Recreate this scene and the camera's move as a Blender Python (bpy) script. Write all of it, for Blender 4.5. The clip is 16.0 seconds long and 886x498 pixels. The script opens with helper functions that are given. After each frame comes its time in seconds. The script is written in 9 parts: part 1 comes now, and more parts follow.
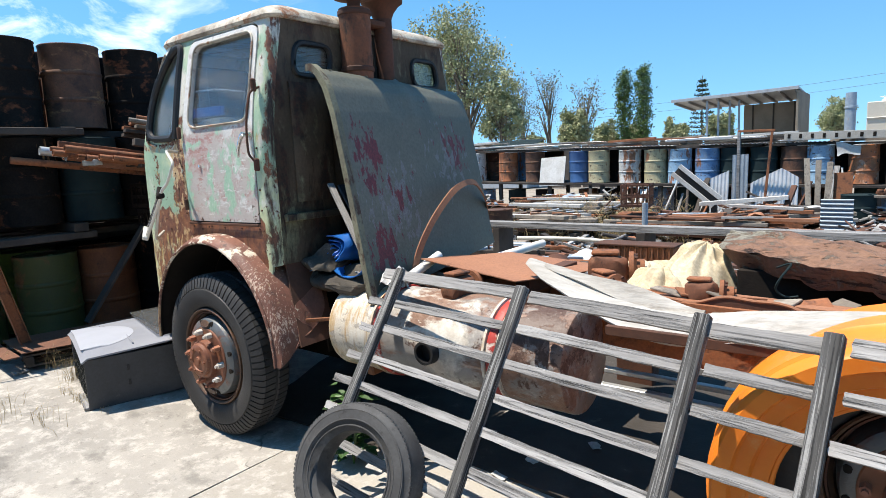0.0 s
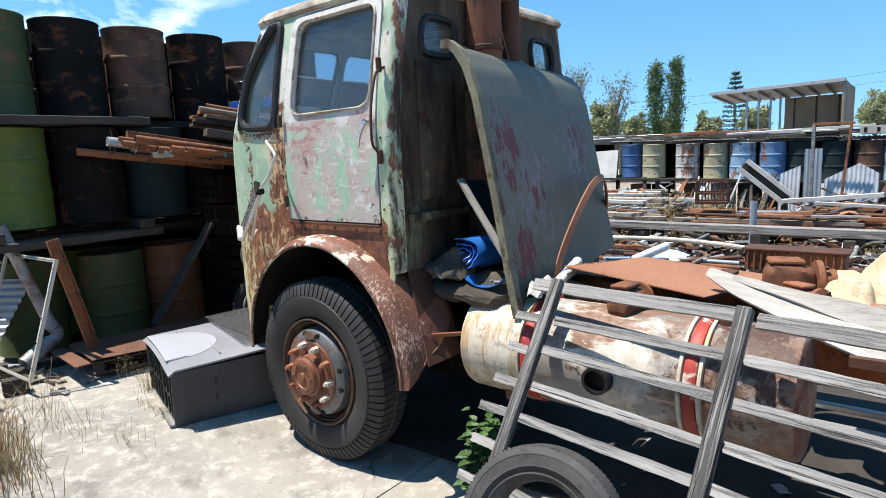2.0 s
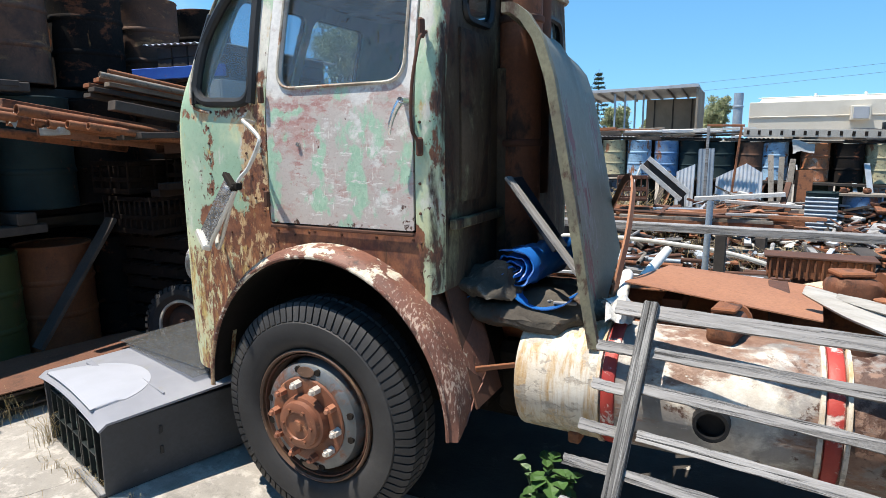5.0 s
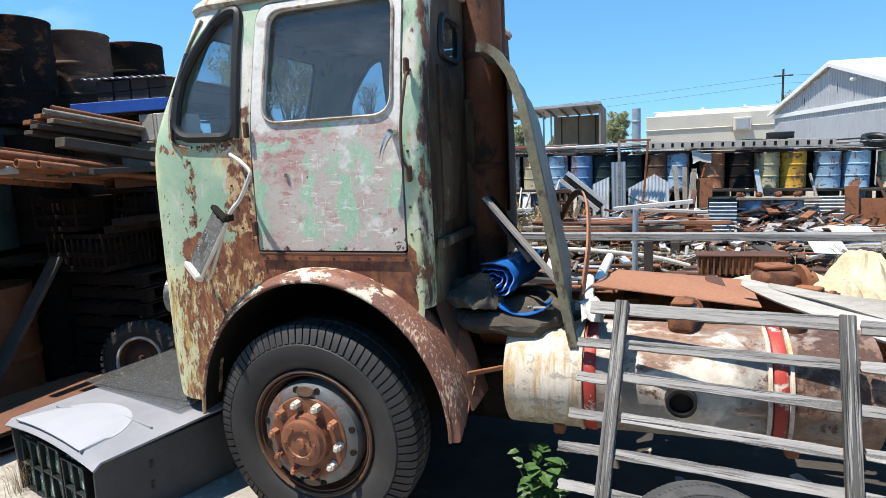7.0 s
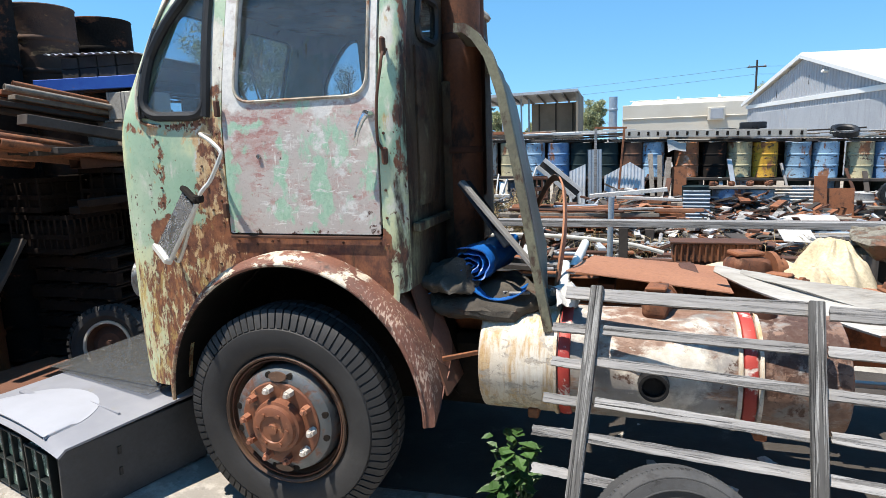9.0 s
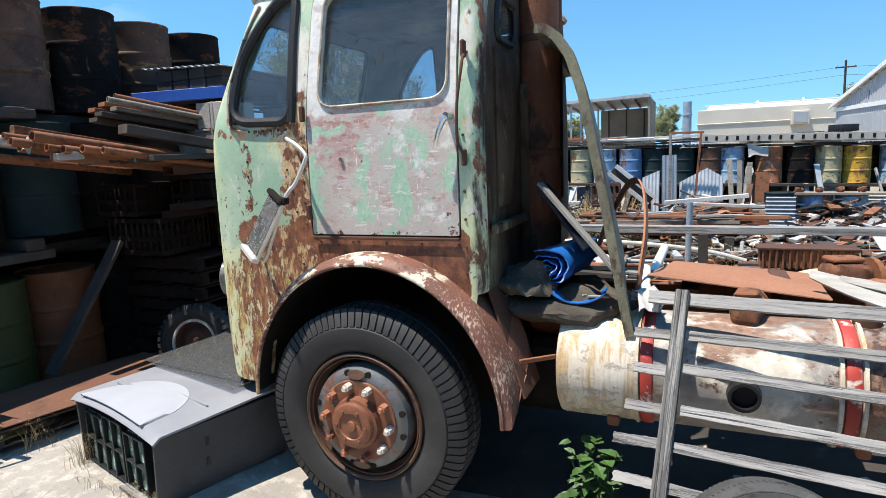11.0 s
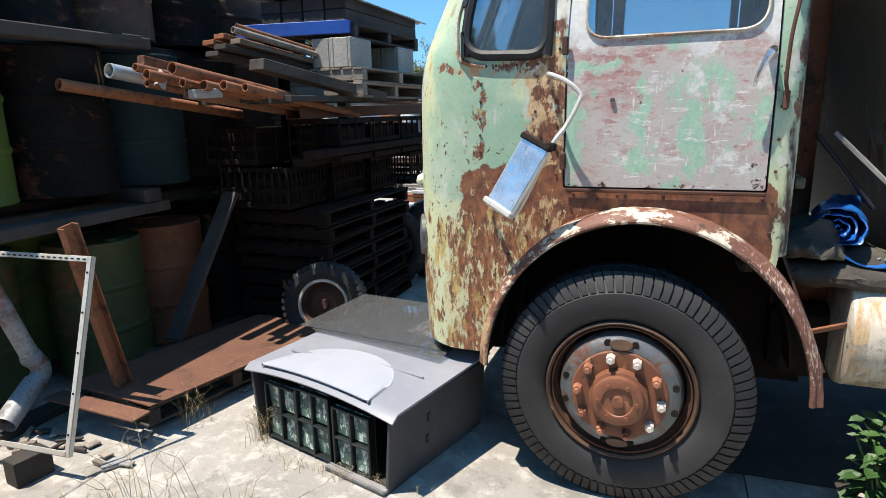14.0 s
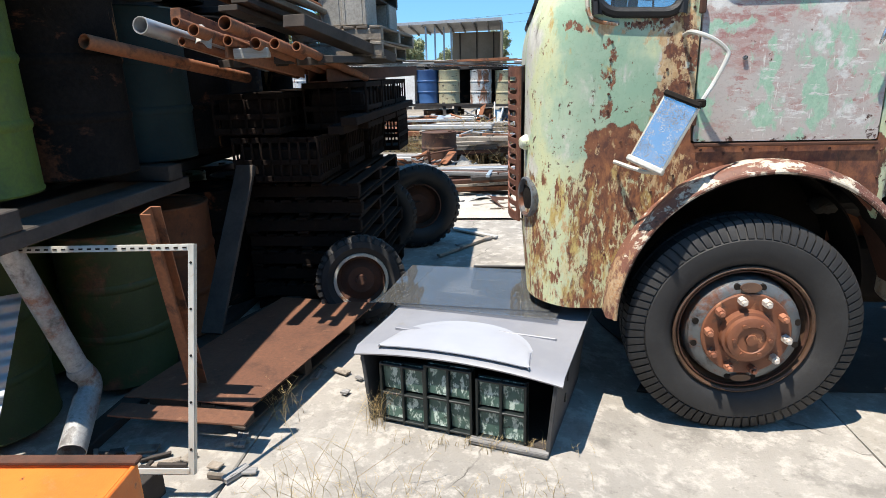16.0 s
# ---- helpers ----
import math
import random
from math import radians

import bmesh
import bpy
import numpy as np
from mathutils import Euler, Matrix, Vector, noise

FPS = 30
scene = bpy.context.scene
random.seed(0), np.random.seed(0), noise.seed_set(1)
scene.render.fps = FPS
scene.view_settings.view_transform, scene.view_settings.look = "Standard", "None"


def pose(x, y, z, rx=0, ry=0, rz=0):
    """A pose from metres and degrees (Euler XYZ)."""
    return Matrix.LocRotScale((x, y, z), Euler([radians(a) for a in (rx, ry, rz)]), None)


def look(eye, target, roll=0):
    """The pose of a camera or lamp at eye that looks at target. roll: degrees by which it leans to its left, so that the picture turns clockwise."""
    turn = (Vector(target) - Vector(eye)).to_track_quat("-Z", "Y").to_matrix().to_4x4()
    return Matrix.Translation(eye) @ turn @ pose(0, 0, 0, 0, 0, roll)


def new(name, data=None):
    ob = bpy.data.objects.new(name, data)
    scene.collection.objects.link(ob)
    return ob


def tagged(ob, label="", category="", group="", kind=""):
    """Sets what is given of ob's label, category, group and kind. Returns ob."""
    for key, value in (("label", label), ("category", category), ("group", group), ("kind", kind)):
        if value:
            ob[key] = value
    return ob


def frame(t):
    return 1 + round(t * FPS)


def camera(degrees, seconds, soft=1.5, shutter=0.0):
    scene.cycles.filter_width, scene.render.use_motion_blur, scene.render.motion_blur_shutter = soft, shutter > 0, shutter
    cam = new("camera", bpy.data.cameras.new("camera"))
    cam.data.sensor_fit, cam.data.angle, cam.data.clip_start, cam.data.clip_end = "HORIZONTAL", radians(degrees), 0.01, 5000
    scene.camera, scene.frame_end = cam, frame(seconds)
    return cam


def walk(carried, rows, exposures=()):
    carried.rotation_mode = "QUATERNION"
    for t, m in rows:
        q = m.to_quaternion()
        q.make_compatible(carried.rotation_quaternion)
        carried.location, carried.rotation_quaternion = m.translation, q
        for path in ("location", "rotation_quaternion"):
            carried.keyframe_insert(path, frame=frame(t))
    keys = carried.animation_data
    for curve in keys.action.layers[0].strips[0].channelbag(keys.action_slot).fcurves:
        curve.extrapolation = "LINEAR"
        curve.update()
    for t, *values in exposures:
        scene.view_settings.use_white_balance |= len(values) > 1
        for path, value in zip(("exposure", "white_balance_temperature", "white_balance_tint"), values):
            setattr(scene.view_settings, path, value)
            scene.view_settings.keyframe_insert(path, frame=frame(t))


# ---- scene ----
cam = camera(73.0, 16.0, soft=0.65)
PATH = [
    (0, (4.082, -2.256, 1.849), (2.858, -0.701, 1.561), -2.8),
    (0.5, (3.847, -2.295, 1.856), (2.715, -0.67, 1.578), -4.6),
    (1, (3.589, -2.403, 1.861), (2.508, -0.757, 1.511), -5.1),
    (1.5, (3.386, -2.419, 1.879), (2.212, -0.837, 1.536), -2.4),
    (2, (3.152, -2.308, 1.875), (1.88, -0.795, 1.57), -2.6),
    (2.5, (2.954, -2.227, 1.895), (1.663, -0.723, 1.627), -0.3),
    (3, (2.717, -2.24, 1.882), (1.647, -0.575, 1.594), -1.4),
    (3.5, (2.476, -2.3, 1.899), (1.5, -0.586, 1.564), -3.1),
    (4, (2.282, -2.287, 1.891), (1.404, -0.526, 1.537), -1.4),
    (4.5, (2.075, -2.213, 1.892), (1.162, -0.471, 1.527), -1.8),
    (4.7, (2.039, -2.21, 1.899), (1.113, -0.474, 1.539), -0.9),
    (6.8, (1.748, -2.625, 1.955), (1.04, -0.78, 1.65), -2.7),
    (7, (1.772, -2.611, 1.952), (1.109, -0.748, 1.656), -2.7),
    (7.5, (1.837, -2.585, 1.942), (1.371, -0.666, 1.626), -2.7),
    (8, (1.852, -2.567, 1.939), (1.539, -0.62, 1.605), -2.3),
    (8.5, (1.811, -2.568, 1.938), (1.392, -0.642, 1.598), -2.4),
    (9, (1.767, -2.581, 1.937), (1.178, -0.701, 1.592), -1.9),
    (9.2, (1.765, -2.586, 1.94), (1.124, -0.724, 1.593), -1.8),
    (11.3, (1.672, -2.625, 1.901), (0.863, -0.822, 1.591), -2.0),
    (11.5, (1.632, -2.634, 1.905), (0.809, -0.847, 1.548), -1.7),
    (12, (1.411, -2.553, 1.877), (0.529, -0.811, 1.446), -1.2),
    (12.5, (1.118, -2.481, 1.839), (0.254, -0.743, 1.356), -1.2),
    (13, (0.869, -2.519, 1.834), (0.049, -0.754, 1.375), 0.1),
    (13.5, (0.513, -2.741, 1.877), (-0.211, -0.948, 1.367), -4.1),
    (14, (0.161, -2.811, 1.87), (-0.526, -0.987, 1.422), -1.2),
    (14.5, (-0.213, -2.858, 1.885), (-0.801, -0.999, 1.437), -0.4),
    (15, (-0.614, -3.049, 1.901), (-0.916, -1.129, 1.429), -2.4),
    (15.5, (-0.974, -3.137, 1.903), (-1.186, -1.213, 1.4), -0.9),
    (16, (-1.259, -3.07, 1.876), (-1.479, -1.164, 1.311), -1.7),
]
# the plan below is drawn to the lorry's wheel; this turns its units into metres (tyre 1.06 m, drums 0.88 m high)
UNIT = 0.87
walk(cam, [(t, look(Vector(eye) * UNIT, Vector(target) * UNIT, roll)) for t, eye, target, roll in PATH])

# ---- world and sun ----
scene.view_settings.exposure = 0.68
SUN_FROM = Vector((-0.282, -0.242, 1.09)).normalized()
world = bpy.data.worlds.new("sky")
scene.world = world
world.use_nodes = True
wn = world.node_tree
wn.nodes.clear()
w_out = wn.nodes.new("ShaderNodeOutputWorld")
w_bg = wn.nodes.new("ShaderNodeBackground")
w_sky = wn.nodes.new("ShaderNodeTexSky")
w_sky.sky_type = "NISHITA"
w_sky.sun_disc = False
w_sky.sun_elevation = math.asin(SUN_FROM.z)
w_sky.sun_rotation = math.atan2(SUN_FROM.x, SUN_FROM.y)
w_sky.altitude = 50
w_sky.air_density, w_sky.dust_density, w_sky.ozone_density = 1.0, 0.0, 1.5
w_bg.inputs["Strength"].default_value = 0.145
# clear dry air: the blue reaches down to the horizon
w_dir = wn.nodes.new("ShaderNodeVectorMath")
w_dir.operation = "MULTIPLY_ADD"
w_dir.inputs[1].default_value, w_dir.inputs[2].default_value = (1.0, 1.0, 0.85), (0.0, 0.0, 0.17)
# thin cirrus in the western half of the sky
w_tc = wn.nodes.new("ShaderNodeTexCoord")
w_map = wn.nodes.new("ShaderNodeMapping")
w_map.inputs["Scale"].default_value = (2.2, 5.0, 9.0)
w_map.inputs["Rotation"].default_value = (0.3, 0.5, 0.9)
w_noise = wn.nodes.new("ShaderNodeTexNoise")
w_noise.inputs["Scale"].default_value = 1.6
w_noise.inputs["Detail"].default_value = 9
w_noise.inputs["Roughness"].default_value = 0.62
w_noise.inputs["Distortion"].default_value = 0.6
w_ramp = wn.nodes.new("ShaderNodeValToRGB")
w_ramp.color_ramp.elements[0].position, w_ramp.color_ramp.elements[1].position = 0.48, 0.78
w_sep = wn.nodes.new("ShaderNodeSeparateXYZ")
w_west = wn.nodes.new("ShaderNodeMapRange")
w_west.inputs["From Min"].default_value, w_west.inputs["From Max"].default_value = -0.72, -0.9
w_mul = wn.nodes.new("ShaderNodeMath")
w_mul.operation = "MULTIPLY"
w_mix = wn.nodes.new("ShaderNodeMixRGB")
w_mix.inputs["Color2"].default_value = (8.5, 8.8, 9.2, 1)
wn.links.new(w_tc.outputs["Generated"], w_dir.inputs[0])
wn.links.new(w_dir.outputs[0], w_sky.inputs["Vector"])
wn.links.new(w_tc.outputs["Generated"], w_map.inputs["Vector"])
wn.links.new(w_map.outputs["Vector"], w_noise.inputs["Vector"])
wn.links.new(w_noise.outputs["Fac"], w_ramp.inputs["Fac"])
wn.links.new(w_tc.outputs["Generated"], w_sep.inputs["Vector"])
wn.links.new(w_sep.outputs["X"], w_west.inputs["Value"])
wn.links.new(w_ramp.outputs["Color"], w_mul.inputs[0])
wn.links.new(w_west.outputs["Result"], w_mul.inputs[1])
wn.links.new(w_mul.outputs["Value"], w_mix.inputs["Fac"])
w_hue = wn.nodes.new("ShaderNodeHueSaturation")
w_hue.inputs["Saturation"].default_value = 1.25
w_hue.inputs["Hue"].default_value = 0.488
wn.links.new(w_sky.outputs["Color"], w_hue.inputs["Color"])
wn.links.new(w_hue.outputs["Color"], w_mix.inputs["Color1"])
wn.links.new(w_mix.outputs["Color"], w_bg.inputs["Color"])
wn.links.new(w_bg.outputs["Background"], w_out.inputs["Surface"])

sun_data = bpy.data.lights.new("sun", "SUN")
sun_data.energy, sun_data.angle, sun_data.color = 5.4, radians(0.53), (1.0, 0.925, 0.82)
sun = new("sun", sun_data)
sun.matrix_world = look(SUN_FROM * 60, (0, 0, 0))

# ---- materials ----
class Shader:
    """A node material with short calls for noise, ramps and mixing."""

    def __init__(self, name):
        self.mat = bpy.data.materials.new(name)
        self.mat.use_nodes = True
        self.nt = self.mat.node_tree
        self.bsdf = self.nt.nodes["Principled BSDF"]
        tc, info = self.n("ShaderNodeTexCoord"), self.n("ShaderNodeObjectInfo")
        mul = self.n("ShaderNodeVectorMath", operation="SCALE")
        mul.inputs[0].default_value = (13.0, 7.0, 5.0)
        self.link(info.outputs["Random"], mul.inputs["Scale"])
        add = self.n("ShaderNodeVectorMath", operation="ADD")
        self.link(tc.outputs["Object"], add.inputs[0])
        self.link(mul.outputs[0], add.inputs[1])
        self.raw, self.vec, self.rand = tc.outputs["Object"], add.outputs[0], info.outputs["Random"]

    def n(self, kind, **kw):
        node = self.nt.nodes.new(kind)
        if "operation" in kw:
            node.operation = kw["operation"]
        return node

    def link(self, a, b):
        self.nt.links.new(a, b)

    def set(self, socket, v):
        if hasattr(v, "links"):
            self.link(v, socket)
        else:
            socket.default_value = v

    def stretch(self, s, vec=None):
        m = self.n("ShaderNodeMapping")
        m.inputs["Scale"].default_value = s
        self.link(vec or self.vec, m.inputs["Vector"])
        return m.outputs["Vector"]

    def noise(self, scale, detail=6, rough=0.6, stretch=None, distort=0.0, raw=False):
        t = self.n("ShaderNodeTexNoise")
        t.inputs["Scale"].default_value, t.inputs["Detail"].default_value = scale, detail
        t.inputs["Roughness"].default_value, t.inputs["Distortion"].default_value = rough, distort
        v = self.raw if raw else self.vec
        self.link(self.stretch(stretch, v) if stretch else v, t.inputs["Vector"])
        return t.outputs["Fac"]

    def math(self, op, a, b=0.0, clamp=False):
        m = self.n("ShaderNodeMath", operation=op)
        m.use_clamp = clamp
        self.set(m.inputs[0], a)
        self.set(m.inputs[1], b)
        return m.outputs[0]

    def step(self, v, lo, hi):
        m = self.n("ShaderNodeMapRange")
        m.interpolation_type = "SMOOTHSTEP"
        self.link(v, m.inputs["Value"])
        m.inputs["From Min"].default_value, m.inputs["From Max"].default_value = lo, hi
        return m.outputs["Result"]

    def mix(self, f, a, b):
        m = self.n("ShaderNodeMixRGB")
        self.set(m.inputs["Fac"], f)
        self.set(m.inputs["Color1"], a if hasattr(a, "links") else (*a, 1))
        self.set(m.inputs["Color2"], b if hasattr(b, "links") else (*b, 1))
        return m.outputs["Color"]

    def near(self, spots):
        """1 inside the given balls (x, y, z, radius), fading to 0 at their edge."""
        total = None
        for x, y, z, r in spots:
            d = self.n("ShaderNodeVectorMath", operation="DISTANCE")
            self.link(self.raw, d.inputs[0])
            d.inputs[1].default_value = (x, y, z)
            one = self.math("SUBTRACT", 1.0, self.math("DIVIDE", d.outputs["Value"], r), clamp=True)
            total = one if total is None else self.math("MAXIMUM", total, one)
        return total

    def finish(self, color, rough, metal=0.0, bump=None, height=0.3, dist=0.01, spec=0.5):
        self.set(self.bsdf.inputs["Base Color"], color if hasattr(color, "links") else (*color, 1))
        self.set(self.bsdf.inputs["Roughness"], rough)
        self.set(self.bsdf.inputs["Metallic"], metal)
        self.bsdf.inputs["Specular IOR Level"].default_value = spec
        if bump is not None:
            b = self.n("ShaderNodeBump")
            b.inputs["Strength"].default_value, b.inputs["Distance"].default_value = height, dist
            self.link(bump, b.inputs["Height"])
            self.link(b.outputs["Normal"], self.bsdf.inputs["Normal"])
        return self.mat


def surf(name, base, layers=(), scale=3.0, rough=0.7, metal=0.0, height=0.35, stretch=None, spec=0.4, fine=45.0, dist=0.006, vary=0.0):
    """A worn surface: two base colours, then layers of (colours, noise scale, threshold, softness, stretch, spots)."""
    s = Shader(name)
    col = s.mix(s.step(s.noise(scale, 7, 0.62, stretch), 0.35, 0.65), base[0], base[1])
    grain = s.noise(fine, 5, 0.7, stretch)
    bump, rg = grain, rough
    if vary:
        hs = s.n("ShaderNodeHueSaturation")
        s.link(s.math("ADD", s.math("MULTIPLY", s.rand, vary), 1.0 - vary / 2), hs.inputs["Value"])
        s.link(col, hs.inputs["Color"])
        col = hs.outputs["Color"]
    for cols, nscale, thr, soft, st, spots in layers:
        f = s.noise(nscale, 10, 0.68, st, 0.3, raw=bool(spots))
        if spots:
            f = s.math("ADD", f, s.math("MULTIPLY", s.near(spots), 0.25))
        mask = s.step(f, thr - soft, thr + soft)
        c2 = s.mix(s.step(s.noise(nscale * 4, 6, 0.7), 0.35, 0.65), cols[0], cols[1])
        col = s.mix(mask, col, c2)
        bump = s.math("ADD", bump, s.math("MULTIPLY", mask, -0.8))
    col = s.mix(s.math("MULTIPLY", s.step(grain, 0.3, 0.75), 0.35), col, (0.03, 0.025, 0.02)) if rough > 0.5 else col
    return s.finish(col, rg, metal, bump, height, dist, spec)


GREEN, GREEN2 = (0.27, 0.44, 0.29), (0.38, 0.52, 0.33)
PINK, GREY = (0.40, 0.25, 0.22), (0.50, 0.475, 0.44)
RUST, RUST2, RUSTD = (0.25, 0.092, 0.04), (0.40, 0.18, 0.075), (0.07, 0.032, 0.02)
OFF = (0.66, 0.63, 0.56)

def worn_panel(name, base, patches, rough=0.6, height=0.3):
    """Panel paint by patches: (two colours, noise scale, stretch, threshold, softness, spread, boxes (x0, x1, z0, z1, weight))."""
    s = Shader(name)
    wob = s.n("ShaderNodeTexNoise")
    wob.inputs["Scale"].default_value, wob.inputs["Detail"].default_value = 7.0, 5
    s.link(s.raw, wob.inputs["Vector"])
    off = s.n("ShaderNodeVectorMath", operation="SUBTRACT")
    s.link(wob.outputs["Color"], off.inputs[0])
    off.inputs[1].default_value = (0.5, 0.5, 0.5)
    sc = s.n("ShaderNodeVectorMath", operation="SCALE")
    sc.inputs["Scale"].default_value = 0.16
    s.link(off.outputs[0], sc.inputs[0])
    add = s.n("ShaderNodeVectorMath", operation="ADD")
    s.link(s.raw, add.inputs[0])
    s.link(sc.outputs[0], add.inputs[1])
    sep = s.n("ShaderNodeSeparateXYZ")
    s.link(add.outputs[0], sep.inputs[0])
    px, pz = sep.outputs["X"], sep.outputs["Z"]

    def area(b, soft):
        x0, x1, z0, z1, w = b
        f = s.math("MULTIPLY", s.step(px, x0 - soft, x0 + soft), s.math("SUBTRACT", 1.0, s.step(px, x1 - soft, x1 + soft)))
        g = s.math("MULTIPLY", s.step(pz, z0 - soft, z0 + soft), s.math("SUBTRACT", 1.0, s.step(pz, z1 - soft, z1 + soft)))
        return s.math("MULTIPLY", s.math("MULTIPLY", f, g), w)

    col = s.mix(s.step(s.noise(3.0, 8, 0.65, raw=True), 0.35, 0.65), base[0], base[1])
    fine = s.noise(60.0, 6, 0.72, raw=True)
    bump = s.math("MULTIPLY", fine, 0.4)
    for cols, scale, st, thr, soft, spread, boxes in patches:
        f = s.noise(scale, 10, 0.68, st, 0.2, raw=True)
        if boxes:
            z = None
            for b in boxes:
                one = area(b, spread)
                z = one if z is None else s.math("MAXIMUM", z, one)
            f = s.math("ADD", f, z)
        mask = s.step(f, thr - soft, thr + soft)
        c2 = s.mix(s.step(s.noise(scale * 3.3, 8, 0.7, st, raw=True), 0.36, 0.64), cols[0], cols[1])
        col = s.mix(mask, col, c2)
        bump = s.math("ADD", bump, s.math("MULTIPLY", mask, -0.5))
    col = s.mix(s.math("MULTIPLY", s.step(fine, 0.5, 0.75), 0.22), col, (0.05, 0.035, 0.025))
    return s.finish(col, rough, 0.0, bump, height, 0.005, 0.4)


BROWN, BROWN2 = (0.115, 0.048, 0.034), (0.26, 0.105, 0.052)
TAN, TAN2 = (0.50, 0.31, 0.15), (0.62, 0.47, 0.28)
m_cab = worn_panel("cab_paint", ((0.30, 0.45, 0.315), (0.43, 0.53, 0.38)), [
    # yellow-green and chalky washes
    (((0.60, 0.62, 0.36), (0.55, 0.60, 0.40)), 3.0, (1, 1, 0.5), 0.62, 0.08, 0.1, ((-1.5, -0.3, 0.3, 1.42, 0.32), (-1.6, -1.0, 0.3, 2.7, 0.17), (-0.95, -0.45, 1.9, 2.2, 0.12), (0.6, 0.8, 1.1, 1.85, 0.24))),
    (((0.66, 0.64, 0.56), (0.56, 0.54, 0.48)), 5.0, (1, 1, 0.5), 0.62, 0.06, 0.06, ((-0.5, -0.3, 1.55, 3.0, 0.14), (-1.3, 0.8, 2.72, 3.0, 0.2), (0.5, 0.66, 2.0, 3.0, 0.07), (-1.6, -1.13, 0.8, 2.9, 0.15), (-1.0, -0.4, 2.12, 2.2, 0.08))),
    (((0.62, 0.58, 0.50), (0.50, 0.45, 0.38)), 22.0, (1, 1, 0.7), 0.685, 0.03, 0.1, None),
    # flaked pillar before the door
    ((TAN, TAN2), 11.0, (1, 1, 0.7), 0.670, 0.04, 0.05, ((-0.5, -0.3, 1.4, 2.25, 0.240), (-0.9, -0.45, 2.0, 2.12, 0.140))),
    ((BROWN, BROWN2), 13.0, (1.2, 1, 0.8), 0.690, 0.03, 0.05, ((-0.52, -0.3, 1.4, 2.3, 0.200), (-0.79, -0.72, 1.62, 2.03, 0.230), (-1.0, -0.3, 2.03, 2.12, 0.16), (-1.25, -1.05, 0.5, 2.3, 0.06))),
    # solid rust round the mirror foot and under the door
    ((BROWN, BROWN2), 6.0, (1, 1, 0.7), 0.670, 0.025, 0.05, ((-0.87, -0.3, 1.26, 1.58, 0.310), (-0.36, 0.62, 1.1, 1.52, 0.470), (0.55, 0.8, 1.1, 1.45, 0.150), (-0.80, -0.55, 0.8, 1.3, 0.210))),
    # lighter flakes inside the rust
    ((TAN, TAN2), 15.0, (1.3, 1, 0.5), 0.690, 0.03, 0.06, ((-0.75, -0.3, 1.2, 1.45, 0.170), (-0.9, -0.3, 1.4, 1.62, 0.100), (-1.3, -0.5, 0.4, 1.2, 0.110))),
    # upright streaks down the lower front
    ((BROWN, (0.36, 0.15, 0.065)), 9.0, (1.3, 1.3, 0.5), 0.690, 0.035, 0.08, ((-0.97, -0.4, 0.4, 1.38, 0.225), (-1.5, -0.97, 0.4, 1.35, 0.17))),
    (((0.56, 0.44, 0.16), (0.42, 0.26, 0.09)), 8.0, (1.3, 1.3, 0.5), 0.640, 0.05, 0.08, ((-1.3, -0.45, 0.45, 1.30, 0.09),)),
    (((0.66, 0.60, 0.36), (0.58, 0.52, 0.30)), 19.0, (1.5, 1.5, 0.5), 0.720, 0.03, 0.08, ((-1.3, -0.45, 0.45, 1.35, 0.150),)),
    (((0.16, 0.06, 0.035), BROWN2), 17.0, (1.6, 1.6, 0.35), 0.700, 0.025, 0.08, ((-1.2, -0.4, 0.4, 1.30, 0.13),)),
    # spots
    (((0.09, 0.038, 0.025), BROWN), 26.0, (1, 1, 0.8), 0.685, 0.025, 0.08, ((-1.2, -0.4, 1.3, 1.85, 0.065), (0.6, 0.8, 1.1, 2.1, 0.07), (-1.1, -0.5, 1.95, 2.15, 0.03))),
    (((0.36, 0.15, 0.06), (0.14, 0.05, 0.03)), 40.0, (1, 1, 0.6), 0.760, 0.03, 0.08, ((-1.3, -0.3, 0.4, 1.65, 0.120), (-0.55, -0.3, 1.6, 2.2, 0.120))),
    # brown, then near-black, growing from the rear edge round the corner
    ((BROWN, BROWN2), 9.0, (1.3, 1.3, 0.5), 0.690, 0.04, 0.03, ((0.655, 0.8, 1.1, 2.9, 0.170),)),
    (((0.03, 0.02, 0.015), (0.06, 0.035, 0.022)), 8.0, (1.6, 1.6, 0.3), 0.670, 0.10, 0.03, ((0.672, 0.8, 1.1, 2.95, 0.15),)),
], 0.55, 0.35)
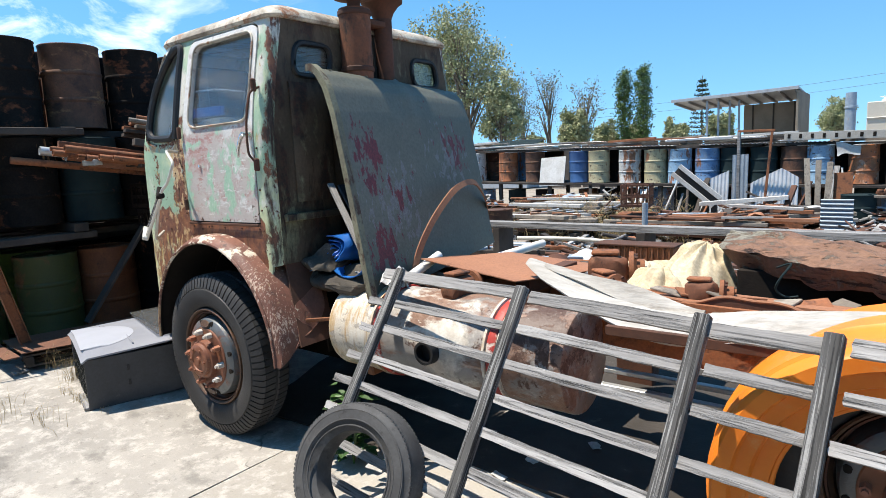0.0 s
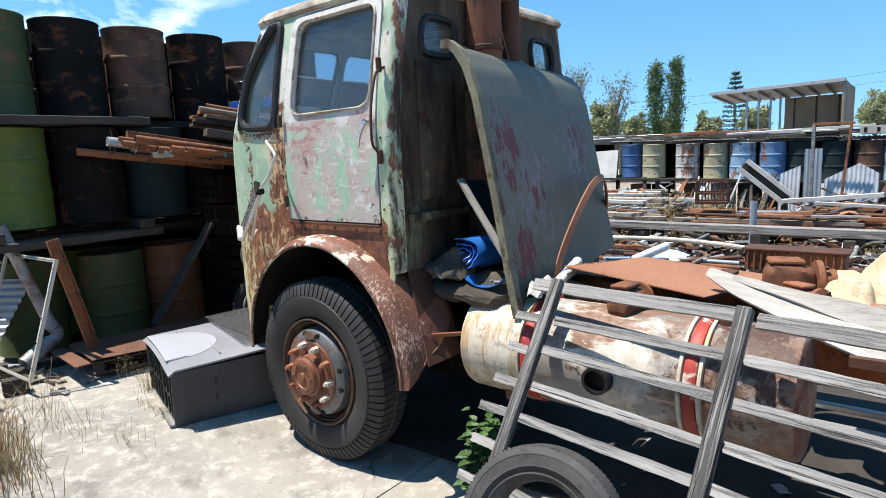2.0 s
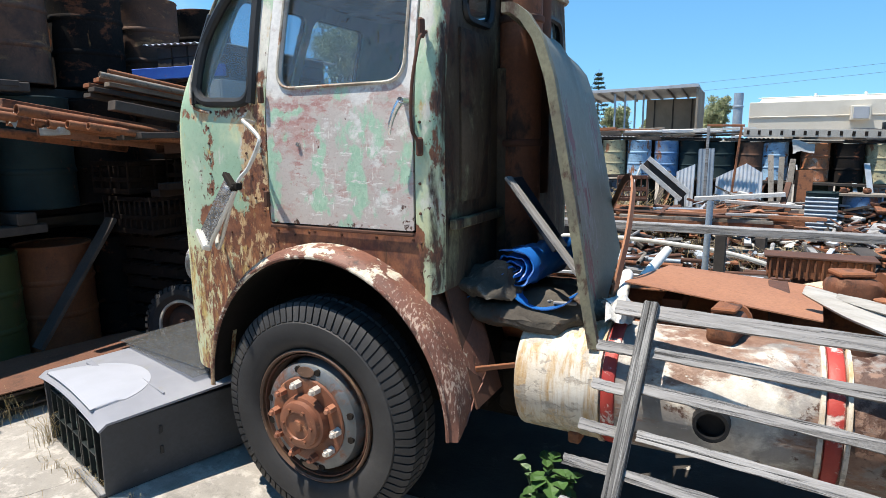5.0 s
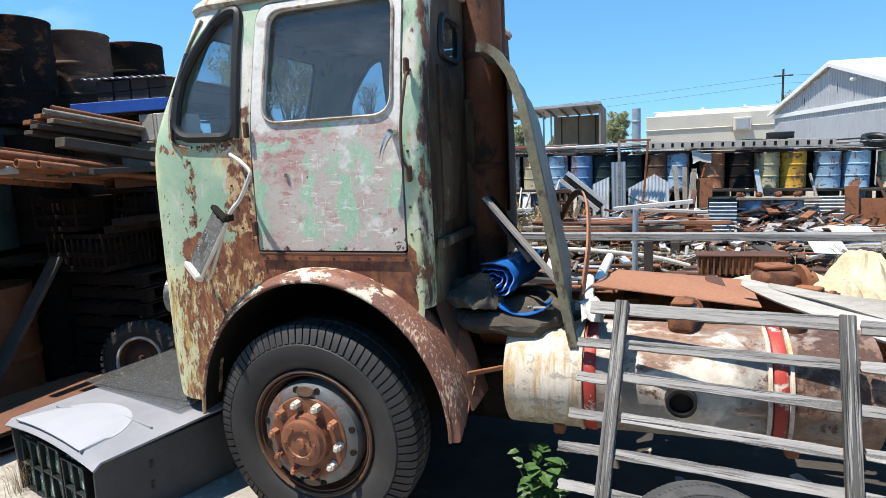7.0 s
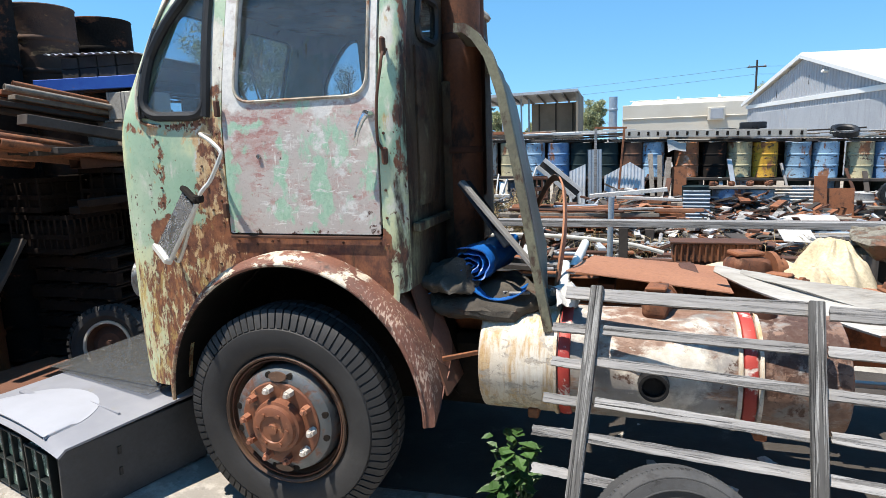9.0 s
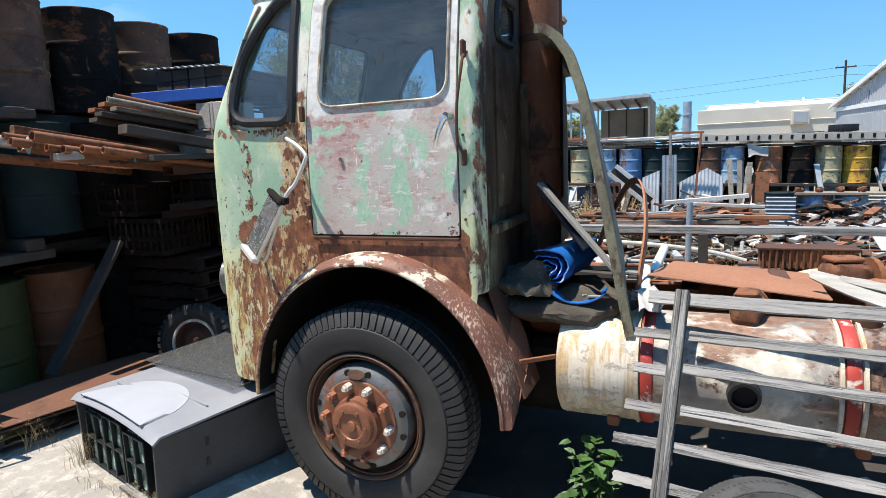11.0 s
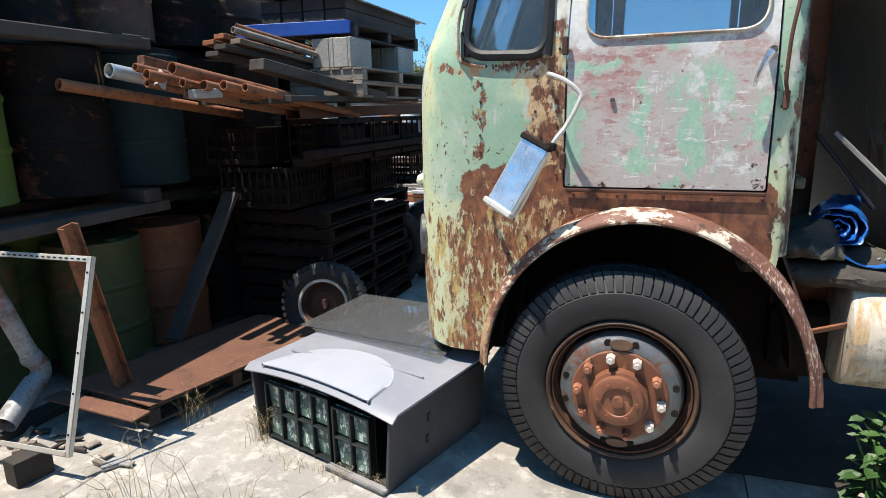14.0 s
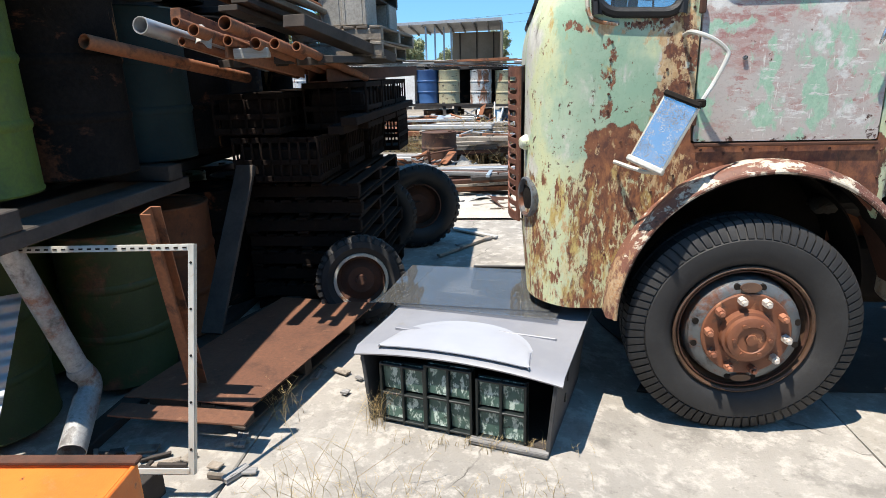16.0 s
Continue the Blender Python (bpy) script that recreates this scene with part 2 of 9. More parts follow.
m_door = worn_panel("door_primer", ((0.49, 0.45, 0.415), (0.44, 0.385, 0.355)), [
    # pink primer
    (((0.42, 0.28, 0.25), (0.46, 0.36, 0.33)), 14.0, (0.7, 1, 1.1), 0.58, 0.06, 0.07, ((-0.34, 0.0, 1.78, 2.2, 0.09), (-0.1, 0.6, 2.05, 2.2, 0.09), (-0.2, 0.1, 1.6, 1.9, 0.03))),
    (((0.36, 0.18, 0.16), (0.42, 0.26, 0.235)), 20.0, (0.6, 1, 1.3), 0.63, 0.05, 0.06, ((-0.3, 0.08, 1.9, 2.2, 0.10), (-0.2, -0.05, 1.72, 1.95, 0.07), (0.5, 0.6, 1.95, 2.2, 0.08))),
    # green undercoat
    (((0.30, 0.47, 0.34), (0.38, 0.54, 0.41)), 10.0, (1.2, 1, 0.7), 0.61, 0.05, 0.04, ((0.0, 0.075, 1.56, 1.98, 0.22), (0.16, 0.42, 1.84, 2.05, 0.14), (0.19, 0.31, 1.53, 1.88, 0.2), (-0.27, -0.09, 2.03, 2.09, 0.25), (-0.34, -0.25, 1.49, 1.95, 0.13), (0.1, 0.3, 2.12, 2.18, 0.14), (0.42, 0.56, 1.72, 1.86, 0.12))),
    # chalky bare zones round the window and low at the rear edge
    (((0.66, 0.645, 0.61), (0.56, 0.55, 0.53)), 7.0, None, 0.62, 0.05, 0.04, ((-0.4, 0.62, 2.17, 3.0, 0.2), (0.33, 0.54, 1.54, 1.74, 0.10), (0.22, 0.36, 2.09, 2.15, 0.16), (0.52, 0.6, 1.5, 2.1, 0.05))),
    # scraped hatching
    (((0.68, 0.66, 0.62), (0.60, 0.58, 0.55)), 30.0, (0.35, 1, 1.6), 0.655, 0.03, 0.08, ((-0.12, 0.55, 1.52, 2.0, 0.045),)),
    (((0.68, 0.66, 0.62), (0.6, 0.58, 0.54)), 34.0, (1.8, 1, 0.3), 0.675, 0.03, 0.08, ((-0.1, 0.55, 1.55, 2.0, 0.04),)),
    (((0.7, 0.68, 0.64), (0.62, 0.6, 0.56)), 26.0, (0.07, 1, 2.6), 0.70, 0.025, 0.08, ((-0.35, 0.6, 1.95, 2.17, 0.03),)),
    # rust along the foot
    (((0.045, 0.025, 0.018), BROWN), 17.0, None, 0.69, 0.03, 0.03, ((-0.3, -0.2, 1.48, 1.56, 0.13), (0.49, 0.6, 1.48, 1.6, 0.16), (0.08, 0.22, 1.48, 1.525, 0.15), (-0.36, 0.62, 1.46, 1.505, 0.12))),
], 0.5, 0.15)
m_cream = surf("roof_paint", ((0.62, 0.57, 0.47), (0.5, 0.45, 0.36)), [((RUST, RUST2), 8.0, 0.57, 0.05, None, None), (((0.3, 0.26, 0.2), (0.2, 0.16, 0.12)), 3.0, 0.55, 0.1, None, None)], rough=0.6)
# rear wall in darker browns than the cab sides
m_cabrear = surf("cab_rear_dark", ((0.075, 0.058, 0.038), (0.12, 0.085, 0.055)), [
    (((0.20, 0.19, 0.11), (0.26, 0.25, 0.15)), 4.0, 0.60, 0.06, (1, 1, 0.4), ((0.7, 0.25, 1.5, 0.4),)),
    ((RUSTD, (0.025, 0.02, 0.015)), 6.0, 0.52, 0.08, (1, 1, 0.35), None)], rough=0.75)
m_fender = surf("fender_rust", ((0.235, 0.10, 0.065), (0.15, 0.062, 0.042)), [
    (((0.66, 0.6, 0.5), (0.6, 0.5, 0.36)), 13.0, 0.68, 0.03, (0.7, 1, 1), ((0.05, 0.05, 1.42, 0.40), (-0.35, 0.05, 1.30, 0.33), (-0.62, 0.04, 1.05, 0.26), (0.4, 0.05, 1.27, 0.26))),
    (((0.5, 0.38, 0.24), (0.42, 0.22, 0.1)), 19.0, 0.64, 0.04, (1, 1, 0.6), ((-0.75, 0.04, 0.7, 0.35),)),
    (((0.60, 0.46, 0.36), (0.5, 0.33, 0.24)), 60.0, 0.735, 0.03, (1.6, 1, 0.35), ((0.6, 0.05, 1.05, 0.40), (0.8, 0.1, 0.8, 0.35))),
    (((0.05, 0.03, 0.025), (0.08, 0.04, 0.03)), 8.0, 0.63, 0.06, None, None)], rough=0.6)
m_rust = surf("rusted_steel", (RUST, (0.28, 0.11, 0.05)), [((RUSTD, (0.1, 0.045, 0.03)), 6.0, 0.58, 0.08, None, None)], rough=0.85, vary=0.3)
m_stack = surf("sooty_rust", ((0.15, 0.058, 0.03), (0.22, 0.085, 0.042)), [(((0.26, 0.10, 0.05), (0.32, 0.15, 0.08)), 4.0, 0.62, 0.06, None, None), (((0.02, 0.015, 0.012), (0.04, 0.025, 0.02)), 5.0, 0.56, 0.07, (1, 1, 0.5), None)], rough=0.8)
m_rustplate = surf("orange_rust_sheet", ((0.36, 0.165, 0.09), (0.30, 0.132, 0.072)), [((RUSTD, RUST), 5.0, 0.68, 0.1, None, None)], scale=1.2, rough=0.85, height=0.15)
m_plate = surf("brown_rust_plate", ((0.185, 0.082, 0.045), (0.14, 0.06, 0.035)), [((RUSTD, (0.10, 0.045, 0.028)), 4.0, 0.60, 0.1, None, None), (((0.27, 0.13, 0.07), (0.22, 0.10, 0.055)), 9.0, 0.64, 0.06, None, None)], scale=1.2, rough=0.8, height=0.2)
m_rustdark = surf("dark_rust", (RUSTD, (0.12, 0.05, 0.03)), [], rough=0.85)
m_wheel = surf("wheel_rust", ((0.225, 0.088, 0.044), (0.15, 0.058, 0.034)), [(((0.07, 0.045, 0.035), (0.11, 0.06, 0.04)), 7.0, 0.62, 0.06, None, None), (((0.42, 0.2, 0.1), (0.36, 0.17, 0.09)), 14.0, 0.64, 0.05, None, None)], rough=0.5)
m_rimwell = surf("rim_well_rust", ((0.075, 0.042, 0.027), (0.12, 0.066, 0.038)), [((RUSTD, (0.04, 0.03, 0.025)), 6.0, 0.6, 0.06, None, None), (((0.30, 0.21, 0.11), (0.22, 0.13, 0.07)), 10.0, 0.65, 0.05, None, None)], rough=0.5)
m_rim = surf("wheel_disc", ((0.11, 0.12, 0.125), (0.19, 0.20, 0.205)), [(((0.16, 0.07, 0.042), (0.22, 0.1, 0.06)), 6.0, 0.55, 0.06, None, None), (((0.05, 0.045, 0.04), RUSTD), 5.0, 0.62, 0.06, None, None)], rough=0.4, metal=0.4)
m_nut = surf("wheel_nut", ((0.34, 0.15, 0.085), (0.26, 0.10, 0.06)), [], rough=0.5, vary=0.4)
m_nutpale = surf("bare_wheel_nut", ((0.62, 0.57, 0.5), (0.5, 0.44, 0.38)), [((RUST, RUST2), 30.0, 0.64, 0.05, None, None)], rough=0.4)
m_rubber = surf("tyre_rubber", ((0.026, 0.0265, 0.028), (0.038, 0.038, 0.039)), [(((0.056, 0.055, 0.053), (0.046, 0.046, 0.046)), 3.0, 0.62, 0.10, None, None), (((0.08, 0.075, 0.068), (0.05, 0.047, 0.044)), 14.0, 0.70, 0.05, None, None)], rough=0.6, height=0.25, spec=0.3)
m_rubbergrey = surf("weathered_tyre", ((0.075, 0.075, 0.075), (0.05, 0.05, 0.051)), [(((0.125, 0.122, 0.116), (0.09, 0.088, 0.086)), 5.0, 0.6, 0.1, None, None), (((0.025, 0.025, 0.026), (0.035, 0.034, 0.034)), 14.0, 0.62, 0.05, None, None)], rough=0.75, height=0.25)
m_black = surf("black_rubber", ((0.012, 0.012, 0.013), (0.02, 0.02, 0.02)), [], rough=0.5)
# near-black with little sheen, so undersides and recesses carry their shade in colour
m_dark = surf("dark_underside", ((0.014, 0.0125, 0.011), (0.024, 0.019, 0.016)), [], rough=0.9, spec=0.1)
m_hood = surf("olive_sheet", ((0.125, 0.128, 0.098), (0.165, 0.165, 0.128)), [
    (((0.24, 0.235, 0.22), (0.17, 0.17, 0.165)), 16.0, 0.67, 0.025, (1, 1, 0.5), ((1.25, 0.9, 1.55, 0.5), (1.2, 1.75, 1.9, 0.5))),
    (((0.20, 0.035, 0.04), (0.12, 0.02, 0.028)), 15.0, 0.665, 0.02, (1, 1, 0.4), ((1.2, 0.64, 1.98, 0.28), (1.24, 0.66, 1.75, 0.25), (1.32, 0.68, 1.25, 0.34), (1.1, 1.85, 2.0, 0.35), (1.28, 0.92, 1.62, 0.25)))],
    scale=1.1, rough=0.55, height=0.12)
m_hoodedge = surf("sheet_edge", ((0.24, 0.23, 0.15), (0.15, 0.14, 0.10)), [((RUSTD, (0.1, 0.07, 0.05)), 14.0, 0.56, 0.06, (1, 1, 0.4), None)], rough=0.7)
m_tankwhite = surf("tank_white", ((0.66, 0.62, 0.54), (0.55, 0.49, 0.4)), [
    (((0.40, 0.25, 0.11), (0.5, 0.36, 0.2)), 9.0, 0.52, 0.10, (2.2, 1, 0.18), None), (((0.34, 0.30, 0.25), (0.45, 0.4, 0.33)), 14.0, 0.56, 0.04, (0.7, 1, 1), None),
    ((RUST, RUSTD), 9.0, 0.70, 0.04, None, None)], rough=0.5)
m_tank = surf("tank_worn", ((0.30, 0.28, 0.26), (0.17, 0.155, 0.14)), [
    ((OFF, (0.5, 0.45, 0.38)), 3.2, 0.60, 0.08, None, ((1.9, 0.4, 0.95, 0.4),)),
    (((0.17, 0.095, 0.065), (0.25, 0.155, 0.11)), 6.0, 0.58, 0.06, (0.6, 1, 1), ((2.65, 0.4, 1.0, 0.55), (1.8, 0.5, 1.05, 0.3))), ((RUSTD, (0.1, 0.06, 0.045)), 11.0, 0.64, 0.04, None, ((2.6, 0.4, 1.0, 0.5),)), (((0.55, 0.5, 0.43), (0.42, 0.36, 0.3)), 22.0, 0.66, 0.03, (0.5, 1, 1), None)], rough=0.5)
m_red = surf("red_band", ((0.42, 0.05, 0.035), (0.3, 0.035, 0.03)), [((OFF, (0.5, 0.4, 0.35)), 8.0, 0.60, 0.04, None, None)], rough=0.5)
m_wood = surf("grey_weathered_wood", ((0.235, 0.228, 0.222), (0.37, 0.36, 0.35)), [(((0.13, 0.126, 0.122), (0.20, 0.195, 0.19)), 24.0, 0.56, 0.05, (0.05, 1.5, 1.5), None), (((0.03, 0.03, 0.03), (0.06, 0.06, 0.06)), 60.0, 0.60, 0.03, (0.03, 1.2, 1.2), None)], scale=9.0, rough=0.85, height=0.6, stretch=(0.08, 1, 1), fine=80, vary=0.25)
m_wooddark = surf("dark_weathered_wood", ((0.06, 0.059, 0.058), (0.15, 0.147, 0.142)), [(((0.25, 0.247, 0.24), (0.34, 0.335, 0.325)), 62.0, 0.54, 0.04, (1.5, 1.5, 0.03), None), (((0.012, 0.012, 0.012), (0.025, 0.025, 0.025)), 48.0, 0.56, 0.03, (1.5, 1.5, 0.03), None)], scale=5.0, rough=0.85, height=0.5, stretch=(1, 1, 0.08), vary=0.2)
m_timber = surf("old_timber", ((0.23, 0.19, 0.15), (0.33, 0.29, 0.24)), [(((0.08, 0.06, 0.05), (0.12, 0.1, 0.08)), 6.0, 0.6, 0.1, None, None)], rough=0.85, vary=0.6)
# aged wood taken near black, to hold the pile's deep shade in its colour
m_pallet = surf("shade_dark_pallet_wood", ((0.013, 0.009, 0.008), (0.022, 0.014, 0.011)), [(((0.04, 0.022, 0.016), (0.03, 0.02, 0.017)), 9.0, 0.66, 0.06, None, None)], rough=0.95, vary=0.5, spec=0.1)
m_duct = surf("rusting_galvanised_duct", ((0.32, 0.32, 0.32), (0.42, 0.42, 0.41)), [(((0.22, 0.1, 0.07), (0.3, 0.16, 0.11)), 4.0, 0.56, 0.06, None, None), (((0.16, 0.15, 0.14), (0.2, 0.19, 0.18)), 9.0, 0.6, 0.06, None, None)], rough=0.55, metal=0.3)
m_timberdark = surf("dark_old_timber", ((0.04, 0.034, 0.03), (0.07, 0.058, 0.05)), [], rough=0.9, vary=0.5)
m_steel = surf("galvanised_steel", ((0.42, 0.43, 0.44), (0.52, 0.53, 0.53)), [(((0.3, 0.24, 0.18), RUST), 3.0, 0.66, 0.1, None, None)], rough=0.42, metal=0.6, height=0.1, vary=0.3)
m_alu = surf("aluminium", ((0.6, 0.58, 0.52), (0.5, 0.47, 0.4)), [(((0.3, 0.22, 0.14), RUST2), 9.0, 0.66, 0.06, None, None)], rough=0.45, metal=0.4, height=0.1)
m_white = surf("white_painted_board", ((0.60, 0.595, 0.575), (0.50, 0.485, 0.455)), [(((0.4, 0.35, 0.28), (0.45, 0.40, 0.35)), 4.0, 0.62, 0.1, None, None), (((0.22, 0.17, 0.13), (0.3, 0.25, 0.2)), 14.0, 0.70, 0.05, None, None)], rough=0.6, vary=0.2)
m_bark = surf("bleached_board", ((0.47, 0.455, 0.425), (0.38, 0.36, 0.325)), [(((0.32, 0.29, 0.25), (0.40, 0.37, 0.32)), 8.0, 0.6, 0.08, (0.1, 1.4, 1.4), None)], rough=0.8, stretch=(0.1, 1, 1))
m_cloth = surf("cream_canvas", ((0.55, 0.45, 0.29), (0.64, 0.54, 0.37)), [(((0.4, 0.28, 0.15), (0.5, 0.4, 0.25)), 5.0, 0.68, 0.06, None, None)], rough=0.9, height=0.3)
m_bluetarp = surf("blue_tarpaulin", ((0.008, 0.09, 0.34), (0.015, 0.14, 0.46)), [], rough=0.4, height=0.2, spec=0.5)
m_sack = surf("grimy_sacking", ((0.06, 0.052, 0.043), (0.10, 0.088, 0.07)), [(((0.16, 0.14, 0.115), (0.2, 0.18, 0.15)), 6.0, 0.62, 0.06, None, None), ((RUSTD, (0.1, 0.05, 0.03)), 5.0, 0.62, 0.05, None, None)], rough=0.95, height=0.6)
m_orange = surf("orange_plastic", ((0.78, 0.225, 0.02), (0.70, 0.18, 0.015)), [(((0.6, 0.3, 0.1), (0.7, 0.35, 0.12)), 6.0, 0.66, 0.1, None, None)], rough=0.45, height=0.1)
m_trough = surf("orange_paint", ((0.68, 0.19, 0.03), (0.60, 0.15, 0.025)), [(((0.5, 0.22, 0.08), (0.4, 0.16, 0.06)), 6.0, 0.62, 0.08, None, None), ((RUSTD, RUST), 11.0, 0.68, 0.04, None, None)], rough=0.5, height=0.15)
m_pvc = surf("white_pvc", ((0.74, 0.73, 0.7), (0.66, 0.65, 0.6)), [], rough=0.4, height=0.05)
m_silver = surf("silver_plastic", ((0.22, 0.225, 0.25), (0.255, 0.26, 0.285)), [(((0.2, 0.195, 0.18), (0.24, 0.235, 0.22)), 7.0, 0.66, 0.12, None, None)], rough=0.42, height=0.05)
m_white_pl = surf("white_plastic", ((0.37, 0.38, 0.42), (0.34, 0.35, 0.385)), [(((0.33, 0.32, 0.31), (0.37, 0.36, 0.35)), 6.0, 0.7, 0.1, None, None)], rough=0.4, height=0.05)
m_tvside = surf("charcoal_panel", ((0.045, 0.047, 0.05), (0.065, 0.067, 0.07)), [(((0.13, 0.125, 0.12), (0.1, 0.1, 0.1)), 8.0, 0.68, 0.08, None, None)], rough=0.6, height=0.1)
m_grid = surf("black_plastic_grid", ((0.008, 0.012, 0.012), (0.015, 0.02, 0.02)), [], rough=0.4)
m_pcb = surf("green_mottled_panel", ((0.04, 0.09, 0.075), (0.09, 0.16, 0.13)), [(((0.62, 0.70, 0.64), (0.45, 0.55, 0.48)), 30.0, 0.54, 0.04, (1, 1, 0.5), None), (((0.02, 0.03, 0.03), (0.03, 0.05, 0.04)), 40.0, 0.62, 0.04, None, None)], rough=0.35)
m_chrome = surf("dull_chrome", ((0.7, 0.7, 0.7), (0.6, 0.6, 0.6)), [((RUST, RUST2), 30.0, 0.7, 0.05, None, None)], rough=0.25, metal=0.9, height=0.05)
m_white_drum = surf("white_drum_paint", ((0.6, 0.6, 0.58), (0.48, 0.48, 0.46)), [(((0.30, 0.13, 0.06), (0.20, 0.085, 0.045)), 3.4, 0.565, 0.035, (1.2, 1.2, 0.5), None), (((0.07, 0.045, 0.035), (0.04, 0.03, 0.028)), 7.0, 0.60, 0.04, (1, 1, 1.8), None), (((0.58, 0.53, 0.44), (0.42, 0.35, 0.27)), 9.0, 0.67, 0.03, (1, 1, 0.6), None)], rough=0.6, vary=0.3)
m_blue_drum = surf("blue_drum_paint", ((0.09, 0.19, 0.36), (0.14, 0.27, 0.46)), [(((0.3, 0.36, 0.42), (0.2, 0.26, 0.34)), 3.0, 0.58, 0.1, None, None), (((0.30, 0.13, 0.06), (0.20, 0.085, 0.045)), 3.4, 0.565, 0.035, (1.2, 1.2, 0.5), None), (((0.07, 0.045, 0.035), (0.04, 0.03, 0.028)), 7.0, 0.60, 0.04, (1, 1, 1.8), None), (((0.58, 0.53, 0.44), (0.42, 0.35, 0.27)), 9.0, 0.67, 0.03, (1, 1, 0.6), None)], rough=0.6, vary=0.5)
m_lblue_drum = surf("light_blue_drum_paint", ((0.24, 0.39, 0.54), (0.30, 0.46, 0.60)), [(((0.30, 0.13, 0.06), (0.20, 0.085, 0.045)), 3.4, 0.565, 0.035, (1.2, 1.2, 0.5), None), (((0.07, 0.045, 0.035), (0.04, 0.03, 0.028)), 7.0, 0.60, 0.04, (1, 1, 1.8), None), (((0.58, 0.53, 0.44), (0.42, 0.35, 0.27)), 9.0, 0.67, 0.03, (1, 1, 0.6), None)], rough=0.6, vary=0.3)
m_brightblue = surf("bright_blue_plastic", ((0.035, 0.085, 0.20), (0.05, 0.115, 0.26)), [], rough=0.4, vary=0.2)
m_yellow_drum = surf("yellow_drum_paint", ((0.62, 0.36, 0.03), (0.55, 0.29, 0.03)), [(((0.30, 0.13, 0.06), (0.20, 0.085, 0.045)), 3.4, 0.565, 0.035, (1.2, 1.2, 0.5), None), (((0.07, 0.045, 0.035), (0.04, 0.03, 0.028)), 7.0, 0.60, 0.04, (1, 1, 1.8), None), (((0.58, 0.53, 0.44), (0.42, 0.35, 0.27)), 9.0, 0.67, 0.03, (1, 1, 0.6), None)], rough=0.6, vary=0.1)
m_cream_drum = surf("cream_drum_paint", ((0.55, 0.50, 0.30), (0.46, 0.40, 0.25)), [(((0.30, 0.13, 0.06), (0.20, 0.085, 0.045)), 3.4, 0.565, 0.035, (1.2, 1.2, 0.5), None), (((0.07, 0.045, 0.035), (0.04, 0.03, 0.028)), 7.0, 0.60, 0.04, (1, 1, 1.8), None), (((0.58, 0.53, 0.44), (0.42, 0.35, 0.27)), 9.0, 0.67, 0.03, (1, 1, 0.6), None)], rough=0.6, vary=0.3)
m_orange_drum = surf("orange_drum_paint", ((0.48, 0.17, 0.06), (0.36, 0.12, 0.05)), [((OFF, RUST2), 4.0, 0.60, 0.1, None, None), (((0.30, 0.13, 0.06), (0.20, 0.085, 0.045)), 3.4, 0.565, 0.035, (1.2, 1.2, 0.5), None), (((0.07, 0.045, 0.035), (0.04, 0.03, 0.028)), 7.0, 0.60, 0.04, (1, 1, 1.8), None), (((0.58, 0.53, 0.44), (0.42, 0.35, 0.27)), 9.0, 0.67, 0.03, (1, 1, 0.6), None)], rough=0.65, vary=0.3)
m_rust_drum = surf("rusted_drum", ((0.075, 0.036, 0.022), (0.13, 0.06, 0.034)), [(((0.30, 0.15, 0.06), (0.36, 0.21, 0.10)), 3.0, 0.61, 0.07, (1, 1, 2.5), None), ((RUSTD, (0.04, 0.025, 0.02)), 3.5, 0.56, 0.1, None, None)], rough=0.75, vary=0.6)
# black lowered and left dull, so the stack's shade sits in the paint
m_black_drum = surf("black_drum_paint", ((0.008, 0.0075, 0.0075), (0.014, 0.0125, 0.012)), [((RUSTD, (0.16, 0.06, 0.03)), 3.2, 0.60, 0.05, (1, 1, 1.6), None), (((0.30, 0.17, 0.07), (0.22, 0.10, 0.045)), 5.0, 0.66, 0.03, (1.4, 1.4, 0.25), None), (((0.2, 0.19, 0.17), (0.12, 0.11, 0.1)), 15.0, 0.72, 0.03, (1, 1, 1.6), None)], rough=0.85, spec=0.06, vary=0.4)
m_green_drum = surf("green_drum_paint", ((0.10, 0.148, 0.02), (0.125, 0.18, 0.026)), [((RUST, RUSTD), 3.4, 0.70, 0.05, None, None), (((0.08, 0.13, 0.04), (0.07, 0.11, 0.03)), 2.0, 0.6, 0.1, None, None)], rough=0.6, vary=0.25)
# green drum paint darkened for the shaded lower tier; also one olive drum
m_olive_shade_drum = surf("olive_shade_drum_paint", ((0.04, 0.06, 0.016), (0.055, 0.078, 0.022)), [((RUSTD, (0.2, 0.08, 0.04)), 3.0, 0.60, 0.08, None, None)], rough=0.65, vary=0.3)
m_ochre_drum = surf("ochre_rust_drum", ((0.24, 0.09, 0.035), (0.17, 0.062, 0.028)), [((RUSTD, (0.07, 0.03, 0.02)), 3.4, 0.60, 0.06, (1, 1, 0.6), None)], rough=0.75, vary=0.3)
# teal darkened with little sheen: the stack's shade is put into the colour
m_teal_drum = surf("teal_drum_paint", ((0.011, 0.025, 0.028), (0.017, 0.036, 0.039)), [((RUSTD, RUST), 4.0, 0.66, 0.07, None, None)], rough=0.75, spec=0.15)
m_zinc = surf("corrugated_iron", ((0.40, 0.42, 0.44), (0.5, 0.52, 0.54)), [(((0.28, 0.26, 0.24), RUST), 2.5, 0.64, 0.12, None, None)], rough=0.5, metal=0.35, height=0.1, vary=0.4)
m_bluedark = surf("dark_blue_sheet", ((0.016, 0.023, 0.035), (0.024, 0.033, 0.048)), [((RUSTD, (0.12, 0.1, 0.08)), 6.0, 0.64, 0.06, None, None)], rough=0.45, height=0.1)
